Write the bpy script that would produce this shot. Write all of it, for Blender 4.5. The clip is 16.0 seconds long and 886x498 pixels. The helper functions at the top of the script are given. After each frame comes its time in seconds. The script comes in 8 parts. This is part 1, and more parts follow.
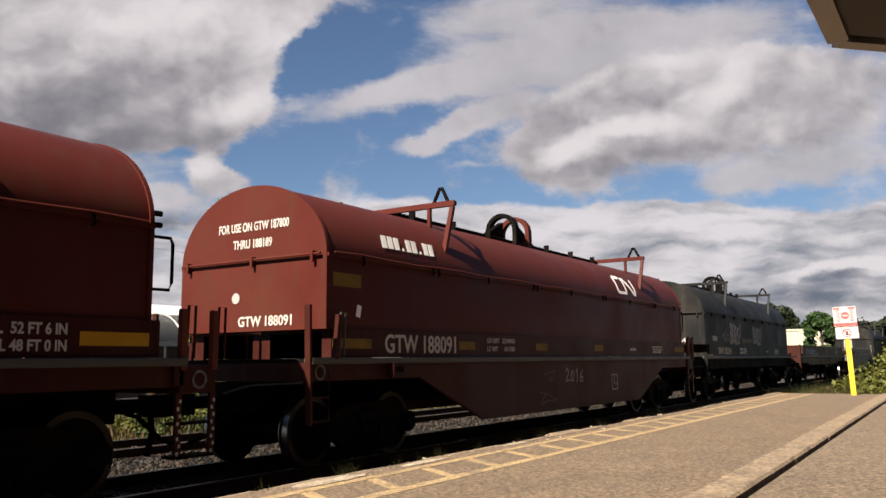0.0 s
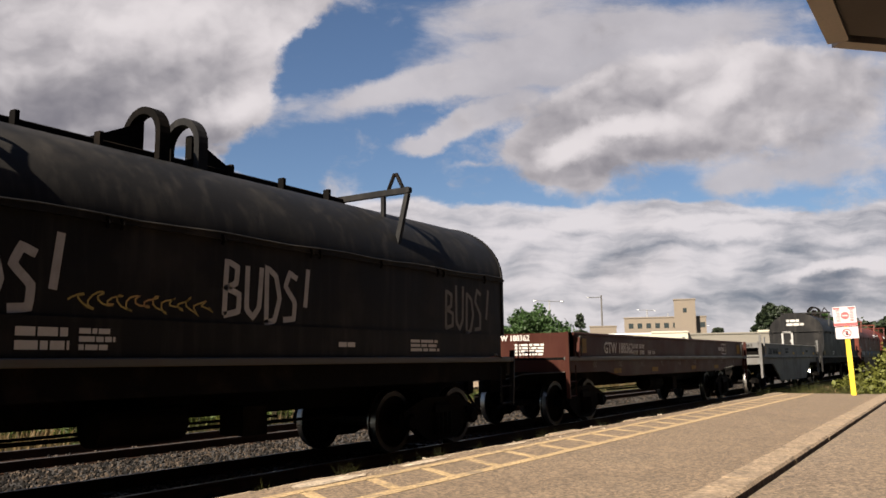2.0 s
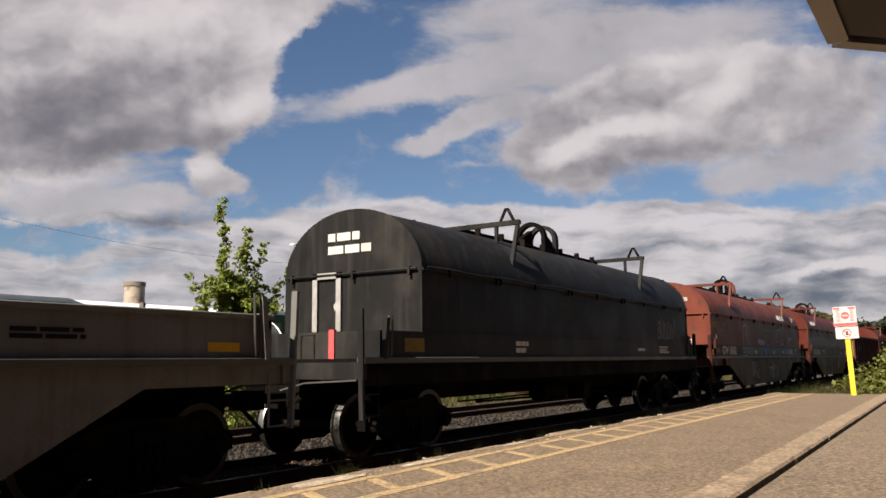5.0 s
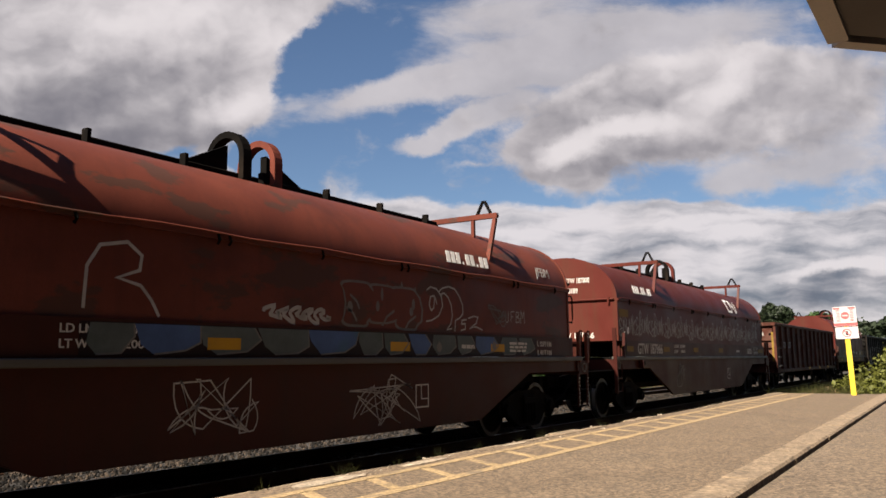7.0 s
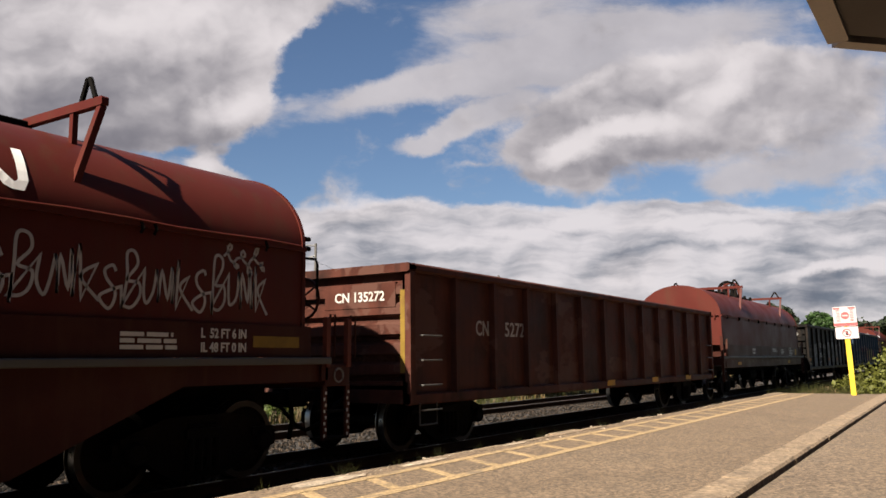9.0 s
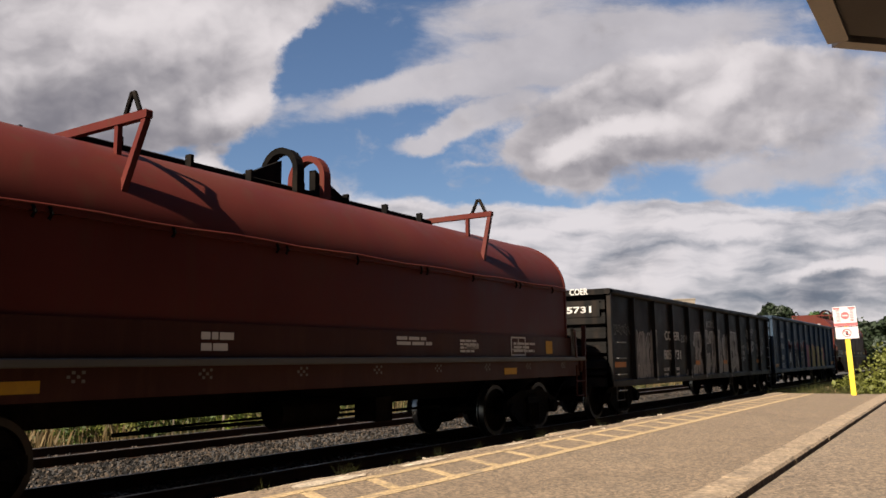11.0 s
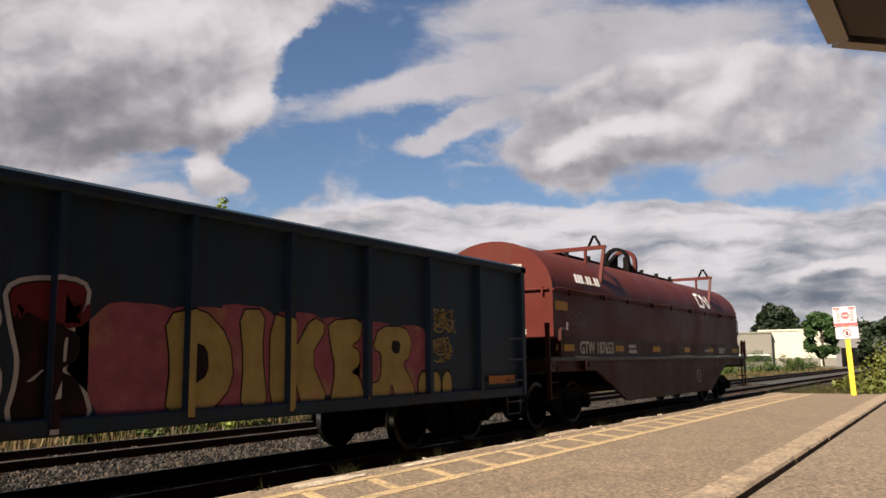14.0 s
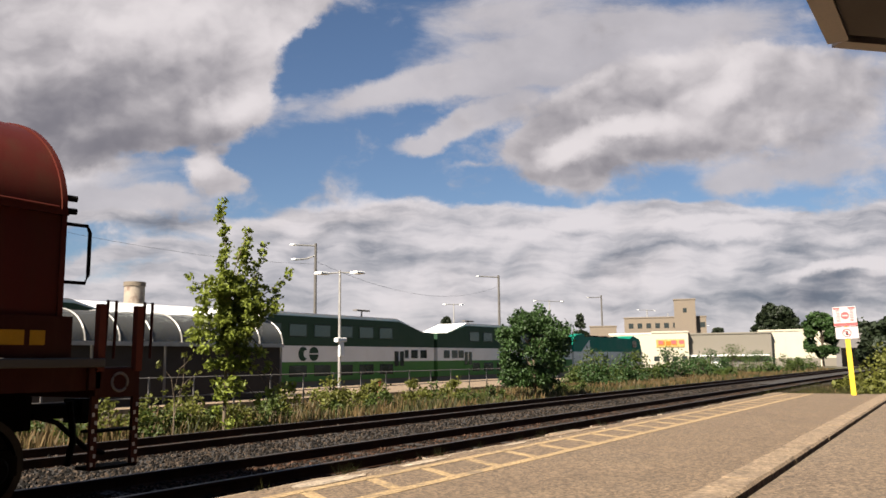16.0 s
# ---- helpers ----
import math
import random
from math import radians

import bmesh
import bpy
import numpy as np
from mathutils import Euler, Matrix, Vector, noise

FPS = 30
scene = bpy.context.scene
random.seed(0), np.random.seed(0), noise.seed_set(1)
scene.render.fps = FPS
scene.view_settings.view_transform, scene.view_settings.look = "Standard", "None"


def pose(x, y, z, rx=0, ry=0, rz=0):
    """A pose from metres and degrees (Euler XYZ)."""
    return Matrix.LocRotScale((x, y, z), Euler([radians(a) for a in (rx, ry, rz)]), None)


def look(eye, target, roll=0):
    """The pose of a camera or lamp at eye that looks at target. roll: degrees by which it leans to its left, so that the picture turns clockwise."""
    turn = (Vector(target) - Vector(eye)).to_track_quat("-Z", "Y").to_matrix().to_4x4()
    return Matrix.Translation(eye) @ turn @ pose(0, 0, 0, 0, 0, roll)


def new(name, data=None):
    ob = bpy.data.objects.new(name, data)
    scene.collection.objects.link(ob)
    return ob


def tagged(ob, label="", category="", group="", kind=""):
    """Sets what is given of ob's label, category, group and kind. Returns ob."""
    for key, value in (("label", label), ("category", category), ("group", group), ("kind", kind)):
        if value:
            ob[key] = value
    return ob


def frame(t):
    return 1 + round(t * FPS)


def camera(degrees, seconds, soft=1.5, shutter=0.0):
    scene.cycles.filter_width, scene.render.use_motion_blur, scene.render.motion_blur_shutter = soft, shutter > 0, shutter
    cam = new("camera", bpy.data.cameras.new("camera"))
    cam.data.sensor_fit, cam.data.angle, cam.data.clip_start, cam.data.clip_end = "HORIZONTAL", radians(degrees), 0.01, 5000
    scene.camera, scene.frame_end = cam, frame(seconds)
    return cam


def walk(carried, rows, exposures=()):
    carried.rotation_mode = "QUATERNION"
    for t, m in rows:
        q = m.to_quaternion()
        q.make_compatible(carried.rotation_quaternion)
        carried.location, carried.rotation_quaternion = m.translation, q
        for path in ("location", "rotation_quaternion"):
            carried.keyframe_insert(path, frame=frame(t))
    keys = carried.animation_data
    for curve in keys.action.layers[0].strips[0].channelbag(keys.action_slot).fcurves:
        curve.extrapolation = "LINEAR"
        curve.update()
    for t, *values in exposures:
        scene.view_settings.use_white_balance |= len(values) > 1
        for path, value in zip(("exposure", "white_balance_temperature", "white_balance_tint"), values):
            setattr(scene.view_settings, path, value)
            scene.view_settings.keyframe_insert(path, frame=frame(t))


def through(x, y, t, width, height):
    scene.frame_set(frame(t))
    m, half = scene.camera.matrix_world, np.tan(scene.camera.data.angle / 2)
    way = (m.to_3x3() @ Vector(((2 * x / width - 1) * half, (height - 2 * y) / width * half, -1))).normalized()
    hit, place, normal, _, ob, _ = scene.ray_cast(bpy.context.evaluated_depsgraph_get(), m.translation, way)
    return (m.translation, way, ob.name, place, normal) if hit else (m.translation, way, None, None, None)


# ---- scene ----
# camera: held still on the station platform, at chest height
cam = camera(57.13, 16.0, soft=1.6)
EYE = Vector((0.0, 0.0, 1.363))
FORWARD = Vector((0.83126, 0.53888, 0.13645))
VIEW = look(EYE, EYE + FORWARD * 10, -0.624)
walk(cam, [(0.0, VIEW), (16.0, VIEW)], exposures=[(0.0, 1.74), (3.0, 1.76), (3.5, 1.66), (4.0, 1.53), (4.4, 1.52), (6.3, 1.76), (16.0, 1.76)])

# ---- plan: the line runs along x, y is away from the platform, z = 0 is the rail head ----
RAIL_Y = (7.58, 9.015)          # near track, rail centres
TRACK_Y = 8.30
RAIL2_Y = (11.78, 13.215)
PLAT_Z = 0.13
GROUND_Z = -0.30

# ---- sun and sky ----
SUN_DIR = Vector((0.75, -0.045, -0.66)).normalized()
sun_data = bpy.data.lights.new("sun", "SUN")
sun_data.energy, sun_data.angle, sun_data.color = 4.8, radians(0.6), (1.0, 0.90, 0.76)
sun = new("sun", sun_data)
sun.matrix_world = look((-40, 5, 60), Vector((-40, 5, 60)) + SUN_DIR)

# the sky plane in front of the platform: right, up and forward of its middle
SKY_F = FORWARD.normalized()
SKY_R = SKY_F.cross(Vector((0, 0, 1))).normalized()
SKY_U = SKY_R.cross(SKY_F)


def make_world():
    w = bpy.data.worlds.new("sky")
    scene.world = w
    w.use_nodes = True
    nt = w.node_tree
    nt.nodes.clear()
    N, L = nt.nodes.new, nt.links.new

    def put(sock, v):
        if hasattr(v, "is_linked"):
            L(v, sock)
        else:
            sock.default_value = v

    def mth(op, a, b=0.0, c=0.0, clamp=False):
        n = N("ShaderNodeMath")
        n.operation, n.use_clamp = op, clamp
        for i, v in enumerate((a, b, c)):
            put(n.inputs[i], v)
        return n.outputs[0]

    def vec(op, a, b):
        n = N("ShaderNodeVectorMath")
        n.operation = op
        put(n.inputs[0], a)
        put(n.inputs[1], b)
        return n.outputs["Value"] if op == "DOT_PRODUCT" else n.outputs[0]

    def ramp(x, lo, hi, a=0.0, b=1.0):
        n = N("ShaderNodeMapRange")
        n.interpolation_type = "SMOOTHSTEP"
        for k, v in zip(("Value", "From Min", "From Max", "To Min", "To Max"), (x, lo, hi, a, b)):
            put(n.inputs[k], v)
        return n.outputs[0]

    def fbm(p, scale, detail=6.0, rough=0.55, dist=0.0):
        n = N("ShaderNodeTexNoise")
        put(n.inputs["Vector"], p)
        n.inputs["Scale"].default_value, n.inputs["Detail"].default_value = scale, detail
        n.inputs["Roughness"].default_value, n.inputs["Distortion"].default_value = rough, dist
        return n.outputs["Fac"]

    def mixc(f, a, b):
        n = N("ShaderNodeMix")
        n.data_type = "RGBA"
        put(n.inputs[0], f)
        put(n.inputs[6], a)
        put(n.inputs[7], b)
        return n.outputs[2]

    d = N("ShaderNodeTexCoord").outputs["Generated"]
    fz = mth("MAXIMUM", vec("DOT_PRODUCT", d, SKY_F), 0.12)
    u = mth("DIVIDE", vec("DOT_PRODUCT", d, SKY_R), fz)
    v = mth("DIVIDE", vec("DOT_PRODUCT", d, SKY_U), fz)
    comb = N("ShaderNodeCombineXYZ")
    put(comb.inputs[0], u)
    put(comb.inputs[1], v)
    flat = comb.outputs[0]
    # cloud deck seen in perspective: streaks flatten towards the horizon
    sep = N("ShaderNodeSeparateXYZ")
    put(sep.inputs[0], d)
    up = mth("MAXIMUM", mth("ADD", sep.outputs[2], 0.05), 0.03)
    deck = N("ShaderNodeCombineXYZ")
    put(deck.inputs[0], mth("DIVIDE", sep.outputs[0], up))
    put(deck.inputs[1], mth("DIVIDE", sep.outputs[1], up))
    deck = deck.outputs[0]
    # ragged edges: push the plane's coordinates about
    warp_n = N("ShaderNodeTexNoise")
    put(warp_n.inputs["Vector"], flat)
    warp_n.inputs["Scale"].default_value, warp_n.inputs["Detail"].default_value = 6.0, 8.0
    warp_n.inputs["Roughness"].default_value = 0.6
    off = vec("MULTIPLY", vec("SUBTRACT", warp_n.outputs["Color"], (0.5, 0.5, 0.5)), (0.11, 0.085, 0.0))
    bent = vec("ADD", flat, off)

    def blob(x, y, rx, ry, turn, amount):
        m = N("ShaderNodeMapping")
        m.vector_type = "TEXTURE"
        put(m.inputs["Vector"], bent)
        m.inputs["Location"].default_value = (x, y, 0)
        m.inputs["Rotation"].default_value = (0, 0, radians(turn))
        m.inputs["Scale"].default_value = (rx, ry, 1)
        g = N("ShaderNodeTexGradient")
        g.gradient_type = "SPHERICAL"
        put(g.inputs["Vector"], m.outputs[0])
        return mth("MULTIPLY", g.outputs["Fac"], amount)

    def total(rows):
        out = None
        for r in rows:
            b = blob(*r)
            out = b if out is None else mth("ADD", out, b)
        return out

    # where clouds stand (+) and where the blue shows (-)
    cover = total([
        (-0.583, 0.271, 0.389, 0.229, 8, 2.2),
        (-0.312, 0.296, 0.229, 0.118, 14, 1.6),
        (-0.194, 0.322, 0.132, 0.062, 38, 1.3),
        (-0.250, 0.190, 0.083, 0.070, 30, 1.3),
        (-0.150, 0.235, 0.085, 0.065, 30, -1.6),
        (-0.190, 0.115, 0.070, 0.055, 0, -1.0),
        (-0.314, 0.165, 0.118, 0.045, 5, 1),
        (-0.234, 0.118, 0.049, 0.017, 10, -0.9),
        (-0.335, 0.121, 0.049, 0.011, 0, -0.5),
        (-0.473, 0.145, 0.208, 0.049, 0, 1.1),
        (-0.276, 0.100, 0.050, 0.035, -10, 1.6),
    ])
    veil = total([
        (-0.063, 0.188, 0.190, 0.030, 13, 1.5),
        (0.083, 0.215, 0.220, 0.050, 12, 1.4),
        (0.180, 0.263, 0.290, 0.080, 8, 1.2),
        (0.060, 0.292, 0.130, 0.050, 10, 0.9),
        (0.292, 0.251, 0.240, 0.060, 6, 1.1),
        (-0.245, 0.165, 0.090, 0.020, 10, 0.9),
        (0.006, 0.140, 0.090, 0.022, 14, 1.6),
        (-0.029, 0.129, 0.049, 0.018, 10, 1.1),
        (0.061, 0.161, 0.090, 0.021, 16, 1.5),
        (0.040, 0.106, 0.083, 0.008, 6, 0.9),
        (0.465, 0.211, 0.181, 0.042, 8, 1.5),
        (0.464, 0.155, 0.194, 0.056, 6, 1.7),
        (0.450, 0.100, 0.222, 0.032, 4, 1.4),
        (0.352, 0.073, 0.062, 0.031, 15, 1.3),
        (-0.439, 0.110, 0.167, 0.024, -3, 1.3),
        (-0.453, 0.072, 0.229, 0.036, -2, 1.9),
        (-0.370, 0.066, 0.139, 0.024, -6, 1),
        (-0.099, 0.047, 0.132, 0.024, 2, 1.4),
        (-0.211, 0.034, 0.111, 0.021, 8, 0.9),
    ])
    bank = total([
        (0.235, 0.154, 0.188, 0.087, 10, 2.3),
        (0.158, 0.124, 0.090, 0.042, 6, 1.5),
        (0.326, 0.199, 0.132, 0.069, 14, 1.7),
        (0.180, 0.183, 0.062, 0.035, 20, 1.2),
        (0.423, 0.177, 0.181, 0.076, 8, 1.3),
    ])
    n_edge = fbm(vec("MULTIPLY", flat, (0.5, 1.0, 1.0)), 7.0, 10.0, 0.6)
    low = ramp(mth("ADD", v, mth("MULTIPLY", mth("SUBTRACT", n_edge, 0.5), 0.13)), 0.062, 0.040)  # the far deck begins under this line
    slant = N("ShaderNodeMapping")
    put(slant.inputs["Vector"], flat)
    slant.inputs["Rotation"].default_value = (0, 0, radians(-13))
    slant.inputs["Scale"].default_value = (1.0, 3.2, 1.0)
    def puffs(p, scale, detail=5.0):
        """Heaped round billows, bright in the middle of each."""
        n = N("ShaderNodeTexVoronoi")
        n.feature, n.normalize = "SMOOTH_F1", True
        put(n.inputs["Vector"], p)
        for k, q in (("Scale", scale), ("Detail", detail), ("Roughness", 0.55), ("Lacunarity", 2.1), ("Smoothness", 0.5)):
            n.inputs[k].default_value = q
        return mth("SUBTRACT", 1.0, n.outputs["Distance"])

    jog = N("ShaderNodeTexNoise")
    put(jog.inputs["Vector"], flat)
    jog.inputs["Scale"].default_value, jog.inputs["Detail"].default_value = 16.0, 6.0
    loose = vec("ADD", flat, vec("MULTIPLY", vec("SUBTRACT", jog.outputs["Color"], (0.5, 0.5, 0.5)), (0.05, 0.035, 0.0)))
    wide = vec("MULTIPLY", loose, (0.7, 1.0, 1.0))
    n1 = fbm(wide, 9.0, 12.0, 0.62)
    tilt = N("ShaderNodeMapping")
    put(tilt.inputs["Vector"], loose)
    tilt.inputs["Rotation"].default_value = (0, 0, radians(-4))
    tilt.inputs["Scale"].default_value = (0.8, 4.6, 1.0)
    layer = tilt.outputs[0]
    nd = fbm(layer, 4.0, 11.0, 0.64, 0.2)
    ns = fbm(slant.outputs[0], 6.0, 12.0, 0.64, 0.3)
    heap = mth("ADD", mth("ADD", cover, bank), mth("ADD", mth("MULTIPLY", mth("SUBTRACT", n1, 0.5), 2.8), mth("MULTIPLY", mth("SUBTRACT", puffs(wide, 17.0), 0.62), 1.3)))
    thin = mth("ADD", veil, mth("MULTIPLY", mth("SUBTRACT", ns, 0.5), 2.0))
    hole = total([
        (-0.482, 0.025, 0.167, 0.028, 2, 2.2),
        (-0.336, 0.015, 0.090, 0.015, -8, 1),
        (0.220, 0.069, 0.292, 0.021, 3, 0.8),
        (-0.371, -0.016, 0.111, 0.013, 3, 0.6),
    ])
    far = mth("ADD", mth("SUBTRACT", mth("MULTIPLY", low, 1.0), hole), mth("MULTIPLY", mth("MULTIPLY", mth("SUBTRACT", nd, 0.5), 1.6), low))
    aside = ramp(vec("DOT_PRODUCT", d, SKY_F), 0.66, 0.40, 1.0, 0.12)
    m_heap = ramp(heap, 0.10, 0.80)
    m_thin = mth("MULTIPLY", ramp(thin, 0.15, 1.2), 0.9)
    m_far = mth("MULTIPLY", ramp(far, 0.05, 0.85), 0.94)
    keep = mth("MULTIPLY", mth("MULTIPLY", mth("SUBTRACT", 1.0, m_heap), mth("SUBTRACT", 1.0, m_thin)), mth("SUBTRACT", 1.0, m_far))
    mask = mth("MULTIPLY", mth("SUBTRACT", 1.0, keep), aside)
    # light and shade inside the clouds: undersides, billows lit from upper left, streaks in the deck
    shade = total([
        (-0.438, 0.190, 0.292, 0.076, 4, 0.5),
        (-0.383, 0.133, 0.222, 0.042, 3, 0.45),
        (-0.501, 0.145, 0.167, 0.049, 0, 0.5),
        (-0.272, 0.143, 0.083, 0.035, 10, 0.4),
        (-0.500, 0.270, 0.111, 0.042, 0, 0.3),
        (0.207, 0.108, 0.139, 0.025, 5, 0.5),
        (0.263, 0.175, 0.097, 0.029, 14, 0.4),
        (0.290, 0.121, 0.118, 0.032, 10, 0.4),
        (0.152, 0.155, 0.056, 0.028, 10, 0.3),
        (0.429, 0.135, 0.125, 0.021, 6, 0.35),
        (0.497, -0.060, 0.167, 0.035, 6, 0.9),
        (0.497, -0.032, 0.069, 0.014, 6, 0.4),
        (-0.058, -0.006, 0.208, 0.021, 3, 0.3),
        (0.150, -0.025, 0.278, 0.018, 4, 0.3),
        (-0.170, -0.053, 0.208, 0.028, 2, 0.3),
        (0.324, -0.003, 0.174, 0.010, 4, 0.35),
        (-0.336, 0.032, 0.104, 0.018, 6, 0.3),
        (-0.100, 0.033, 0.104, 0.013, 0, 0.3),
    ])
    bright = total([
        (-0.251, 0.177, 0.083, 0.032, 20, 0.9),
        (-0.286, 0.108, 0.049, 0.018, 10, 0.6),
        (-0.347, 0.282, 0.167, 0.062, 0, 0.45),
        (-0.201, 0.260, 0.083, 0.042, 35, 0.5),
        (-0.460, 0.103, 0.111, 0.014, 0, 0.5),
        (-0.097, 0.300, 0.042, 0.028, 0, 0.2),
        (0.214, 0.141, 0.090, 0.017, 12, 0.8),
        (0.158, 0.118, 0.056, 0.014, 5, 0.9),
        (0.354, 0.198, 0.076, 0.025, 20, 0.9),
        (0.173, 0.197, 0.049, 0.017, 20, 0.5),
        (0.285, 0.234, 0.083, 0.018, 8, 0.4),
        (-0.099, 0.059, 0.111, 0.010, 1, 0.7),
        (0.150, 0.028, 0.076, 0.013, 8, 0.9),
        (0.310, 0.024, 0.062, 0.011, 16, 0.8),
        (0.365, 0.018, 0.056, 0.015, 10, 0.9),
        (0.476, -0.024, 0.111, 0.010, 10, 1),
        (0.067, 0.014, 0.097, 0.011, 3, 0.4),
        (0.414, 0.045, 0.167, 0.013, 3, 0.5),
        (-0.176, 0.010, 0.097, 0.014, 5, 0.4),
    ])
    def mound(p):
        return mth("ADD", mth("MULTIPLY", puffs(p, 10.0, 3.0), 0.8), fbm(p, 7.0, 7.0, 0.5))

    puff = mound(wide)
    puff_lit = mound(vec("ADD", wide, (-0.010, 0.018, 0.0)))
    calm = mth("SUBTRACT", 1.0, mth("MAXIMUM", mth("MULTIPLY", low, 0.15), mth("MULTIPLY", m_thin, mth("SUBTRACT", 1.0, m_heap))))
    billow = mth("MULTIPLY", mth("MULTIPLY", mth("SUBTRACT", puff_lit, puff), 2.6), calm)
    soft = mth("MULTIPLY", mth("SUBTRACT", fbm(vec("ADD", flat, (0.31, 0.17, 0.0)), 4.5, 6.0, 0.55), 0.5), 0.9)
    streak = mth("MULTIPLY", mth("MULTIPLY", mth("SUBTRACT", fbm(layer, 8.0, 11.0, 0.58, 0.1), 0.5), 2.7), low)
    fine = mth("MULTIPLY", mth("SUBTRACT", fbm(vec("MULTIPLY", loose, (0.6, 1.0, 1.0)), 22.0, 7.0, 0.5), 0.5), 0.35)
    tone = mth("ADD", mth("ADD", mth("ADD", mth("SUBTRACT", shade, bright), billow), fine), mth("ADD", soft, streak))
    grey = ramp(mth("SUBTRACT", mth("ADD", tone, 0.26), mth("MULTIPLY", low, 0.16)), -0.5, 1.3)
    white_c = (0.605, 0.563, 0.572, 1)
    grey_c = (0.165, 0.158, 0.182, 1)
    # the far deck turns bluer in its shadows
    cloud = mixc(grey, white_c, mixc(low, grey_c, (0.118, 0.134, 0.172, 1)))
    sky = N("ShaderNodeTexSky")
    sky.sky_type, sky.sun_disc = "NISHITA", False
    sky.sun_elevation, sky.sun_rotation = radians(41), radians(-90)
    sky.air_density, sky.dust_density, sky.ozone_density = 1.0, 0.6, 2.0
    blue = N("ShaderNodeMix")
    blue.data_type, blue.blend_type = "RGBA", "MULTIPLY"
    blue.inputs[0].default_value = 1.0
    put(blue.inputs[6], sky.outputs[0])
    blue.inputs[7].default_value = (0.060, 0.064, 0.071, 1)
    out = mixc(mask, blue.outputs[2], cloud)
    bg = N("ShaderNodeBackground")
    put(bg.inputs[0], out)
    bg.inputs[1].default_value = 0.38
    o = N("ShaderNodeOutputWorld")
    L(bg.outputs[0], o.inputs[0])


make_world()


# ---- materials ----
def material(name, base, rough=0.6, metal=0.0, var=0.25, scale=3.0, dirt=None, dirt_amount=0.3, grain=60.0, bump=0.15, spec=0.5, streaks=0.0, per_piece=0.0, speck=None, peel=None):
    """A surface with two scales of variation, dirt, upright streaks and a fine bump."""
    m = bpy.data.materials.new(name)
    m.use_nodes = True
    nt = m.node_tree
    N, L = nt.nodes.new, nt.links.new
    b = nt.nodes["Principled BSDF"]
    b.inputs["Metallic"].default_value = metal
    b.inputs["Specular IOR Level"].default_value = spec
    tc = N("ShaderNodeTexCoord").outputs["Object"]

    def fbm(sc, detail=5.0, stretch=None):
        n = N("ShaderNodeTexNoise")
        if stretch:
            mp = N("ShaderNodeMapping")
            mp.inputs["Scale"].default_value = stretch
            L(tc, mp.inputs[0])
            L(mp.outputs[0], n.inputs["Vector"])
        else:
            L(tc, n.inputs["Vector"])
        n.inputs["Scale"].default_value, n.inputs["Detail"].default_value = sc, detail
        n.inputs["Roughness"].default_value = 0.6
        return n.outputs["Fac"]

    def rng(x, lo, hi, a, c):
        n = N("ShaderNodeMapRange")
        L(x, n.inputs[0])
        for i, v in enumerate((lo, hi, a, c)):
            n.inputs[i + 1].default_value = v
        return n.outputs[0]

    def mix(f, a, c, mode="MIX"):
        n = N("ShaderNodeMix")
        n.data_type, n.blend_type = "RGBA", mode
        for s, v in zip((n.inputs[0], n.inputs[6], n.inputs[7]), (f, a, c)):
            if hasattr(v, "is_linked"):
                L(v, s)
            else:
                s.default_value = v if not isinstance(v, tuple) else (*v[:3], 1)
        return n.outputs[2]

    broad, fine = fbm(scale), fbm(grain, 3.0)
    dark = tuple(c * (1 - var) for c in base)
    light = tuple(min(1, c * (1 + var)) for c in base)
    col = mix(rng(broad, 0.3, 0.7, 0, 1), dark, light)
    col = mix(rng(fine, 0.3, 0.7, 0, 0.35), col, tuple(c * 0.72 for c in base))
    if dirt:
        col = mix(rng(fbm(scale * 0.6 + 0.3, 8.0), 0.52, 0.68, 0, dirt_amount), col, dirt)
    if streaks:
        col = mix(rng(fbm(2.2, 5.0, (2.6, 2.6, 0.22)), 0.5, 0.72, 0, streaks), col, dirt or tuple(c * 0.5 for c in base))
    if per_piece:
        oi = N("ShaderNodeObjectInfo").outputs["Random"]
        col = mix(rng(oi, 0, 1, 0, per_piece), col, tuple(c * 0.55 for c in base))
    if peel:
        col = mix(rng(fbm(peel[3], 6.0, (0.45, 1.0, 1.0)), 0.575, 0.60, 0, 0.8), col, peel[:3])
    if speck:
        size, amount = speck
        pebble = N("ShaderNodeTexVoronoi")
        L(tc, pebble.inputs["Vector"])
        pebble.inputs["Scale"].default_value = size
        bw = N("ShaderNodeRGBToBW")
        L(pebble.outputs["Color"], bw.inputs[0])
        grit = mix(rng(bw.outputs[0], 0.2, 0.8, 0, 1), tuple([1 - amount] * 3), tuple([1 + amount] * 3))
        col = mix(1.0, col, grit, "MULTIPLY")
        col = mix(1.0, col, mix(rng(fbm(size * 0.4, 4.0), 0.35, 0.65, 0, 1), tuple([1 - amount * 0.45] * 3), tuple([1 + amount * 0.45] * 3)), "MULTIPLY")
    L(col, b.inputs["Base Color"])
    L(rng(broad, 0.3, 0.7, max(0.05, rough - 0.12), min(1, rough + 0.12)), b.inputs["Roughness"])
    if bump:
        bm_ = N("ShaderNodeBump")
        bm_.inputs["Strength"].default_value = bump
        bm_.inputs["Distance"].default_value = 0.01
        L(fine, bm_.inputs["Height"])
        L(bm_.outputs[0], b.inputs["Normal"])
    return m


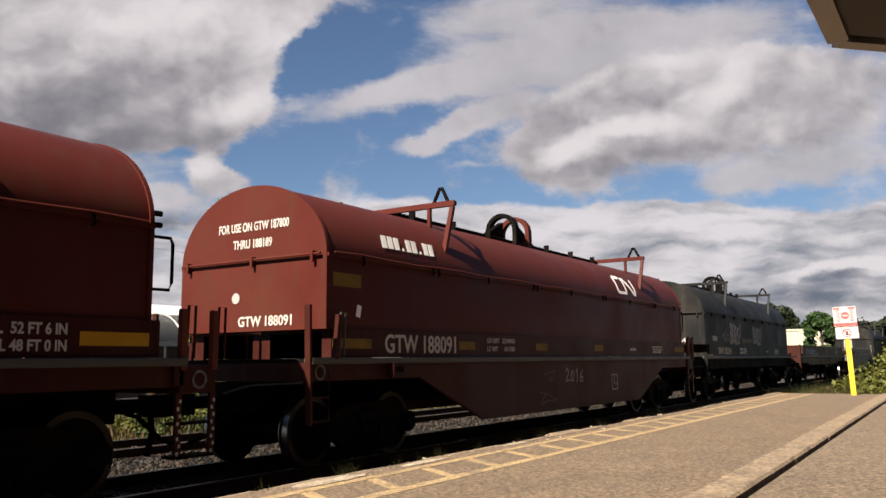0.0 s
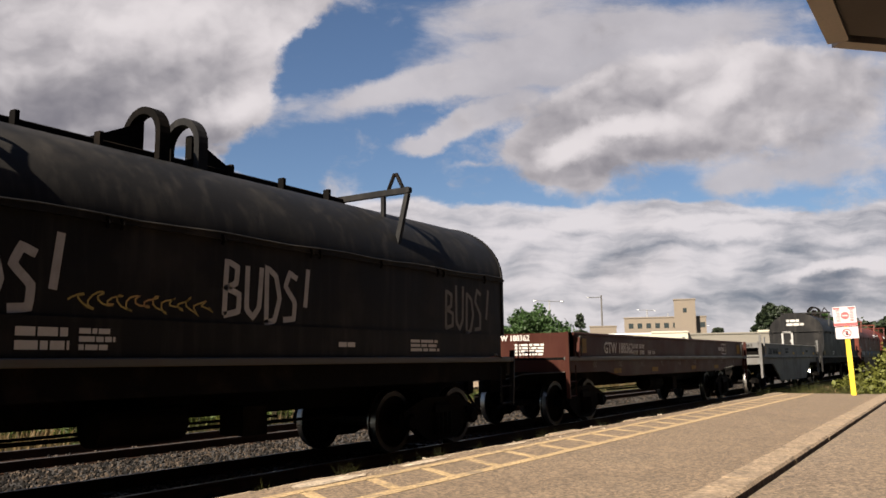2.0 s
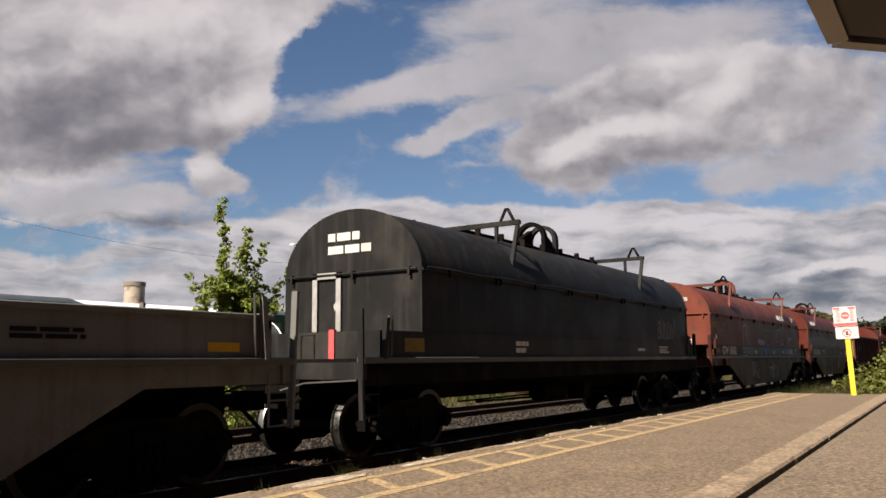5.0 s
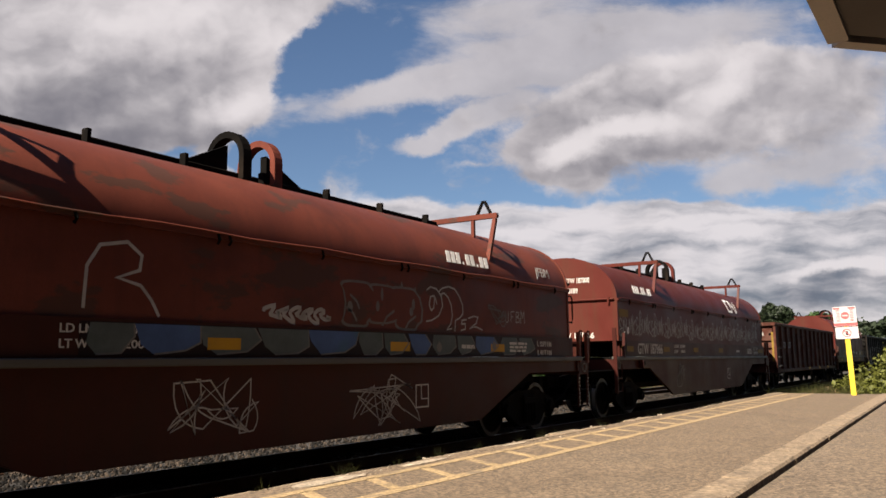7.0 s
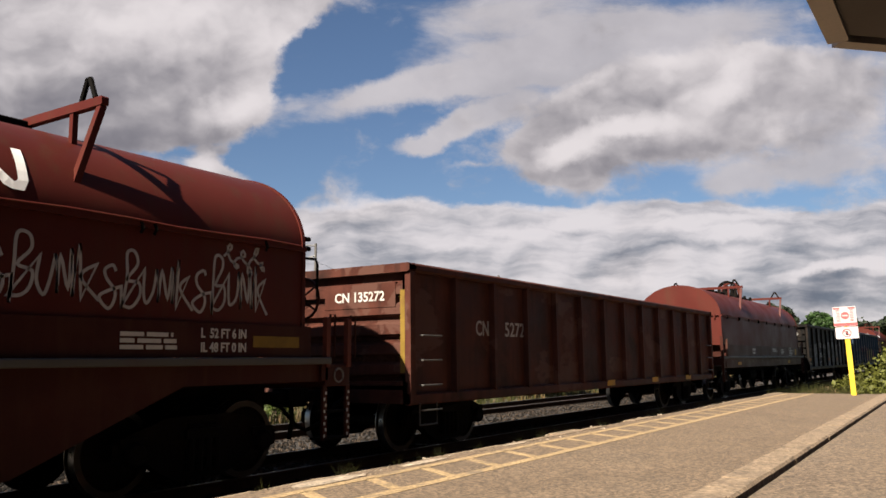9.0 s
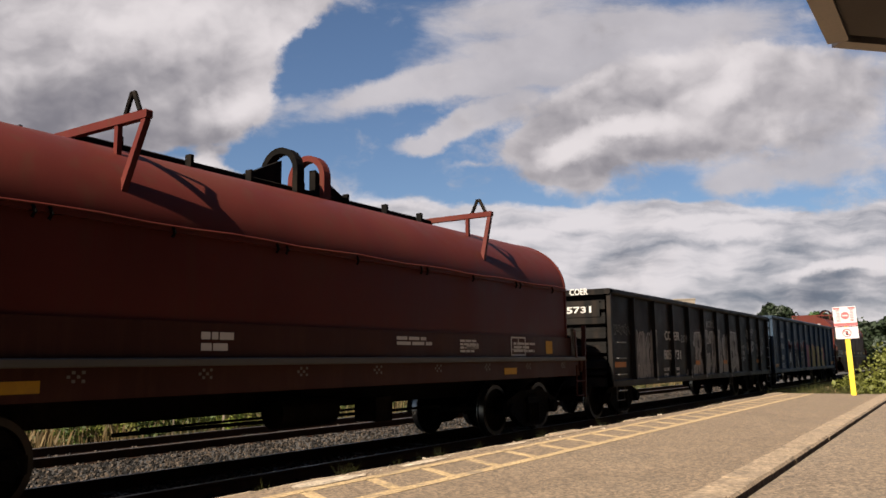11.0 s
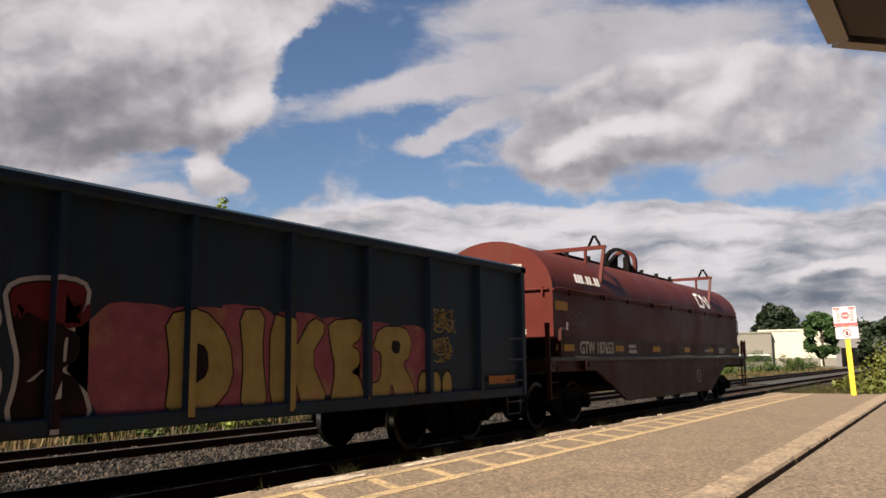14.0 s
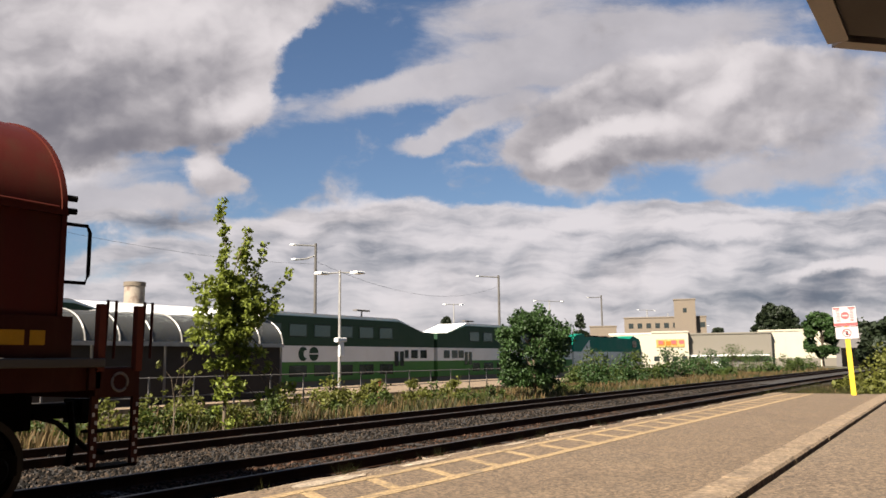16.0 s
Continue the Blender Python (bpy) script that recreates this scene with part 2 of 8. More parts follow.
RUST = (0.05, 0.021, 0.012)
M = {
    "red": material("oxide_red_paint", (0.0636, 0.0127, 0.0091), 0.5, 0, 0.2, 0.7, RUST, 0.35, 50, 0.08, streaks=0.5, spec=0.08),
    # darker copy of the hood red: lower-body shade is put into the colour
    "red_dark": material("weathered_shaded_red_paint", (0.0325, 0.0077, 0.0056), 0.5, 0, 0.2, 0.9, RUST, 0.5, 50, 0.1, streaks=0.5, spec=0.08),
    "red_faded": material("faded_red_paint", (0.1013, 0.0275, 0.0176), 0.52, 0, 0.18, 1.1, (0.0552, 0.0184, 0.0138), 0.75, 40, 0.1, streaks=0.4, spec=0.08, peel=(0.05, 0.027, 0.02, 1.7)),
    # darker than the faded hood: shade in the colour, besides real dirt
    "red_worn_shaded": material("worn_shaded_red_paint", (0.0360, 0.0103, 0.0070), 0.52, 0, 0.2, 1.1, (0.024, 0.012, 0.009), 0.6, 40, 0.1, streaks=0.5, spec=0.08),
    "brown": material("brown_paint", (0.0333, 0.0105, 0.0074), 0.5, 0, 0.2, 1.0, RUST, 0.5, 50, 0.1, streaks=0.5, spec=0.08),
    "black": material("black_paint", (0.0102, 0.0097, 0.0095), 0.55, 0, 0.2, 0.8, (0.0391, 0.0345, 0.0299), 0.4, 50, 0.08, streaks=0.4, spec=0.08),
    "grey": material("grey_paint", (0.1125, 0.1089, 0.1035), 0.5, 0, 0.15, 0.8, (0.06, 0.045, 0.034), 0.6, 50, 0.08, streaks=0.5, spec=0.08),
    "gon_rust": material("rusty_red_brown_steel", (0.056, 0.0195, 0.0135), 0.6, 0, 0.4, 1.6, (0.02, 0.010, 0.008), 0.9, 40, 0.2, streaks=0.7, spec=0.06, peel=(0.075, 0.036, 0.027, 1.3)),
    "gon_black": material("weathered_black_steel", (0.0059, 0.0052, 0.0046), 0.55, 0, 0.3, 1.4, (0.022, 0.015, 0.011), 0.5, 40, 0.15, streaks=0.5, spec=0.08),
    "gon_blue": material("faded_blue_steel", (0.0217, 0.0359, 0.0551), 0.5, 0, 0.2, 1.2, (0.0276, 0.023, 0.0207), 0.6, 40, 0.12, streaks=0.6, spec=0.08),
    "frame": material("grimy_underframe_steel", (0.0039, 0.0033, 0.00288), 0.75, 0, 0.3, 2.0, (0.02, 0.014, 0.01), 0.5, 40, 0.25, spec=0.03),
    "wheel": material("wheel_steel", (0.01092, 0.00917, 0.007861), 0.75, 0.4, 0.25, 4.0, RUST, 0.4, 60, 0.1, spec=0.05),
    "wheel_rim": material("worn_wheel_rim", (0.022, 0.019, 0.017), 0.42, 0.7, 0.25, 6.0, RUST, 0.4, 60, 0.1),
    "tread": material("polished_wheel_tread", (0.3, 0.28, 0.26), 0.35, 1.0, 0.1, 6.0, None, 0, 60, 0.05),
    "letter": material("white_lettering", (0.404, 0.3877, 0.3604), 0.6, 0, 0.1, 3.0, (0.245, 0.196, 0.168), 0.4, 60, 0.05, spec=0.08),
    # brighter copy of the lettering white: sunlight on the hood is in the colour
    "emblem": material("white_emblem_paint", (0.82, 0.80, 0.77), 0.6, 0, 0.06, 3.0, (0.4, 0.36, 0.33), 0.3, 60, 0.05, spec=0.08),
    "letter_black": material("black_lettering", (0.006, 0.006, 0.006), 0.6, 0, 0.1, 3.0, None, 0, 60, 0.05, spec=0.08),
    "yellow": material("yellow_reflector", (0.3604, 0.1966, 0.01638), 0.45, 0, 0.12, 3.0, (0.175, 0.105, 0.035), 0.4, 60, 0.05, spec=0.08),
    "orange": material("orange_reflector", (0.3276, 0.1201, 0.02184), 0.45, 0, 0.12, 3.0, (0.175, 0.07, 0.035), 0.4, 60, 0.05, spec=0.08),
    "spray": material("silver_spray_paint", (0.30, 0.287, 0.272), 0.5, 0, 0.2, 4.0, (0.14, 0.119, 0.112), 0.5, 60, 0.05, spec=0.08),
    "spray_dark": material("dark_spray_paint", (0.012, 0.007, 0.008), 0.5, 0, 0.2, 4.0, None, 0, 60, 0.05, spec=0.08),
    "spray_pink": material("pink_spray_paint", (0.2457, 0.07098, 0.09282), 0.5, 0, 0.25, 3.0, (0.315, 0.21, 0.084), 0.6, 60, 0.05, spec=0.08),
    "spray_yellow": material("yellow_spray_paint", (0.3003, 0.2293, 0.07644), 0.5, 0, 0.25, 3.0, (0.35, 0.14, 0.112), 0.4, 60, 0.05, spec=0.08),
    "spray_blue": material("blue_spray_paint", (0.049, 0.084, 0.182), 0.5, 0, 0.3, 2.0, (0.035, 0.105, 0.098), 0.6, 60, 0.05, spec=0.08),
    "spray_dim": material("thin_silver_spray", (0.125, 0.118, 0.11), 0.55, 0, 0.25, 4.0, (0.09, 0.075, 0.07), 0.6, 60, 0.05, spec=0.08),
    "spray_grey": material("streaked_silver_spray", (0.18, 0.175, 0.166), 0.55, 0, 0.45, 3.5, (0.035, 0.032, 0.028), 0.85, 40, 0.08, streaks=0.6, spec=0.08),
    "spray_black": material("worn_black_spray", (0.010, 0.007, 0.008), 0.55, 0, 0.3, 3.0, (0.06, 0.012, 0.012), 0.35, 60, 0.05, streaks=0.3, spec=0.08),
    "spray_slate": material("slate_spray_paint", (0.07, 0.085, 0.085), 0.55, 0, 0.3, 2.0, (0.03, 0.05, 0.04), 0.6, 60, 0.05, spec=0.08),
    "spray_maroon": material("maroon_spray_paint", (0.11, 0.015, 0.018), 0.55, 0, 0.3, 2.0, (0.03, 0.01, 0.012), 0.6, 60, 0.05, spec=0.08),
    "yellow_dim": material("faded_yellow_reflector", (0.16, 0.10, 0.02), 0.6, 0, 0.2, 3.0, (0.06, 0.03, 0.015), 0.6, 60, 0.05, spec=0.08),
    "sill": material("worn_grey_sill_edge", (0.039, 0.03705, 0.0312), 0.6, 0, 0.2, 2.0, (0.04, 0.02, 0.015), 0.5, 60, 0.1),
    "plate": material("galvanised_steel", (0.33, 0.315, 0.295), 0.5, 0.5, 0.15, 5.0, (0.2, 0.17, 0.14), 0.4, 60, 0.1),
    "rail": material("rail_steel_side", (0.030, 0.016, 0.010), 0.8, 0, 0.3, 3.0, (0.045, 0.02, 0.011), 0.6, 50, 0.3, spec=0.05),
    "rail_head": material("worn_rail_head", (0.10, 0.085, 0.075), 0.5, 0.8, 0.1, 3.0, None, 0, 50, 0.05),
    "tie": material("creosoted_timber", (0.01615, 0.01184, 0.009042), 0.9, 0, 0.35, 6.0, (0.069, 0.0552, 0.0414), 0.4, 60, 0.4),
    "ballast": material("ballast_stone", (0.02092, 0.01729, 0.0145), 0.9, 0, 0.45, 14.0, (0.046, 0.0276, 0.0184), 0.6, 90, 0.8),
    "ballast_oily": material("oil_stained_ballast", (0.024, 0.014, 0.009), 0.9, 0, 0.4, 10.0, (0.045, 0.02, 0.012), 0.6, 90, 0.8, spec=0.05),
    "platform": material("worn_platform_asphalt", (0.120, 0.082, 0.050), 0.9, 0, 0.10, 0.9, (0.076, 0.056, 0.038), 0.35, 120, 0.6, speck=(38, 0.5)),
    "kerb": material("concrete_kerb", (0.185, 0.132, 0.084), 0.9, 0, 0.18, 3.0, (0.095, 0.07, 0.047), 0.6, 60, 0.6, speck=(30, 0.35)),
    "crumble": material("crumbled_pale_concrete", (0.27, 0.215, 0.155), 0.9, 0, 0.3, 6.0, (0.14, 0.11, 0.075), 0.6, 60, 0.6, speck=(30, 0.3)),
    "mark": material("worn_yellow_marking", (0.27, 0.185, 0.092), 0.85, 0, 0.15, 5.0, (0.115, 0.085, 0.056), 0.95, 80, 0.3, speck=(34, 0.3)),
    "soil": material("dry_grass_ground", (0.05741, 0.04844, 0.02512), 0.95, 0, 0.35, 0.8, (0.0322, 0.0391, 0.0138), 0.7, 40, 0.6),
    "pave": material("station_pavement", (0.120, 0.084, 0.053), 0.9, 0, 0.12, 0.8, (0.072, 0.055, 0.04), 0.3, 90, 0.5, speck=(34, 0.5)),
    "canopy": material("painted_canopy_fascia", (0.55, 0.48, 0.41), 0.7, 0, 0.08, 2.0, (0.1012, 0.0828, 0.069), 0.3, 60, 0.1),
    "soffit": material("brown_soffit", (0.12, 0.10, 0.085), 0.8, 0, 0.1, 2.0, None, 0, 60, 0.1),
    "station": material("unseen_wall_brick", (0.11, 0.065, 0.05), 0.9, 0, 0.2, 3.0, None, 0, 60, 0.3),
    "go_dark": material("dark_green_coach_paint", (0.016, 0.042, 0.022), 0.6, 0, 0.1, 0.5, None, 0, 60, 0.02, spec=0.2),
    "go_light": material("light_green_coach_paint", (0.05, 0.145, 0.032), 0.6, 0, 0.1, 0.5, None, 0, 60, 0.02, spec=0.2),
    "go_teal": material("teal_locomotive_paint", (0.0, 0.14, 0.095), 0.6, 0, 0.1, 0.5, None, 0, 60, 0.02, spec=0.2),
    "go_white": material("white_coach_paint", (0.62, 0.62, 0.60), 0.6, 0, 0.06, 0.5, (0.4, 0.38, 0.34), 0.3, 60, 0.02, spec=0.2),
    "roof_white": material("white_roof_metal", (0.78, 0.77, 0.74), 0.4, 0, 0.05, 0.5, (0.5, 0.48, 0.45), 0.3, 60, 0.02),
    "dark_glass": material("dark_window_glass", (0.02, 0.025, 0.025), 0.12, 0, 0.1, 1.0, None, 0, 60, 0.0),
    # paler base colour: the sky's reflection is put into the upper panes
    "coach_glass": material("sky_toned_coach_glass", (0.05, 0.085, 0.08), 0.15, 0, 0.2, 0.6, None, 0, 60, 0.0),
    "coach_trim": material("window_surround", (0.012, 0.03, 0.018), 0.5, 0, 0.1, 1.0, None, 0, 60, 0.0),
    "yellow_post": material("yellow_post_paint", (0.518, 0.35, 0.014), 0.5, 0, 0.1, 3.0, (0.28, 0.175, 0.014), 0.3, 60, 0.05),
    "sign_white": material("white_sign_enamel", (0.37, 0.335, 0.335), 0.45, 0, 0.05, 3.0, None, 0, 60, 0.02),
    "sign_red": material("red_sign_ink", (0.434, 0.063, 0.063), 0.45, 0, 0.08, 3.0, None, 0, 60, 0.02),
    "pole": material("weathered_pole", (0.07894, 0.07176, 0.06458), 0.8, 0, 0.2, 3.0, (0.0552, 0.046, 0.0368), 0.4, 60, 0.1),
    "wire": material("black_cable", (0.03, 0.03, 0.03), 0.7, 0, 0.1, 3.0, None, 0, 60, 0.0),
    "bark": material("tree_bark", (0.10, 0.075, 0.05), 0.95, 0, 0.3, 8.0, None, 0, 60, 0.5),
    "cream": material("cream_cladding", (0.3604, 0.3276, 0.2512), 0.7, 0, 0.06, 0.3, (0.35, 0.315, 0.252), 0.3, 20, 0.05),
    "beige": material("beige_cladding", (0.1292, 0.1148, 0.09149), 0.8, 0, 0.08, 0.3, (0.1288, 0.1104, 0.092), 0.3, 20, 0.05),
    "stone": material("pale_tower_brick", (0.1435, 0.1148, 0.08611), 0.9, 0, 0.1, 0.3, (0.115, 0.092, 0.0736), 0.3, 20, 0.05),
    "shed": material("dark_grey_cladding", (0.11, 0.10, 0.095), 0.8, 0, 0.1, 0.3, None, 0, 20, 0.05),
    "wood": material("dark_timber_fence", (0.01973, 0.01507, 0.0122), 0.9, 0, 0.3, 2.0, None, 0, 40, 0.3),
    "chimney": material("stained_chimney", (0.27, 0.225, 0.18), 0.9, 0, 0.2, 0.5, (0.10, 0.05, 0.035), 0.8, 20, 0.1),
}


def leaf_material(name, base, through=0.35, spread=0.35):
    m = bpy.data.materials.new(name)
    m.use_nodes = True
    nt = m.node_tree
    N, L = nt.nodes.new, nt.links.new
    b = nt.nodes["Principled BSDF"]
    ri = N("ShaderNodeNewGeometry").outputs["Random Per Island"]
    r = N("ShaderNodeValToRGB")
    r.color_ramp.elements[0].color = (*[c * (1 - spread) for c in base], 1)
    r.color_ramp.elements[1].color = (*[c * (1 + spread) for c in base], 1)
    L(ri, r.inputs[0])
    L(r.outputs[0], b.inputs["Base Color"])
    b.inputs["Roughness"].default_value = 0.55
    b.inputs["Specular IOR Level"].default_value = 0.3
    t = N("ShaderNodeBsdfTranslucent")
    L(r.outputs[0], t.inputs[0])
    mx = N("ShaderNodeMixShader")
    mx.inputs[0].default_value = through
    L(b.outputs[0], mx.inputs[1])
    L(t.outputs[0], mx.inputs[2])
    L(mx.outputs[0], nt.nodes["Material Output"].inputs[0])
    return m


M["leaf"] = leaf_material("maple_leaves", (0.155, 0.185, 0.028), 0.45, 0.45)
M["leaf_dark"] = leaf_material("dense_leaves", (0.028, 0.056, 0.0136), 0.3)
M["leaf_bush"] = leaf_material("shrub_leaves", (0.048, 0.068, 0.013), 0.4)
M["leaf_far"] = leaf_material("far_foliage", (0.0144, 0.0216, 0.0088), 0.2)
M["leaf_weed"] = leaf_material("weed_leaves", (0.10, 0.105, 0.02), 0.4)
M["grass"] = leaf_material("mixed_dry_grass", (0.042, 0.044, 0.013), 0.35, 0.5)
M["straw"] = leaf_material("straw_grass", (0.105, 0.07, 0.029), 0.35, 0.4)


# ---- mesh tools ----
class Shape:
    """Collects faces for one mesh."""

    def __init__(self):
        self.v, self.f = [], []

    def add(self, verts, faces):
        o = len(self.v)
        self.v += [tuple(p) for p in verts]
        self.f += [tuple(i + o for i in q) for q in faces]
        return self

    def box(self, x0, x1, y0, y1, z0, z1, c=0.0):
        """A box, its long edges chamfered by c."""
        if c <= 0:
            vs = [(x, y, z) for x in (x0, x1) for y in (y0, y1) for z in (z0, z1)]
            return self.add(vs, [(0, 1, 3, 2), (4, 6, 7, 5), (0, 4, 5, 1), (2, 3, 7, 6), (0, 2, 6, 4), (1, 5, 7, 3)])
        pr = [(y0 + c, z0), (y1 - c, z0), (y1, z0 + c), (y1, z1 - c), (y1 - c, z1), (y0 + c, z1), (y0, z1 - c), (y0, z0 + c)]
        return self.prism(pr, x0, x1)

    def prism(self, profile, x0, x1, axis="x"):
        """An outline extruded along an axis: x takes (y, z), y takes (x, z), z takes (x, y)."""
        n = len(profile)

        def at(p, q):
            return (q, *p) if axis == "x" else (p[0], q, p[1]) if axis == "y" else (*p, q)
        vs = [at(p, x0) for p in profile] + [at(p, x1) for p in profile]
        fs = [tuple(range(n - 1, -1, -1)), tuple(range(n, 2 * n))] + [(i, (i + 1) % n, n + (i + 1) % n, n + i) for i in range(n)]
        return self.add(vs, fs)

    def tube(self, path, r, n=8, r_end=None):
        """A round bar along a path of points."""
        pts = [Vector(p) for p in path]
        vs, fs = [], []
        for i, p in enumerate(pts):
            d = (pts[min(i + 1, len(pts) - 1)] - pts[max(i - 1, 0)]).normalized()
            side = d.cross(Vector((0, 0, 1)) if abs(d.z) < 0.9 else Vector((1, 0, 0))).normalized()
            upv = side.cross(d)
            q = r if r_end is None else r + (r_end - r) * i / (len(pts) - 1)
            vs += [p + (side * math.cos(a) + upv * math.sin(a)) * q for a in (2 * math.pi * k / n for k in range(n))]
        for i in range(len(pts) - 1):
            fs += [(i * n + k, i * n + (k + 1) % n, (i + 1) * n + (k + 1) % n, (i + 1) * n + k) for k in range(n)]
        fs += [tuple(range(n - 1, -1, -1)), tuple(range((len(pts) - 1) * n, len(pts) * n))]
        return self.add(vs, fs)

    def lathe(self, profile, y_axis=(0, 0, 0), n=28):
        """A turned body round the y axis: profile of (radius, y)."""
        cx, cy, cz = y_axis
        vs, fs = [], []
        for r, y in profile:
            vs += [(cx + r * math.cos(a), cy + y, cz + r * math.sin(a)) for a in (2 * math.pi * k / n for k in range(n))]
        for i in range(len(profile) - 1):
            fs += [(i * n + k, i * n + (k + 1) % n, (i + 1) * n + (k + 1) % n, (i + 1) * n + k) for k in range(n)]
        fs += [tuple(range(n - 1, -1, -1)), tuple(range((len(profile) - 1) * n, len(profile) * n))]
        return self.add(vs, fs)

    def mesh(self, name, mat, smooth=0.0):
        me = bpy.data.meshes.new(name)
        me.from_pydata(self.v, [], self.f)
        me.materials.append(M[mat] if isinstance(mat, str) else mat)
        me.validate()
        bm = bmesh.new()
        bm.from_mesh(me)
        bmesh.ops.recalc_face_normals(bm, faces=bm.faces)
        bm.to_mesh(me)
        bm.free()
        if smooth:
            me.shade_smooth()
            me.set_sharp_from_angle(angle=radians(smooth))
        return me


def part(name, shape, mat, parent=None, label="", smooth=0.0, at=None):
    me = shape if isinstance(shape, bpy.types.Mesh) else shape.mesh(name, mat, smooth)
    ob = new(name, me)
    if parent:
        ob.parent = parent
    if at is not None:
        ob.matrix_basis = at
    if label:
        ob["label"] = label
    return ob


def thing(name, label, category, at=None, group="", kind=""):
    ob = new(name)
    ob.empty_display_size = 0.3
    if at is not None:
        ob.matrix_basis = at
    return tagged(ob, label, category, group, kind)


def words(name, text, size, mat, parent, at, label="", width=None, bold=0.0):
    """Flat lettering in the built-in font, standing in the x-z plane of its pose, facing -y."""
    cu = bpy.data.curves.new(name, "FONT")
    cu.body, cu.size, cu.extrude, cu.offset = text, size, 0.002, bold
    cu.resolution_u = 3
    tmp = bpy.data.objects.new(name, cu)
    me = bpy.data.meshes.new_from_object(tmp)
    bpy.data.objects.remove(tmp)
    bpy.data.curves.remove(cu)
    me.name = name
    if width and len(me.vertices):
        xs = [p.co.x for p in me.vertices]
        k = width / max(1e-4, max(xs) - min(xs))
        for p in me.vertices:
            p.co.x *= k
    me.transform(Matrix.Rotation(radians(90), 4, "X"))
    me.materials.clear()
    me.materials.append(M[mat])
    return part(name, me, None, parent, label, at=at)


def bars(rows, w, h, gap=0.5, seed=1):
    """Unreadable small print as plain bars in the x-z plane."""
    s, rnd = Shape(), random.Random(seed)
    rh = h / (rows + (rows - 1) * gap)
    for i in range(rows):
        z = h - i * rh * (1 + gap)
        x = 0.0
        lim = w * rnd.uniform(0.7, 1.0)
        while x < lim - 0.02:
            q = min(lim - x, rnd.uniform(0.12, 0.4) * w)
            s.box(x, x + q, -0.003, 0.0, z - rh, z)
            x += q + 0.04 * w
    return s


def stroke(points, width):
    """A painted line in the x-z plane, as a flat ribbon with mitred joints."""
    s = Shape()
    pts = [Vector((p[0], p[1])) for p in points]
    left, right = [], []
    for i, p in enumerate(pts):
        a = (p - pts[i - 1]).normalized() if i else (pts[1] - p).normalized()
        b = (pts[i + 1] - p).normalized() if i < len(pts) - 1 else a
        t = a + b
        t = t.normalized() if t.length > 0.3 else a
        nrm = Vector((-t.y, t.x))
        k = width / 2 / max(0.5, nrm.dot(Vector((-a.y, a.x))))
        left.append(p + nrm * k)
        right.append(p - nrm * k)
    vs = [(q.x, 0, q.y) for q in left] + [(q.x, 0, q.y) for q in right]
    n = len(pts)
    return s.add(vs, [(i, i + 1, n + i + 1, n + i) for i in range(n - 1)])


def glyph_bars(n, w, h, gaps=()):
    """One line of lettering as plain upright bars, one for each character."""
    s = Shape()
    q = w / n
    for i in range(n):
        if i not in gaps:
            s.box(i * q, i * q + q * 0.78, -0.003, 0.0, 0.0, h)
        else:
            s.box(i * q + q * 0.2, i * q + q * 0.5, -0.003, 0.0, 0.0, h * 0.22)
    return s


def scribble(w, h, loops, seed, width=0.03):
    """A looping spray-can tag of the given size."""
    rnd = random.Random(seed)
    pts, k = [], loops * 14
    ph, ph2 = rnd.uniform(0, 6), rnd.uniform(0, 6)
    for i in range(k + 1):
        t = i / k
        a = t * loops * 2 * math.pi
        hh = h * (0.34 + 0.13 * math.sin(a * 0.53 + ph))
        pts.append((t * w + 0.55 * w / loops * math.sin(a * 2 + ph2) * 0.5, h / 2 + hh * math.sin(a) + 0.05 * h * math.sin(a * 3.1 + ph)))
    return stroke(pts, width)


# ---- the line, platform and station ----
def setting(name, shape, mat, label="", smooth=0.0):
    return tagged(part(name, shape, mat, None, label, smooth), kind="structure")


def build_ground():
    s, rnd = Shape(), random.Random(3)
    xs = [-3000, -600, -150] + [-60 + 4 * i for i in range(66)] + [260, 400, 800, 1600, 3500]
    ys = [-3000, -400, -60, -8, 6.0, 6.6, 14.6, 15.2, 17, 19, 21, 23, 26, 32, 44, 70, 130, 300, 900, 3500]
    for x in xs:
        for y in ys:
            z = GROUND_Z - (0.02 if y < 15 else 0) + (rnd.uniform(-0.06, 0.06) if 15 < y < 30 and -50 < x < 200 else 0)
            if y <= 6.6:
                z = -0.42
            if y > 26:
                z = -0.45
            s.v.append((x, y, z))
    n = len(ys)
    s.f = [(i * n + j, i * n + j + 1, (i + 1) * n + j + 1, (i + 1) * n + j) for i in range(len(xs) - 1) for j in range(n - 1)]
    setting("ground", s, "soil", "dry grassy ground beside the railway", 60)


def ballast_sheet(name, ys, mat, label, seed):
    s = Shape()
    rnd = random.Random(seed)
    xs = [-80 + 0.5 * i for i in range(300)] + [72 + 4 * i for i in range(130)]
    for x in xs:
        for j, y in enumerate(ys):
            z = -0.17 + rnd.uniform(-0.02, 0.02)
            if y > 14.2:
                z -= (y - 14.2) * 0.17
            if y < 6.2:
                z -= 0.05
            edge = j in (0, len(ys) - 1)
            s.v.append((x, y + (0 if edge else rnd.uniform(-0.05, 0.05)), -0.17 if edge and 8 < y < 10 else z))
    n = len(ys)
    s.f = [(i * n + j, i * n + j + 1, (i + 1) * n + j + 1, (i + 1) * n + j) for i in range(len(xs) - 1) for j in range(n - 1)]
    setting(name, s, mat, label)


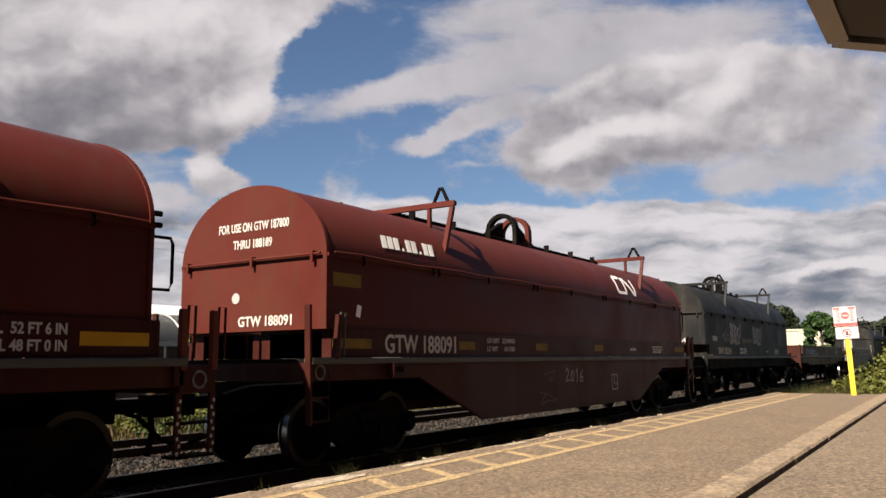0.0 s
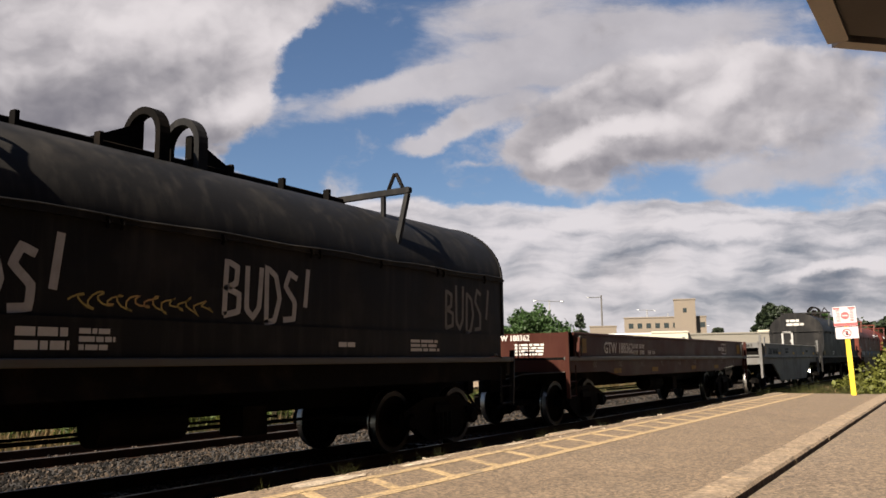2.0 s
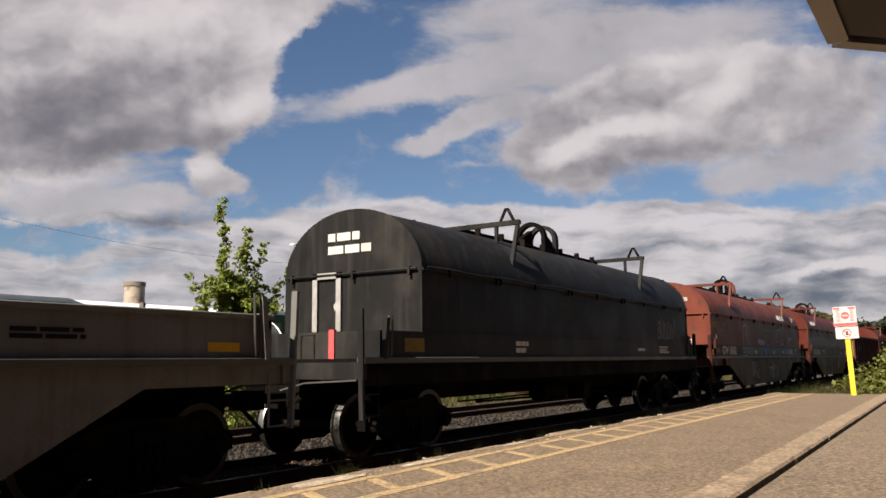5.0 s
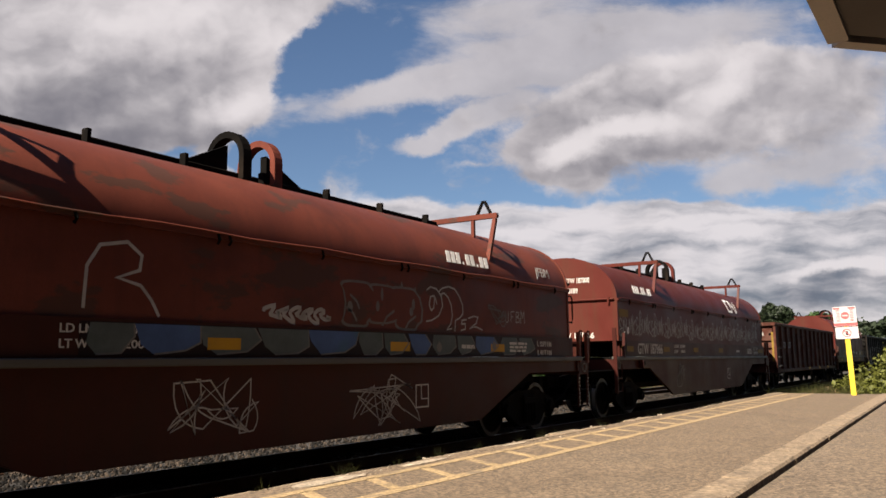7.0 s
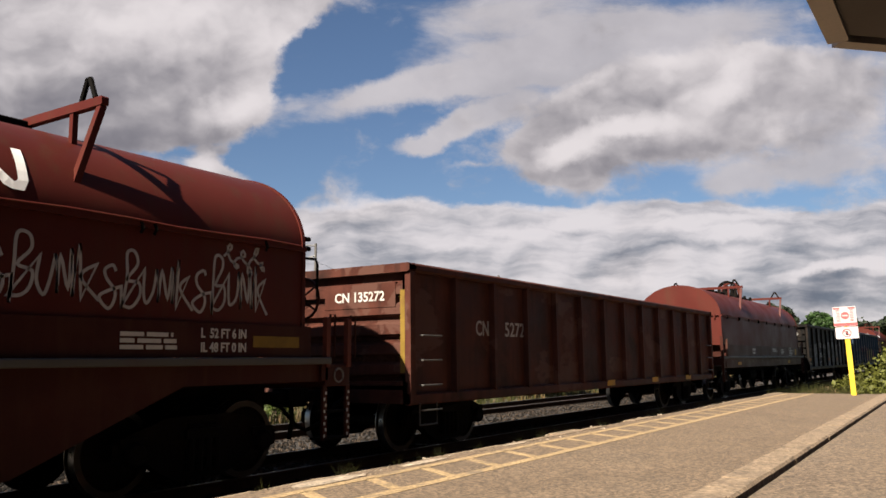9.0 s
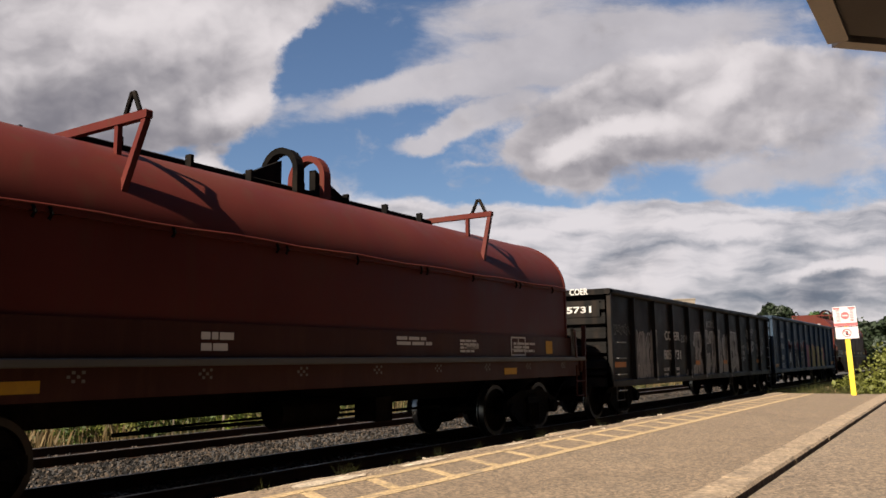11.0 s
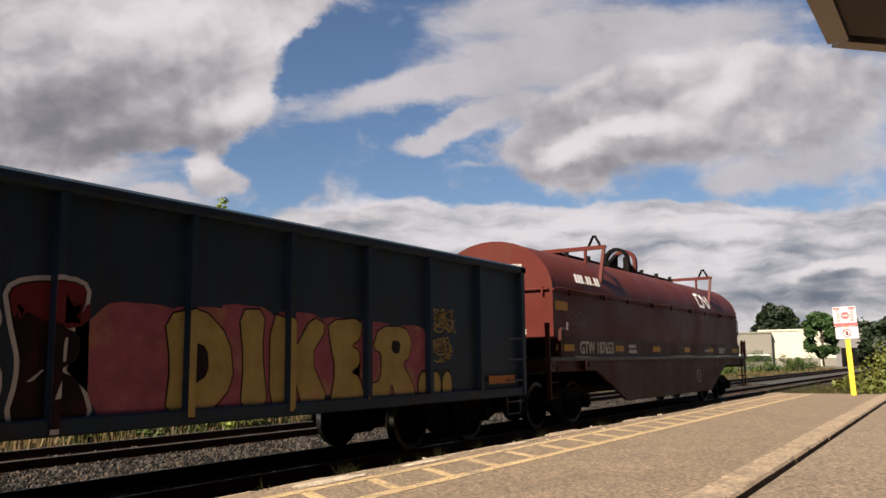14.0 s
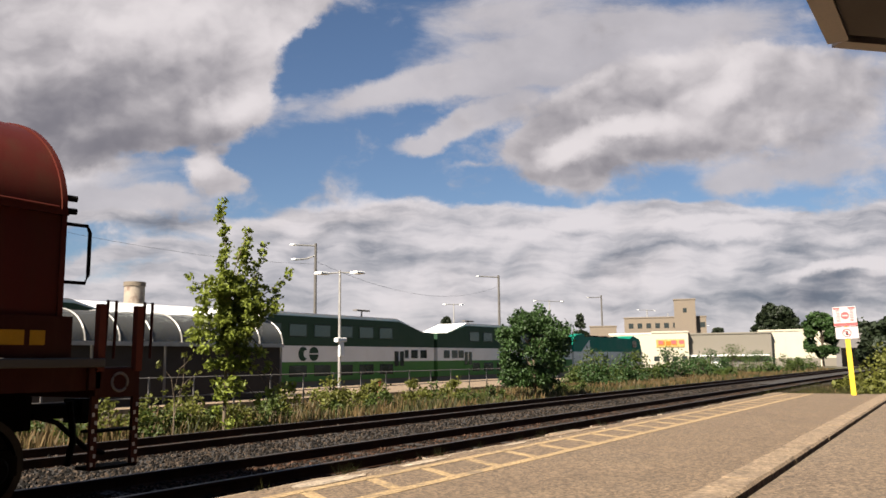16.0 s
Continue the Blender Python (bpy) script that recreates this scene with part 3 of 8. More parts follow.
def stones(name, count, pick, dark, light, label, seed):
    rnd = random.Random(seed)
    st = Shape()
    for i in range(count):
        x = 4 + 46 * rnd.random() ** 1.6
        y = pick(rnd)
        r = rnd.uniform(0.012, 0.036)
        c = Vector((x, y, -0.155 - max(0, y - 14.2) * 0.17 + r * 0.3))
        a = rnd.uniform(0, 6.28)
        pts = [c + Vector((math.cos(a + k * 2.09) * r * rnd.uniform(0.7, 1.3), math.sin(a + k * 2.09) * r * rnd.uniform(0.7, 1.3), -r * 0.5)) for k in range(3)]
        pts += [c + Vector((math.cos(a + 1 + k * 2.09) * r * 0.7, math.sin(a + 1 + k * 2.09) * r * 0.7, r * rnd.uniform(0.4, 0.8))) for k in range(3)]
        st.add(pts, [(3, 4, 5), (0, 1, 3), (1, 4, 3), (1, 2, 4), (2, 5, 4), (2, 0, 5), (0, 3, 5)])
    mat = material(name + "_surface", light, 0.9, 0, 0.3, 10.0, None, 0, 60, 0.3, spec=0.2)
    nt = mat.node_tree
    r = nt.nodes.new("ShaderNodeValToRGB")
    r.color_ramp.elements[0].color, r.color_ramp.elements[1].color = (*dark, 1), (*[c * 1.8 for c in light], 1)
    r.color_ramp.elements[0].position = 0.5
    nt.links.new(nt.nodes.new("ShaderNodeNewGeometry").outputs["Random Per Island"], r.inputs[0])
    nt.links.new(r.outputs[0], nt.nodes["Principled BSDF"].inputs["Base Color"])
    tagged(part(name, st, mat), label, "gravel", kind="stuff")


def build_ballast():
    ballast_sheet("ballast_near", [5.75, 6.3, 6.9, 7.4, 7.75, 8.3, 8.85, 9.05], "ballast_oily", "oil-stained dark ballast under the near track", 5)
    ballast_sheet("ballast_far", [9.05, 9.4, 9.8, 10.4, 11.1, 11.6, 12.0, 12.5, 13.0, 13.4, 14.0, 14.8, 15.6], "ballast", "grey-brown crushed stone ballast of the second track", 6)
    stones("ballast_stones", 20000, lambda r: r.choice((r.uniform(9.1, 15.3), r.uniform(9.1, 11.7))), (0.004, 0.003, 0.0022), (0.035, 0.0255, 0.0185), "loose crushed stones lying between the tracks", 15)
    stones("oily_stones", 8000, lambda r: r.choice((r.uniform(6.1, 9.0), r.uniform(7.7, 8.9))), (0.008, 0.005, 0.003), (0.040, 0.021, 0.013), "oil-stained stones lying between the near rails", 16)


def rail_profile(y):
    return ([(y - 0.07, -0.17), (y + 0.07, -0.17), (y + 0.07, -0.155), (y + 0.012, -0.135), (y + 0.009, -0.045), (y + 0.036, -0.035), (y + 0.036, -0.006),
             (y - 0.036, -0.006), (y - 0.036, -0.035), (y - 0.009, -0.045), (y - 0.012, -0.135), (y - 0.07, -0.155)],
            [(y - 0.034, -0.006), (y + 0.034, -0.006), (y + 0.028, 0.0), (y - 0.028, 0.0)])


def build_track(ys, name):
    t = thing(name, "railway track of worn steel rails on timber ties", "track", kind="structure")
    for y in ys:
        a, b = rail_profile(y)
        r = part("rail", Shape().prism(a, -120, 620), "rail", t, "rust-brown steel rail")
        part("rail_head", Shape().prism(b, -120, 620), "rail_head", r, "polished running surface")
    mid = sum(ys) / 2
    tie = Shape().box(-0.11, 0.11, -1.3, 1.3, -0.33, -0.155, 0.012).mesh("tie", "tie")
    pl = Shape().box(-0.09, 0.09, -0.17, 0.17, -0.156, -0.15).mesh("tie_plate", "rail")
    rnd = random.Random(8)
    for i in range(120):
        o = part("tie", tie, None, t, at=pose(-6 + 0.53 * i, mid + rnd.uniform(-0.05, 0.05), rnd.uniform(-0.012, 0.012), 0, 0, rnd.uniform(-1, 1)))
    return t


def build_platform():
    p = setting("platform", Shape().prism([(-60, 0.90), (30.6, 2.50), (30.6, 5.98), (-60, 5.98)], -0.42, PLAT_Z, "z"), "platform", "sunlit tan asphalt station platform")
    setting("pavement", Shape().prism([(-60, -7.5), (34, -7.5), (34, 2.36), (-60, 0.62)], -0.42, 0.085, "z"), "pave", "pale paved station forecourt below the kerb")
    # concrete edging along the track side, broken in places
    rnd = random.Random(11)
    x = -12.0
    while x < 30.4:
        w = rnd.uniform(0.8, 1.9)
        h = rnd.uniform(-0.03, 0.014)
        y1 = rnd.uniform(6.04, 6.2)
        s = Shape()
        s.add([(x, 5.86, -0.3), (x + w, 5.86, -0.3), (x + w, y1, -0.3), (x, y1 + rnd.uniform(-0.05, 0.05), -0.3),
               (x, 5.86, PLAT_Z + 0.006 + h * 0.3), (x + w, 5.86, PLAT_Z + 0.006 + h * 0.3), (x + w - 0.03, y1 - rnd.uniform(0, 0.06), PLAT_Z - 0.01 + h), (x + 0.03, y1 - rnd.uniform(0, 0.06), PLAT_Z - 0.01 + h)],
              [(0, 1, 2, 3), (4, 5, 6, 7), (0, 1, 5, 4), (1, 2, 6, 5), (2, 3, 7, 6), (3, 0, 4, 7)])
        part("edge_stone", s, "kerb", p)
        x += w + 0.02
    # pale repaired patches on the edge
    for x, y, w, d in ((6.1, 5.66, 1.15, 0.26), (8.0, 5.72, 0.95, 0.17), (10.6, 5.78, 0.7, 0.14), (4.7, 5.66, 0.6, 0.2)):
        n = 14
        rim = [(x + w / 2 + w / 2 * math.cos(q) * rnd.uniform(0.85, 1.1), y + d / 2 + d / 2 * math.copysign(abs(math.sin(q)) ** 0.6, math.sin(q)) * rnd.uniform(0.8, 1.1)) for q in (2 * math.pi * i / n for i in range(n))]
        part("edge_patch", Shape().prism(rim, PLAT_Z - 0.05, PLAT_Z + 0.009, "z"), "crumble", p, "pale mortar patch")
    # painted ladder marking: two long lines and cross bars
    mk = tagged(part("platform_marking", Shape().box(-40, 30.2, 4.72, 4.87, PLAT_Z, PLAT_Z + 0.004), "mark", p), "worn yellow painted safety line")
    part("marking_line", Shape().box(-40, 30.2, 5.50, 5.64, PLAT_Z, PLAT_Z + 0.004), "mark", p)
    for i in range(40):
        x = 6.55 + 1.0 * (i - 16)
        s = Shape().add([(x, 4.86, PLAT_Z), (x + 0.16, 4.86, PLAT_Z), (x + 0.58, 5.53, PLAT_Z), (x + 0.42, 5.53, PLAT_Z),
                         (x, 4.86, PLAT_Z + 0.004), (x + 0.16, 4.86, PLAT_Z + 0.004), (x + 0.58, 5.53, PLAT_Z + 0.004), (x + 0.42, 5.53, PLAT_Z + 0.004)],
                        [(0, 1, 2, 3), (4, 5, 6, 7), (0, 1, 5, 4), (1, 2, 6, 5), (2, 3, 7, 6), (3, 0, 4, 7)])
        part("marking_bar", s, "mark", p)
    # concrete kerb between platform and forecourt
    k = thing("kerb", "weathered concrete kerb along the platform back edge", "kerb", kind="structure")
    x = -20.0
    while x < 30.4:
        w = rnd.uniform(0.5, 0.9)
        dy, dz = rnd.uniform(-0.004, 0.004), rnd.uniform(-0.002, 0.002)
        y0, y1 = 1.785 + 0.0185 * x + dy, 2.155 + 0.0185 * x + dy
        e, tilt = 0.0185 * w, [rnd.uniform(-0.008, 0.01) for _ in range(4)]
        zt = PLAT_Z + 0.016 + dz
        st = Shape().add([(x, y0, -0.3), (x + w, y0 + e, -0.3), (x + w, y1 + e, -0.3), (x, y1, -0.3),
                          (x, y0, zt - 0.03), (x + w, y0 + e, zt - 0.03), (x + w, y1 + e, zt - 0.012), (x, y1, zt - 0.012),
                          (x, y0 + 0.025, zt + tilt[0]), (x + w, y0 + e + 0.025, zt + tilt[1]), (x + w, y1 + e - 0.02, zt + tilt[2]), (x, y1 - 0.02, zt + tilt[3])],
                         [(0, 1, 2, 3), (0, 1, 5, 4), (1, 2, 6, 5), (2, 3, 7, 6), (3, 0, 4, 7), (4, 5, 9, 8), (5, 6, 10, 9), (6, 7, 11, 10), (7, 4, 8, 11), (8, 9, 10, 11)])
        part("kerb_stone", st, "kerb", k)
        x += w + 0.002


def build_station():
    st = thing("station_building", "station canopy with an unseen wall and roof added", "building", kind="structure")
    # unseen wall, its height made up to block skylight on the train's side
    part("wall", Shape().box(-60, 34, -8.0, -7.3, -0.4, 15.5), "station", st, "unseen tall wall added to block the sky")
    z = 3.2
    # unseen roof on posts, added to shade the platform left of the view
    part("platform_roof", Shape().prism([(-45, 0.6), (-1.6, 0.6), (-1.6, 5.3), (-45, 5.3)], z + 0.02, z + 0.4, "z"), "soffit", st, "brown unseen roof added for shade")
    for x in range(-42, -2, 8):
        part("roof_post", Shape().box(x - 0.09, x + 0.09, 4.6, 4.78, PLAT_Z - 0.02, z + 0.05, 0.02), "pole", st)
    edge = [(-45, 0.47), (5.06, 0.47), (7.9, -2.3), (9.2, -3.6), (9.2, -7.3), (-45, -7.3)]
    part("canopy_roof", Shape().prism(edge, z + 0.01, z + 0.35, "z"), "soffit", st)
    # fascia boards round the eaves
    f = Shape()
    f.prism([(0.47, z - 0.01), (0.585, z - 0.01), (0.625, z + 0.4), (0.47, z + 0.4)], -45, 5.1)
    a, b = Vector((5.1, 0.5)), Vector((9.25, -3.55))
    d = (b - a).normalized()
    n = Vector((-d.y, d.x))
    q = [a, b, b + n * 0.1, a + n * 0.1]
    f.add([(v.x, v.y, z - 0.01) for v in q] + [(v.x, v.y, z + 0.4) for v in q], [(0, 1, 2, 3), (4, 5, 6, 7), (0, 1, 5, 4), (1, 2, 6, 5), (2, 3, 7, 6), (3, 0, 4, 7)])
    part("canopy_fascia", f, "canopy", st, "beige painted fascia board")


def edge_crumble():
    """Broken pale concrete along the track edge of the platform."""
    s, rnd = Shape(), random.Random(23)
    for _ in range(260):
        x = 4.5 + 22 * rnd.random() ** 1.5
        y = rnd.uniform(5.72, 6.16)
        if noise.noise(Vector((x * 0.8, y * 3.0, 0.5))) < -0.05:
            continue
        r = rnd.uniform(0.008, 0.032) * (1.6 if rnd.random() < 0.12 else 1.0)
        n, a0 = 6, rnd.uniform(0, 6)
        rr = [r * rnd.uniform(0.6, 1.2) for _ in range(n)]
        z = PLAT_Z + (0.004 if y < 5.95 else -0.005)
        low = [(x + rr[k] * math.cos(a0 + k * 1.047) * 1.3, y + rr[k] * math.sin(a0 + k * 1.047), z - 0.03) for k in range(n)]
        top = [(x + (q[0] - x) * 0.8, y + (q[1] - y) * 0.8, z + r * 0.22) for q in low]
        s.add(low + top, [tuple(range(n, 2 * n))] + [(k, (k + 1) % n, n + (k + 1) % n, n + k) for k in range(n)])
    tagged(part("edge_rubble", s, "crumble"), "crumbled pale concrete along the platform edge", "rubble", kind="stuff")


build_ground()
edge_crumble()
build_ballast()
build_track(RAIL_Y, "track")
build_track(RAIL2_Y, "track")
build_platform()
build_station()


# ---- the goods train ----
CAR_ROWS = []      # things that travel with the train, and where they stand at the start
WHEEL_R = 0.46
CACHE = {}


def cached(key, make):
    if key not in CACHE:
        CACHE[key] = make()
    return CACHE[key]


def wheelset_mesh():
    s = Shape()
    for y, k in ((-0.7175, -1), (0.7175, 1)):
        prof = [(0.10, -0.09), (0.13, -0.07), (0.36, -0.02), (0.385, -0.066), (WHEEL_R - 0.005, -0.066), (WHEEL_R, 0.03), (WHEEL_R + 0.026, 0.045), (WHEEL_R + 0.02, 0.066), (0.385, 0.066), (0.35, 0.02), (0.14, 0.07), (0.1, 0.09)]
        s.lathe([(r, -k * yy if k > 0 else yy) for r, yy in prof], (0, y, 0), 32)
    s.tube([(0, -1.02, 0), (0, 1.02, 0)], 0.075, 12)
    me = s.mesh("wheelset", "wheel", 40)
    me.materials.append(M["wheel_rim"])
    me.materials.append(M["tread"])
    for p in me.polygons:
        r = math.hypot(p.center.x, p.center.z)
        if r > 0.44 and abs(p.normal.y) < 0.5:
            p.material_index = 2
        elif 0.40 < r < 0.475 and abs(p.center.y) > 0.76:
            p.material_index = 1
    return me


def side_frame_mesh():
    s = Shape()
    out = [(-1.12, 0.56), (-1.12, 0.40), (-0.98, 0.36), (-0.72, 0.36), (-0.52, 0.22), (-0.30, 0.13), (0.30, 0.13), (0.52, 0.22), (0.72, 0.36), (0.98, 0.36), (1.12, 0.40), (1.12, 0.56),
           (0.95, 0.64), (0.45, 0.80), (-0.45, 0.80), (-0.95, 0.64)]
    s.prism([(x, z) for x, z in out], -0.07, 0.07, "y")
    for x in (-0.89, 0.89):
        s.lathe([(0.02, -0.16), (0.1, -0.16), (0.125, -0.13), (0.125, 0.06)], (x, 0, 0.46), 14)
        s.box(x - 0.16, x + 0.16, -0.10, 0.10, 0.52, 0.62)
    for x in (-0.16, 0.0, 0.16):
        s.lathe([(0.02, -0.09), (0.065, -0.09), (0.065, 0.09)], (x, -0.03, 0.42), 10)
    for x in (-0.18, -0.06, 0.06, 0.18):
        s.tube([(x, -0.10, 0.22), (x, -0.10, 0.56)], 0.045, 8)
    s.box(-0.25, 0.25, -0.13, 0.1, 0.56, 0.66)
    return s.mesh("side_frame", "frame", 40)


def bogie(car, x):
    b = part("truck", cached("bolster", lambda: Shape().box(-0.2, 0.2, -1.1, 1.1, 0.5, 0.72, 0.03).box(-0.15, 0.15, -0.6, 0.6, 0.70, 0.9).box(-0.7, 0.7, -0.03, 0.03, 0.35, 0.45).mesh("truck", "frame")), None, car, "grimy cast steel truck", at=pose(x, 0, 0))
    for y, r in ((-1.0, 0), (1.0, 180)):
        part("side_frame", cached("side_frame", side_frame_mesh), None, b, at=pose(0, y, 0, 0, 0, r))
    for x2 in (-0.89, 0.89):
        part("wheelset", cached("wheelset", wheelset_mesh), None, b, at=pose(x2, 0, WHEEL_R))


def coupler(car, x, k):
    s = Shape().box(min(x, x + k * 0.72), max(x, x + k * 0.72), -0.08, 0.08, 0.80, 0.96, 0.02)
    s.prism([(x + k * 0.66, -0.17), (x + k * 0.86, -0.16), (x + k * 0.90, 0.02), (x + k * 0.82, 0.15), (x + k * 0.66, 0.17)], 0.74, 1.0, "z")
    part("coupler", s, "frame", car)
    y = -0.35
    part("brake_hose", Shape().tube([(x, y, 0.86), (x + k * 0.25, y - 0.03, 0.78), (x + k * 0.6, y, 0.5), (x + k * 0.85, y + 0.05, 0.42)], 0.028, 6), "frame", car)


def grab(car, pts, mat="red", r=0.014, name="grab_iron"):
    return part(name, Shape().tube(pts, r, 6), mat, car)


def brake_wheel(car, x, y, z, k, mat="frame"):
    s = Shape()
    ring = [(x, y + 0.27 * math.cos(a), z + 0.27 * math.sin(a)) for a in (2 * math.pi * i / 20 for i in range(21))]
    s.tube(ring, 0.02, 6)
    for i in range(5):
        a = 2 * math.pi * i / 5
        s.tube([(x - k * 0.05, y, z), (x, y + 0.27 * math.cos(a), z + 0.27 * math.sin(a))], 0.014, 5)
    s.tube([(x - k * 0.22, y, z), (x + k * 0.02, y, z)], 0.04, 8)
    s.box(min(x - k * 0.3, x - k * 0.18), max(x - k * 0.3, x - k * 0.18), y - 0.14, y + 0.14, z - 0.28, z + 0.16)
    part("brake_wheel", s, mat, car, "hand brake wheel with spokes")


HALF, RIB_Z, TOP_Z = 1.38, 2.75, 3.80


def hood_y(z):
    """Half width of the hood at a height."""
    if z <= RIB_Z:
        return HALF
    return HALF * (max(0.0, 1 - ((z - RIB_Z) / (TOP_Z - RIB_Z)) ** 2.0)) ** 0.5


def hood_pose(x, z, lift=0.008):
    """A pose on the near side of the hood's skin, leaning with it."""
    y = hood_y(z)
    if z <= RIB_Z:
        return pose(x, -HALF - lift, z)
    dy = (hood_y(z - 0.05) - hood_y(z + 0.05)) / 0.1
    tilt = math.degrees(math.atan(dy))
    a = radians(tilt)
    return pose(x, -y - lift * math.cos(a), z + lift * math.sin(a), -tilt)


def hood(car, x0, x1, mat, z0=1.79, brackets=(), hooks=9, bracket_mat=None, ridge_mat="frame", hoop_at=-0.2):
    prof = [(-HALF, z0), (-HALF, RIB_Z)]
    for i in range(1, 32):
        a = math.pi * i / 32
        prof.append((-HALF * math.cos(a), RIB_Z + (TOP_Z - RIB_Z) * math.sin(a)))
    prof += [(HALF, RIB_Z), (HALF, z0)]
    h = part("hood", Shape().prism(prof, x0, x1), mat, car, "arched removable steel hood", 35)
    # raised lips round both ends and seams between panels
    rim_out = [(y * 1.012, z + (0.012 if z > RIB_Z else 0)) for y, z in prof]
    for x in (x0 - 0.012, x1 - 0.04):
        part("hood_end", Shape().prism(rim_out, x, x + 0.052), mat, h, "flat arched end plate", 35)
    for k in (-1, 1):
        s = Shape().box(x0, x1, min(k * (HALF - 0.01), k * (HALF + 0.045)), max(k * (HALF - 0.01), k * (HALF + 0.045)), RIB_Z - 0.025, RIB_Z + 0.025)
        part("side_rib", s, mat, h)
    for i in range(hooks):
        x = x0 + 0.7 + (x1 - x0 - 1.4) * i / (hooks - 1)
        for dx in (0.0, 0.16) if i % 2 else (0.0,):
            part("latch_hook", Shape().tube([(x + dx, -HALF - 0.04, RIB_Z + 0.03), (x + dx + 0.02, -HALF - 0.06, RIB_Z - 0.04), (x + dx, -HALF - 0.04, RIB_Z - 0.09)], 0.02, 5), "frame", h)
    part("conduit", Shape().tube([(x0 + 0.1 + (x1 - x0 - 0.2) * i / 24, -HALF - 0.055, RIB_Z + 0.035 + 0.012 * math.sin(i * 1.7)) for i in range(25)], 0.013, 5), mat, h)
    # rods across the front end
    for xe, k in ((x0, -1), (x1, 1)):
        s = Shape().tube([(xe + k * 0.06, -1.33, 2.76), (xe + k * 0.06, 1.33, 2.76)], 0.02, 6)
        for y in (-1.2, -0.1, 1.2):
            s.box(xe - 0.02 if k > 0 else xe - 0.09, xe + 0.09 if k > 0 else xe + 0.02, y - 0.022, y + 0.022, 2.66, 2.8)
        part("end_rod", s, mat, h)
    bmat = bracket_mat or mat
    for x in brackets:
        f = part("stacking_frame", Shape().box(x - 0.04, x + 0.04, -1.36, 1.36, 3.88, 3.97, 0.015), bmat, h, "cross beam for stacking hoods")
        for k in (-1, 1):
            s = Shape()
            yb = k * (hood_y(3.05) - 0.03)
            s.add([(x - 0.035, k * 1.27, 3.87), (x + 0.035, k * 1.27, 3.87), (x + 0.035, k * 1.34, 3.87), (x - 0.035, k * 1.34, 3.87),
                   (x - 0.265, yb - k * 0.06, 3.05), (x - 0.195, yb - k * 0.06, 3.05), (x - 0.195, yb + k * 0.02, 3.05), (x - 0.265, yb + k * 0.02, 3.05)],
                  [(0, 1, 2, 3), (4, 5, 6, 7), (0, 1, 5, 4), (1, 2, 6, 5), (2, 3, 7, 6), (3, 0, 4, 7)])
            part("leg", s, bmat, f)
            y2 = k * 0.85
            part("strut", Shape().box(x - 0.03, x + 0.03, y2 - 0.03, y2 + 0.03, 3.5, 3.88), bmat, f)
            yg = k * 1.08
            part("guide", Shape().tube([(x - 0.02, yg - 0.15, 3.97), (x, yg - 0.02, 4.2), (x, yg + 0.02, 4.2), (x + 0.02, yg + 0.15, 3.97)], 0.03, 6), ridge_mat, f)
    if len(brackets) == 2:
        a, b = brackets
        part("ridge_beam", Shape().box(a, b, -0.09, 0.09, 3.79, 3.93, 0.015), ridge_mat, h, "dark beam along the crown")
        m = (a + b) / 2 + hoop_at
        for i in range(7):
            q = a + 0.5 + (b - a - 1.0) * i / 6
            part("ridge_stub", Shape().box(q - 0.025, q + 0.025, -0.2, -0.09, 3.72, 3.99, 0.008), ridge_mat, h)
        for x, mt in ((m - 0.29, ridge_mat), (m + 0.29, bmat)):
            arch = [(math.cos(math.pi * i / 14), math.sin(math.pi * i / 14)) for i in range(15)]
            ring = [(-0.37, 3.78)] + [(-0.37 * c, 4.11 + 0.37 * q) for c, q in arch] + [(0.37, 3.78), (0.28, 3.78)]
            ring += [(0.28 * c, 4.11 + 0.28 * q) for c, q in arch] + [(-0.28, 3.78)]
            s, n = Shape(), len(ring)
            half = n // 2
            vs = [(x - 0.075, y, z) for y, z in ring] + [(x + 0.075, y, z) for y, z in ring]
            fs = [(i, (i + 1) % n, n + (i + 1) % n, n + i) for i in range(n)]
            for o in (0, n):
                fs += [(o + i, o + i + 1, o + n - 2 - i, o + n - 1 - i) for i in range(half - 1)]
            s.add(vs, fs)
            part("lifting_hoop", s, mt, h, "round lifting eye on the crown")
        for k in (-1, 1):
            s = Shape().prism([(m + k * 0.36, 3.9), (m + k * 1.15, 3.9), (m + k * 0.36, 4.28)], -0.06, 0.06, "y")
            part("gusset", s, ridge_mat, h)
    return h


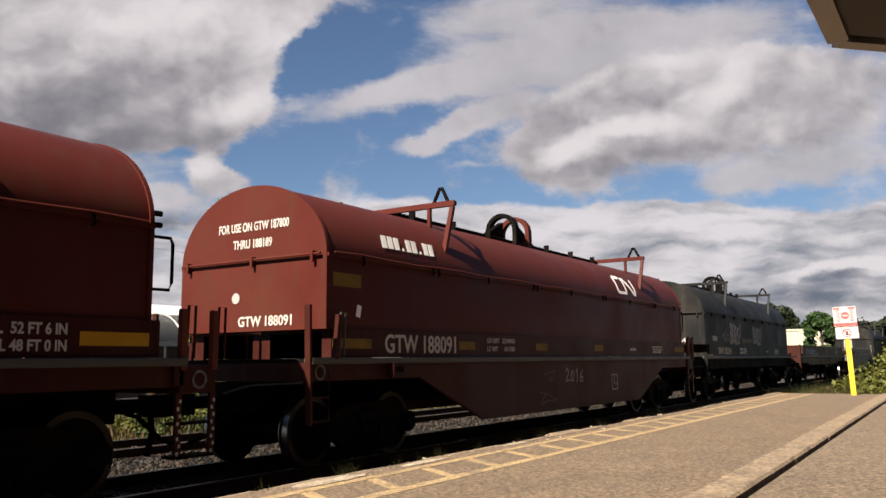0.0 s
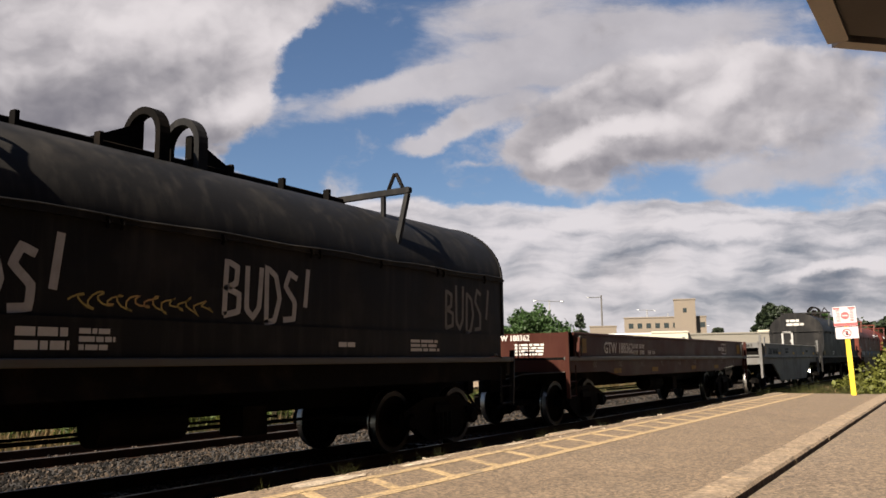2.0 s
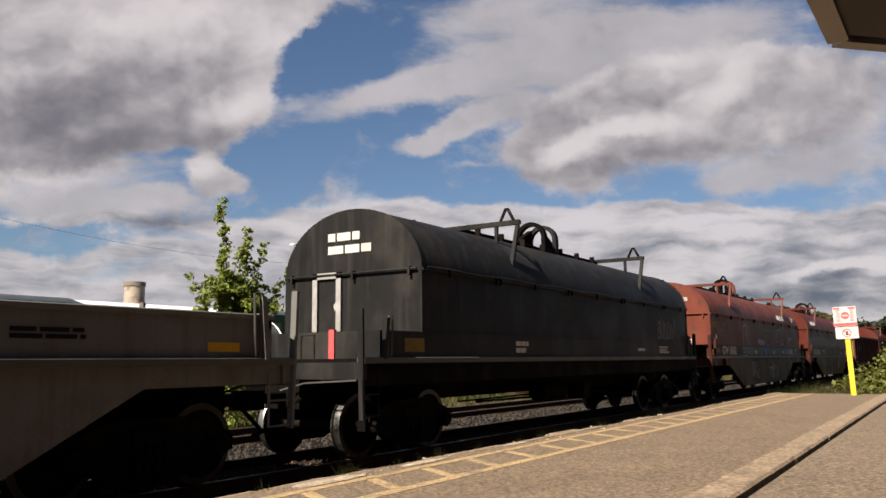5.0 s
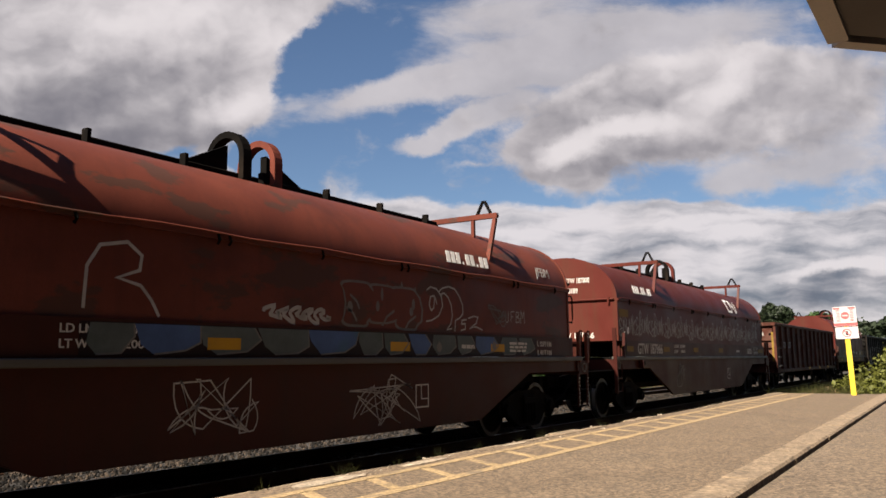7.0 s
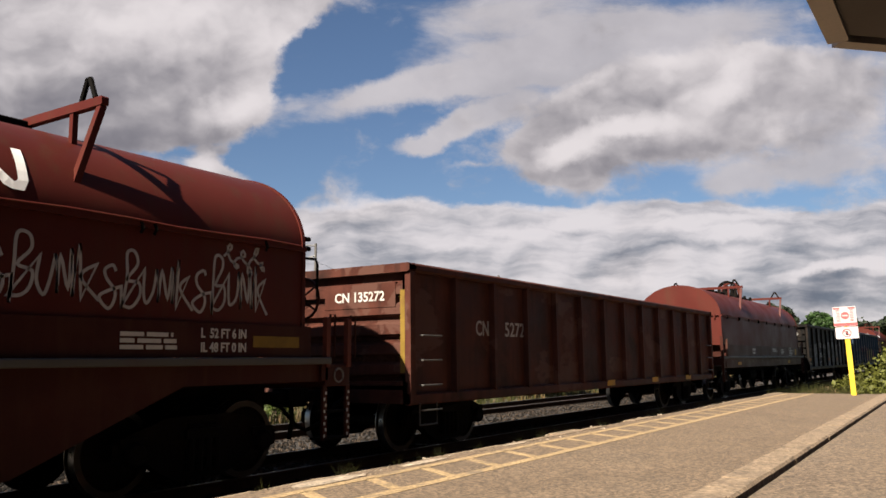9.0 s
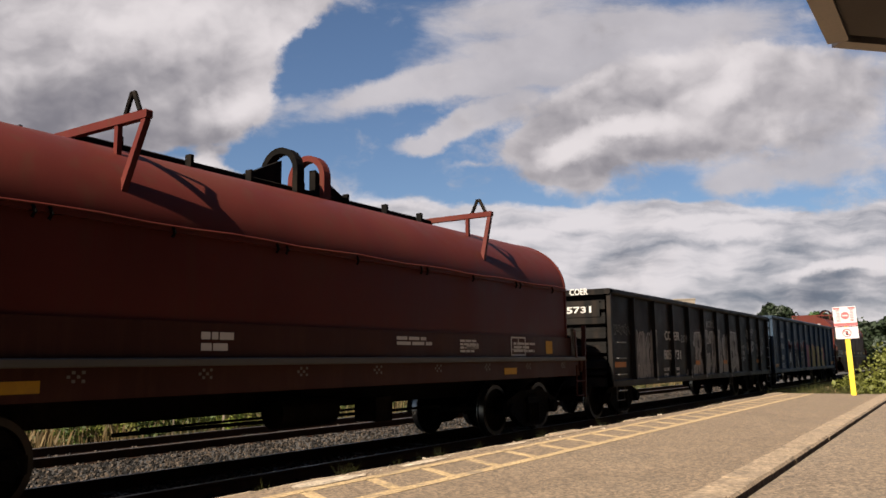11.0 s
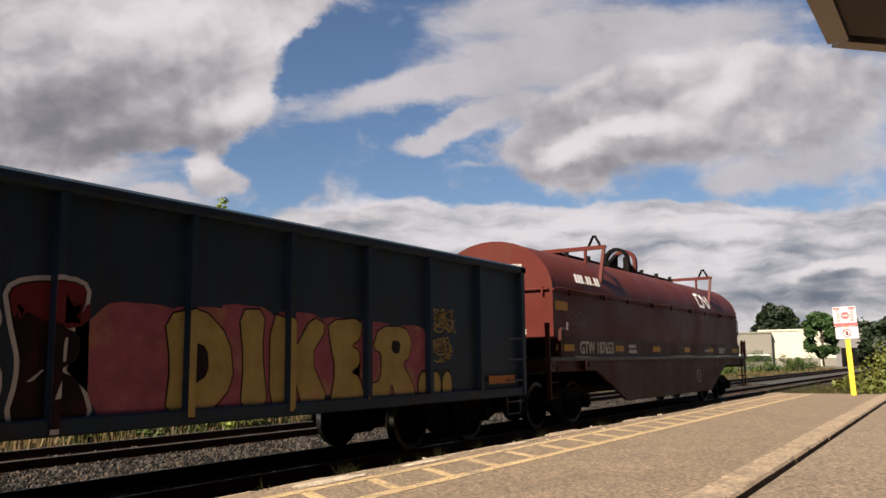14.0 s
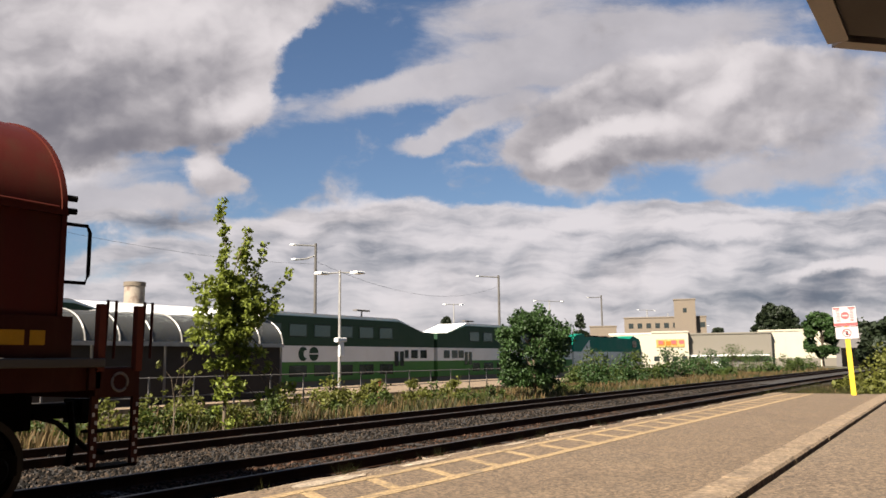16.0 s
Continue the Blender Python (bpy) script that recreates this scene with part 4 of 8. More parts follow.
def end_rails(car, x, k, mat, tall=1.95):
    """Corner posts with hoop grab irons, far posts and hanging steps at one end of a car; k points into the car."""
    for y in (-1.45, 1.45):
        s = Shape()
        lean = 0.05 * k
        s.add([(x - 0.02, y - 0.04, 0.6), (x + 0.02, y - 0.04, 0.6), (x + 0.02, y + 0.04, 0.6), (x - 0.02, y + 0.04, 0.6),
               (x - 0.01 - lean, y - 0.045, tall + 0.12), (x + 0.03 - lean, y - 0.045, tall + 0.12), (x + 0.03 - lean, y + 0.045, tall + 0.12), (x - 0.01 - lean, y + 0.045, tall + 0.12)],
              [(0, 1, 2, 3), (4, 5, 6, 7), (0, 1, 5, 4), (1, 2, 6, 5), (2, 3, 7, 6), (3, 0, 4, 7)])
        part("corner_post", s, mat, car)
        q = 1 if y > 0 else -1
        part("step", Shape().tube([(x, y, 0.64), (x + k * 0.36, y, 0.64), (x + k * 0.36, y, 1.25)], 0.018, 6)
             .tube([(x, y, 0.93), (x + k * 0.36, y, 0.93)], 0.014, 6), mat, car, "hanging step iron")
        xx = x + k * 0.44
        yo = y + q * 0.03
        s = Shape()
        s.add([(xx - 0.035, yo - 0.03, 1.40), (xx + 0.035, yo - 0.03, 1.40), (xx + 0.035, yo + 0.03, 1.40), (xx - 0.035, yo + 0.03, 1.40),
               (xx - 0.035 + k * 0.07, yo - 0.03, tall + 0.02), (xx + 0.035 + k * 0.07, yo - 0.03, tall + 0.02), (xx + 0.035 + k * 0.07, yo + 0.03, tall + 0.02), (xx - 0.035 + k * 0.07, yo + 0.03, tall + 0.02)],
              [(0, 1, 2, 3), (4, 5, 6, 7), (0, 1, 5, 4), (1, 2, 6, 5), (2, 3, 7, 6), (3, 0, 4, 7)])
        part("side_post", s, mat, car)
        grab(car, [(xx + k * 0.08, yo, 1.44), (xx + k * 0.11, yo, tall + 0.05), (xx + k * 0.2, yo, tall + 0.05), (xx + k * 0.17, yo, 1.44)], "sill")
    for y in (-0.55, 0.75):
        grab(car, [(x + k * 0.05, y, 1.38), (x + k * 0.05, y, 1.74), (x + k * 0.05, y + 0.24, 1.74), (x + k * 0.05, y + 0.24, 1.38)], mat, 0.018)
    part("uncoupling_lever", Shape().tube([(x - k * 0.06, -1.4, 1.12), (x - k * 0.08, -0.5, 1.08), (x - k * 0.14, -0.1, 0.98)], 0.014, 5), "sill", car)


def underframe(car, a, b, low=0.72):
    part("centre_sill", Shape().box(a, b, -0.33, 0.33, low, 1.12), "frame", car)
    bogie(car, a + 1.66)
    bogie(car, b - 1.66)
    coupler(car, a, -1)
    coupler(car, b, 1)


def air_gear(car):
    s = Shape()
    s.tube([(-1.0, -0.7, 0.72), (0.1, -0.7, 0.72)], 0.2, 14)
    part("air_reservoir", s, "frame", car)
    part("brake_rigging", Shape().tube([(-3.2, -0.55, 0.62), (3.2, -0.5, 0.6)], 0.025, 6).box(0.9, 1.3, -0.9, -0.5, 0.5, 0.85).tube([(-2.0, 0.6, 0.55), (3.0, 0.6, 0.58)], 0.02, 5), "frame", car)


def side_sill(car, a, b, mat, lip=True):
    for k in (-1, 1):
        y0, y1 = sorted((k * 1.36, k * 1.50))
        part("side_sill", Shape().box(a, b, y0, y1, 1.34, 1.425, 0.012), "sill", car)
    part("deck", Shape().box(a, b, -1.36, 1.36, 1.36, 1.41), "frame", car)


def small_marks(car, x, z, w, h, rows, seed, y=-1.425, mat="letter"):
    return part("small_lettering", bars(rows, w, h, 0.5, seed), mat, car, "small stencilled lettering", at=pose(x, y, z))


def reflector(car, x, z, w=0.45, h=0.13, y=-1.425, mat="yellow"):
    return part("reflector", Shape().box(x, x + w, y - 0.003, y, z, z + h), mat, car)


def wrap_hood(me, x0, z0, lift=0.012):
    """Lay a flat drawing on the curved near skin of the hood, its foot at height z0."""
    a0 = math.asin(max(0.0, (z0 - RIB_Z) / (TOP_Z - RIB_Z)))
    rows, s, a, p = [(0.0, a0)], 0.0, a0, (HALF * math.cos(a0), (TOP_Z - RIB_Z) * math.sin(a0))
    while a < 1.5:
        a += 0.01
        q = (HALF * math.cos(a), (TOP_Z - RIB_Z) * math.sin(a))
        s += math.hypot(q[0] - p[0], q[1] - p[1])
        rows.append((s, a))
        p = q
    for v in me.vertices:
        ang = next((b for t, b in rows if t >= v.co.z), 1.5)
        out = lift - v.co.y
        n = Vector((math.cos(ang) / HALF, math.sin(ang) / (TOP_Z - RIB_Z))).normalized()
        v.co = (x0 + v.co.x, -(HALF * math.cos(ang) + n.x * out), RIB_Z + (TOP_Z - RIB_Z) * math.sin(ang) + n.y * out)


def emblem(car, x0, z0, size, mat="emblem"):
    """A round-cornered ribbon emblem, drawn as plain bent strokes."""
    k = size
    line = [(0.60, 0.74), (0.12, 0.74), (0.02, 0.68), (0.0, 0.58), (0.0, 0.18), (0.03, 0.08), (0.12, 0.04), (0.66, 0.04), (0.76, 0.08), (0.78, 0.18), (0.78, 0.62), (0.82, 0.72), (0.92, 0.72), (1.0, 0.66), (1.44, 0.10), (1.52, 0.04), (1.62, 0.06), (1.66, 0.16), (1.66, 0.74)]
    pts = []
    for p, q in zip(line, line[1:]):
        n = max(1, int(math.dist(p, q) / 0.12))
        pts += [((p[0] + (q[0] - p[0]) * i / n) * 1.16 * k, (p[1] + (q[1] - p[1]) * i / n) * k) for i in range(n)]
    pts.append((line[-1][0] * 1.16 * k, line[-1][1] * k))
    me = stroke(pts, 0.155 * k).mesh("emblem", mat)
    wrap_hood(me, x0, z0)
    return part("emblem", me, None, car, "white ribbon-shaped emblem")


def rear_step(c, b, mat="red_dark"):
    """The open step platform at the tail of a covered coil car."""
    part("end_platform", Shape().box(b - 0.05, b + 0.42, -1.44, 1.44, 1.06, 1.34, 0.015), mat, c, "end platform with a worn edge")
    ring = [(b + 0.2 + 0.085 * math.cos(a), -1.445, 1.2 + 0.085 * math.sin(a)) for a in (2 * math.pi * i / 16 for i in range(17))]
    part("ring_mark", Shape().tube(ring, 0.014, 5), "spray_dim", c)
    for y in (-1.43, 1.43):
        for x in (b - 0.02, b + 0.39):
            part("tail_post", Shape().box(x - 0.035, x + 0.035, y - 0.035, y + 0.035, 1.3, 1.93, 0.01), "red_faded", c, "pale red upright post")
            part("tail_rail", Shape().tube([(x + 0.05, y, 1.42), (x + 0.07, y, 1.97), (x + 0.16, y, 1.97), (x + 0.15, y, 1.42)], 0.015, 6), mat, c)
    for x in (b - 0.04, b + 0.4):
        part("step_hanger", Shape().box(x - 0.035, x + 0.035, -1.43, -1.39, 0.4, 1.08, 0.01), mat, c)
        dots = Shape()
        for i in range(8):
            dots.box(x - 0.025 + 0.026 * (i % 2), x + 0.026 * (i % 2), -1.435, -1.43, 0.44 + i * 0.075, 0.475 + i * 0.075)
        tagged(part("reflective_dots", dots, "letter", c), kind="stuff")
    part("step", Shape().box(b - 0.06, b + 0.42, -1.43, -1.2, 0.4, 0.43), "frame", c)
    part("step", Shape().box(b - 0.06, b + 0.42, -1.43, -1.25, 0.74, 0.765), "frame", c)
    part("hood_handle", Shape().tube([(b - 0.42, -1.33, 2.12), (b - 0.16, -1.36, 2.12), (b - 0.13, -1.36, 2.2), (b - 0.13, -1.36, 2.6), (b - 0.16, -1.36, 2.66), (b - 0.42, -1.33, 2.66)], 0.018, 6), "frame", c)
    for z in (2.78, 2.9):
        part("hood_peg", Shape().tube([(b - 0.4, -1.34, z), (b - 0.28, -1.36, z)], 0.03, 8), "frame", c)
    part("brake_chain", Shape().tube([(b + 0.3, -0.5, 1.0), (b + 0.36, -0.5, 0.6), (b + 0.3, -0.5, 0.35)], 0.035, 6), "frame", c)


def coil_car(at, length, mark, number, style="belly", mat="red", body_mat=None, label="", hood_from=0.37, hood_to=0.40, br=(3.55, 12.64), front_words=(), ridge="frame", web=True, wheel_z=2.2, logo=True, detail=0, weights=(), hoop=None, hand_brake=False, rail_top=1.95):
    """A covered coil car. Its own x runs from its leading end, -length/2, backwards."""
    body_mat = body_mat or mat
    c = thing("coil_car", label, "freight car", group="cars of the goods train")
    a, b = -length / 2, length / 2
    underframe(c, a, b)
    side_sill(c, a, b, body_mat)
    z_low = 1.13
    # body trough under the hood
    for k in (-1, 1):
        y0, y1 = sorted((k * 1.36, k * 1.42))
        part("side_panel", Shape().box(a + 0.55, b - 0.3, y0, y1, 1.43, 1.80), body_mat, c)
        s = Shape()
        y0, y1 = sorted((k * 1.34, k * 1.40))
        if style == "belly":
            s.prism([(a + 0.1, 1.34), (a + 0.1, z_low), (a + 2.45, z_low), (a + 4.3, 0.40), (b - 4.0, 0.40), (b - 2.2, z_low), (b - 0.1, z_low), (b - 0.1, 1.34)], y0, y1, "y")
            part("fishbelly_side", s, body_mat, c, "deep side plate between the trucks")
        else:
            s.prism([(a + 0.1, 1.34), (a + 0.1, 1.04), (b - 0.1, 1.04), (b - 0.1, 1.34)], y0, y1, "y")
            part("lower_side", s, "frame" if mat == "black" else body_mat, c)
    for xe, k in ((a, 1), (b, -1)):
        x0, x1 = sorted((xe, xe + k * 0.12))
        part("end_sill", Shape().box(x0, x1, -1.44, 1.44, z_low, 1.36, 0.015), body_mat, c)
        x0, x1 = sorted((xe + k * 0.5, xe + k * 0.56))
        if style == "belly":
            s = Shape().box(x0, x1, -1.36, 1.36, 1.75, 1.80)
            for y0, y1 in ((-1.36, -1.2), (-0.27, 0.05), (1.05, 1.36)):
                s.box(x0, x1, y0, y1, 1.41, 1.75)
            part("end_bulkhead", s, body_mat, c, "end bulkhead with two openings")
        else:
            part("end_bulkhead", Shape().box(x0, x1, -1.36, 1.36, 1.41, 1.80), body_mat, c)
        if k > 0 or style != "belly":
            end_rails(c, xe, k, body_mat, rail_top)
    if style == "belly":
        rear_step(c, b, body_mat)
        pad = part("jacking_pad", Shape().box(a + 1.63, a + 1.68, -1.52, -1.39, 1.14, 1.34).box(a + 1.68, a + 2.05, -1.45, -1.39, 1.17, 1.34, 0.01), body_mat, c, "jacking pad under the sill")
        # near-black plate on the face, drawn for the shade in the pad's hole
        part("pad_recess", Shape().box(a + 1.76, a + 1.96, -1.454, -1.449, 1.21, 1.30), "frame", pad)
        part("ring_mark", Shape().tube([(a + 0.2 + 0.085 * math.cos(q), -1.445, 1.24 + 0.085 * math.sin(q)) for q in (2 * math.pi * i / 16 for i in range(17))], 0.014, 5), "spray_dim", c)
        part("routing_card", Shape().box(0, 0.09, -0.004, 0, 0, 0.16), "emblem", c, "white paper routing card", at=hood_pose(a + 0.96, 1.97).copy() @ pose(0, 0, 0, 0, 12, 0))
    hood(c, a + hood_from, b - hood_to, mat, brackets=tuple(a + q for q in br), ridge_mat=ridge, hoop_at=hoop if hoop is not None else -0.2 if style == "belly" else 0.04)
    if hand_brake or style != "belly":
        brake_wheel(c, b + 0.17 if style == "belly" else b - hood_to + 0.26, -0.85, wheel_z, 1, body_mat if style == "belly" else "frame")
    if style != "belly":
        air_gear(c)
    # lettering
    if number:
        words("reporting_mark", mark + " " + number, 0.36 if style == "belly" else 0.31, "letter", c, pose(a + 1.55, -1.424, 1.49), "white reporting mark", width=1.85 if style == "belly" else 1.65, bold=0.006)
        words("end_mark", mark + " " + number, 0.19, "letter", c, pose(a + hood_from - 0.018, 0.2, 1.86, 0, 0, -90), "white end lettering", width=1.0, bold=0.004)
    for i, tx in enumerate(front_words):
        w, sz = tx[1], tx[2]
        words("hood_lettering", tx[0], sz, "letter", c, pose(a + hood_from - 0.018, w / 2 - 0.05, (3.18 if style == "belly" else 3.38) - 0.24 * i, 0, 0, -90), "white hood lettering", width=w, bold=0.004)
    if weights:
        for i, (q, n) in enumerate(weights):
            words("weight_lettering", q, 0.115, "letter", c, pose(a + 4.4, -1.424, 1.66 - 0.14 * i), width=0.42 if len(q) > 5 else 0.36, bold=0.002)
            words("weight_lettering", n, 0.115, "letter", c, pose(a + (4.92 if len(n) > 5 else 5.0), -1.424, 1.66 - 0.14 * i), width=0.46 if len(n) > 5 else 0.38, bold=0.002)
    else:
        small_marks(c, a + 4.4, 1.50, 0.55, 0.2, 2, 3 + detail)
    small_marks(c, b - 3.0, 1.51, 0.85, 0.17, 3, 9 + detail)
    small_marks(c, b - 4.6, 1.56, 0.5, 0.06, 1, 12 + detail)
    if style == "belly":
        s = Shape()
        for q in ((0, 0.34, 0, 0.02), (0, 0.34, 0.32, 0.34), (0, 0.02, 0, 0.34), (0.32, 0.34, 0, 0.34), (0.14, 0.34, 0.12, 0.135), (0.14, 0.155, 0.12, 0.34)):
            s.box(q[0], q[1], -0.003, 0, q[2], q[3])
        part("stencil_box", s, "letter", c, at=pose(a + 10.0, -1.402, 0.69))
    if web:
        part("web_lettering", glyph_bars(9, 1.35, 0.19, (3, 6)), "emblem", c, "white lettering shown as bars", at=hood_pose(a + 1.6, 2.97))
    if logo:
        emblem(c, a + 10.72, 2.89, 0.60)
    part("badge", Shape().lathe([(0.02, -0.004), (0.075, -0.004), (0.075, 0.004)], (0, 0, 0), 20), "spray", c, at=pose(a + hood_from - 0.018, 0.25, 2.25, 0, 0, 90))
    CAR_ROWS.append((c, (at[0] + at[1]) / 2))
    return c


def gondola(at, mat, label, mark, number, low=0.76, top=3.0, ribs=11, chord=None):
    length = at[1] - at[0]
    c = thing("gondola", label, "freight car", group="cars of the goods train")
    a, b = -length / 2, length / 2
    underframe(c, a, b)
    for k in (-1, 1):
        y0, y1 = sorted((k * 1.38, k * 1.42))
        part("side_sheet", Shape().box(a, b, y0, y1, low, top), mat, c)
        y0, y1 = sorted((k * 1.36, k * 1.53))
        part("top_chord", Shape().box(a - 0.04, b + 0.04, y0, y1, top, top + 0.13, 0.03), mat, c)
        y0, y1 = sorted((k * 1.42, k * 1.50))
        part("bottom_chord", Shape().box(a, b, y0, y1, low - 0.02, low + 0.14, 0.02), mat, c)
        for i in range(ribs + 1):
            x = a + 0.06 + (length - 0.12) * i / ribs
            w = 0.055 if 0 < i < ribs else 0.05
            s = Shape()
            y0, y1 = k * 1.42, k * 1.515
            s.add([(x - w, y0, low + 0.12), (x + w, y0, low + 0.12), (x + w * 0.8, y1, low + 0.12), (x - w * 0.8, y1, low + 0.12),
                   (x - w, y0, top + 0.01), (x + w, y0, top + 0.01), (x + w * 0.8, y1, top + 0.01), (x - w * 0.8, y1, top + 0.01)],
                  [(0, 1, 2, 3), (4, 5, 6, 7), (0, 1, 5, 4), (1, 2, 6, 5), (2, 3, 7, 6), (3, 0, 4, 7)])
            part("side_stake", s, mat, c)
    part("floor", Shape().box(a, b, -1.38, 1.38, low + 0.2, low + 0.26), mat, c)
    for xe, k in ((a, 1), (b, -1)):
        x0, x1 = sorted((xe + k * 0.10, xe + k * 0.14))
        e = part("end_sheet", Shape().box(x0, x1, -1.38, 1.38, low + 0.2, top), mat, c)
        x0, x1 = sorted((xe - k * 0.03, xe + k * 0.14))
        part("end_chord", Shape().box(x0, x1, -1.53, 1.53, top, top + 0.13, 0.03), mat, e)
        for i in range(5):
            z = low + 0.52 + (top - low - 0.62) * i / 4.4
            s = Shape().prism([(xe + k * 0.11, z - 0.14), (xe + k * 0.01, z - 0.10), (xe + k * 0.01, z + 0.04), (xe + k * 0.11, z + 0.09)], -1.38, 1.38, "y")
            part("end_rib", s, mat, e)
        x0, x1 = sorted((xe, xe + k * 0.12))
        part("end_sill", Shape().box(x0, x1, -1.46, 1.46, low, low + 0.32, 0.02), mat, c)
        for y in (-1.45, 1.45):
            part("end_corner", Shape().box(x0, x1, y - 0.07, y + 0.07, low, top + 0.01), mat, c)
        s = Shape()
        for y in (0.55, 1.25):
            s.tube([(xe - k * 0.05, y, low + 0.3), (xe - k * 0.05, y, top - 0.1)], 0.014, 6)
        for i in range(5):
            s.tube([(xe - k * 0.05, 0.55, low + 0.5 + i * 0.38), (xe - k * 0.05, 1.25, low + 0.5 + i * 0.38)], 0.014, 6)
        part("ladder", s, "frame", c)
        xx = xe + k * 0.25
        for i in range(4):
            z = low - 0.1 + i * 0.36
            part("grab_iron", Shape().tube([(xx, -1.5, z), (xx, -1.56, z), (xx + k * 0.5, -1.56, z), (xx + k * 0.5, -1.5, z)], 0.014, 6), "sill", c)
        part("stirrup_step", Shape().tube([(xx, -1.5, low), (xx, -1.5, 0.45), (xx + k * 0.45, -1.5, 0.45), (xx + k * 0.45, -1.5, low)], 0.016, 6), "sill", c)
    part("number_board", Shape().box(a + 0.0, a + 0.1, -1.25, 0.1 if mark != "COER" else 0.2, top - 0.5, top - 0.14), mat, c)
    words("end_mark", number if mark == "COER" else mark + " " + number, 0.2, "letter", c, pose(a - 0.008, -0.1, top - 0.40, 0, 0, -90), "white end lettering", width=0.95, bold=0.004)
    CAR_ROWS.append((c, (at[0] + at[1]) / 2))
    return c


def low_car(at, mat, label, mark, number, belly=False, ink="letter"):
    """A coil car running without its hood."""
    length = at[1] - at[0]
    c = thing("open_coil_car", label, "freight car", group="cars of the goods train")
    a, b = -length / 2, length / 2
    underframe(c, a, b)
    side_sill(c, a, b, mat)
    for k in (-1, 1):
        y0, y1 = sorted((k * 1.34, k * 1.42))
        part("side_panel", Shape().box(a + 0.3, b - 0.3, y0, y1, 1.42, 1.86), mat, c)
        y0, y1 = sorted((k * 1.30, k * 1.46))
        part("top_rail", Shape().box(a + 0.3, b - 0.3, y0, y1, 1.86, 1.92, 0.012), mat, c)
        y0, y1 = sorted((k * 1.33, k * 1.39))
        s = Shape()
        if belly:
            s.prism([(a + 0.1, 1.34), (a + 0.1, 1.12), (a + 2.4, 1.12), (a + 3.9, 0.40), (b - 3.4, 0.40), (b - 2.0, 1.12), (b - 0.1, 1.12), (b - 0.1, 1.34)], y0, y1, "y")
        else:
            s.prism([(a + 0.1, 1.34), (a + 0.1, 1.1), (a + 2.2, 1.1), (a + 3.0, 0.98), (b - 3.0, 0.98), (b - 2.2, 1.1), (b - 0.1, 1.1), (b - 0.1, 1.34)], y0, y1, "y")
        part("lower_side", s, mat, c)
    part("trough", Shape().prism([(-1.3, 1.6), (-0.5, 1.25), (0.5, 1.25), (1.3, 1.6), (1.3, 1.42), (0.5, 1.18), (-0.5, 1.18), (-1.3, 1.42)], a + 0.4, b - 0.4), "frame", c)
    for xe, k in ((a, 1), (b, -1)):
        x0, x1 = sorted((xe + k * 0.3, xe + k * 0.38))
        if belly:
            e = part("end_bulkhead", Shape().box(x0, x1, -1.42, 1.42, 1.74, 1.94, 0.012), mat, c, "pale end beam")
            part("lower_beam", Shape().box(x0, x1, -1.42, 1.42, 1.40, 1.47, 0.012), mat, e)
            x2, x3 = sorted((xe + k * 0.46, xe + k * 0.5))
            # dark sheet standing in for the shade inside the end openings
            part("inner_bulkhead", Shape().box(x2, x3, -1.34, 1.34, 1.42, 1.84), "frame", e)
            part("brace", Shape().tube([(xe + k * 0.3, 0.9, 1.45), (xe + k * 0.3, 0.55, 1.6), (xe + k * 0.42, 0.3, 1.45)], 0.06, 6), mat, e)
        else:
            e = part("end_bulkhead", Shape().box(x0, x1, -1.42, 1.42, 1.40, 1.92, 0.012), mat, c)
        for y in ((-1.35, 0.05, 1.35) if belly else (1.0,)):
            w = 0.12 if y == 0.05 else 0.05
            x2, x3 = sorted((xe + k * 0.285, xe + k * 0.36))
            part("stiffener", Shape().box(x2, x3, y - w, y + w, 1.41, 1.88), mat, e)
        x0, x1 = sorted((xe, xe + k * 0.12))
        part("end_sill", Shape().box(x0, x1, -1.44, 1.44, 1.12, 1.36, 0.015), mat, c)
        end_rails(c, xe, k, mat, 2.1 if belly else 1.8)
    if not belly:
        air_gear(c)
    words("reporting_mark", mark + " " + number, 0.34, ink, c, pose(a + (1.5 if belly else 1.98), -1.424, 1.50), "reporting mark in large characters", width=1.8, bold=0.006)
    words("end_mark", mark + " " + number, 0.17, ink, c, pose(a + 0.292, -0.15 if belly else 0.45, 1.77, 0, 0, -90), "end lettering", width=0.9, bold=0.004)
    if not belly:
        for i, y in enumerate((0.95, -0.1)):
            part("end_stencil", bars(4, 0.7, 0.24, 0.5, 61 + i), ink, c, at=pose(a + 0.292, y, 1.46, 0, 0, -90))
    if belly:
        small_marks(c, a + 4.9, 1.55, 0.9, 0.2, 2, 31, mat=ink)
    small_marks(c, b - 3.4, 1.6, 0.8, 0.1, 2, 33, mat=ink)
    CAR_ROWS.append((c, (at[0] + at[1]) / 2))
    return c


FW1 = (("FOR USE ON GTW 187800", 1.35, 0.17), ("THRU 188189", 0.75, 0.17))
FW2 = (("FOR USE ON GTW 187400", 1.35, 0.17), ("THRU 187799", 0.75, 0.17))


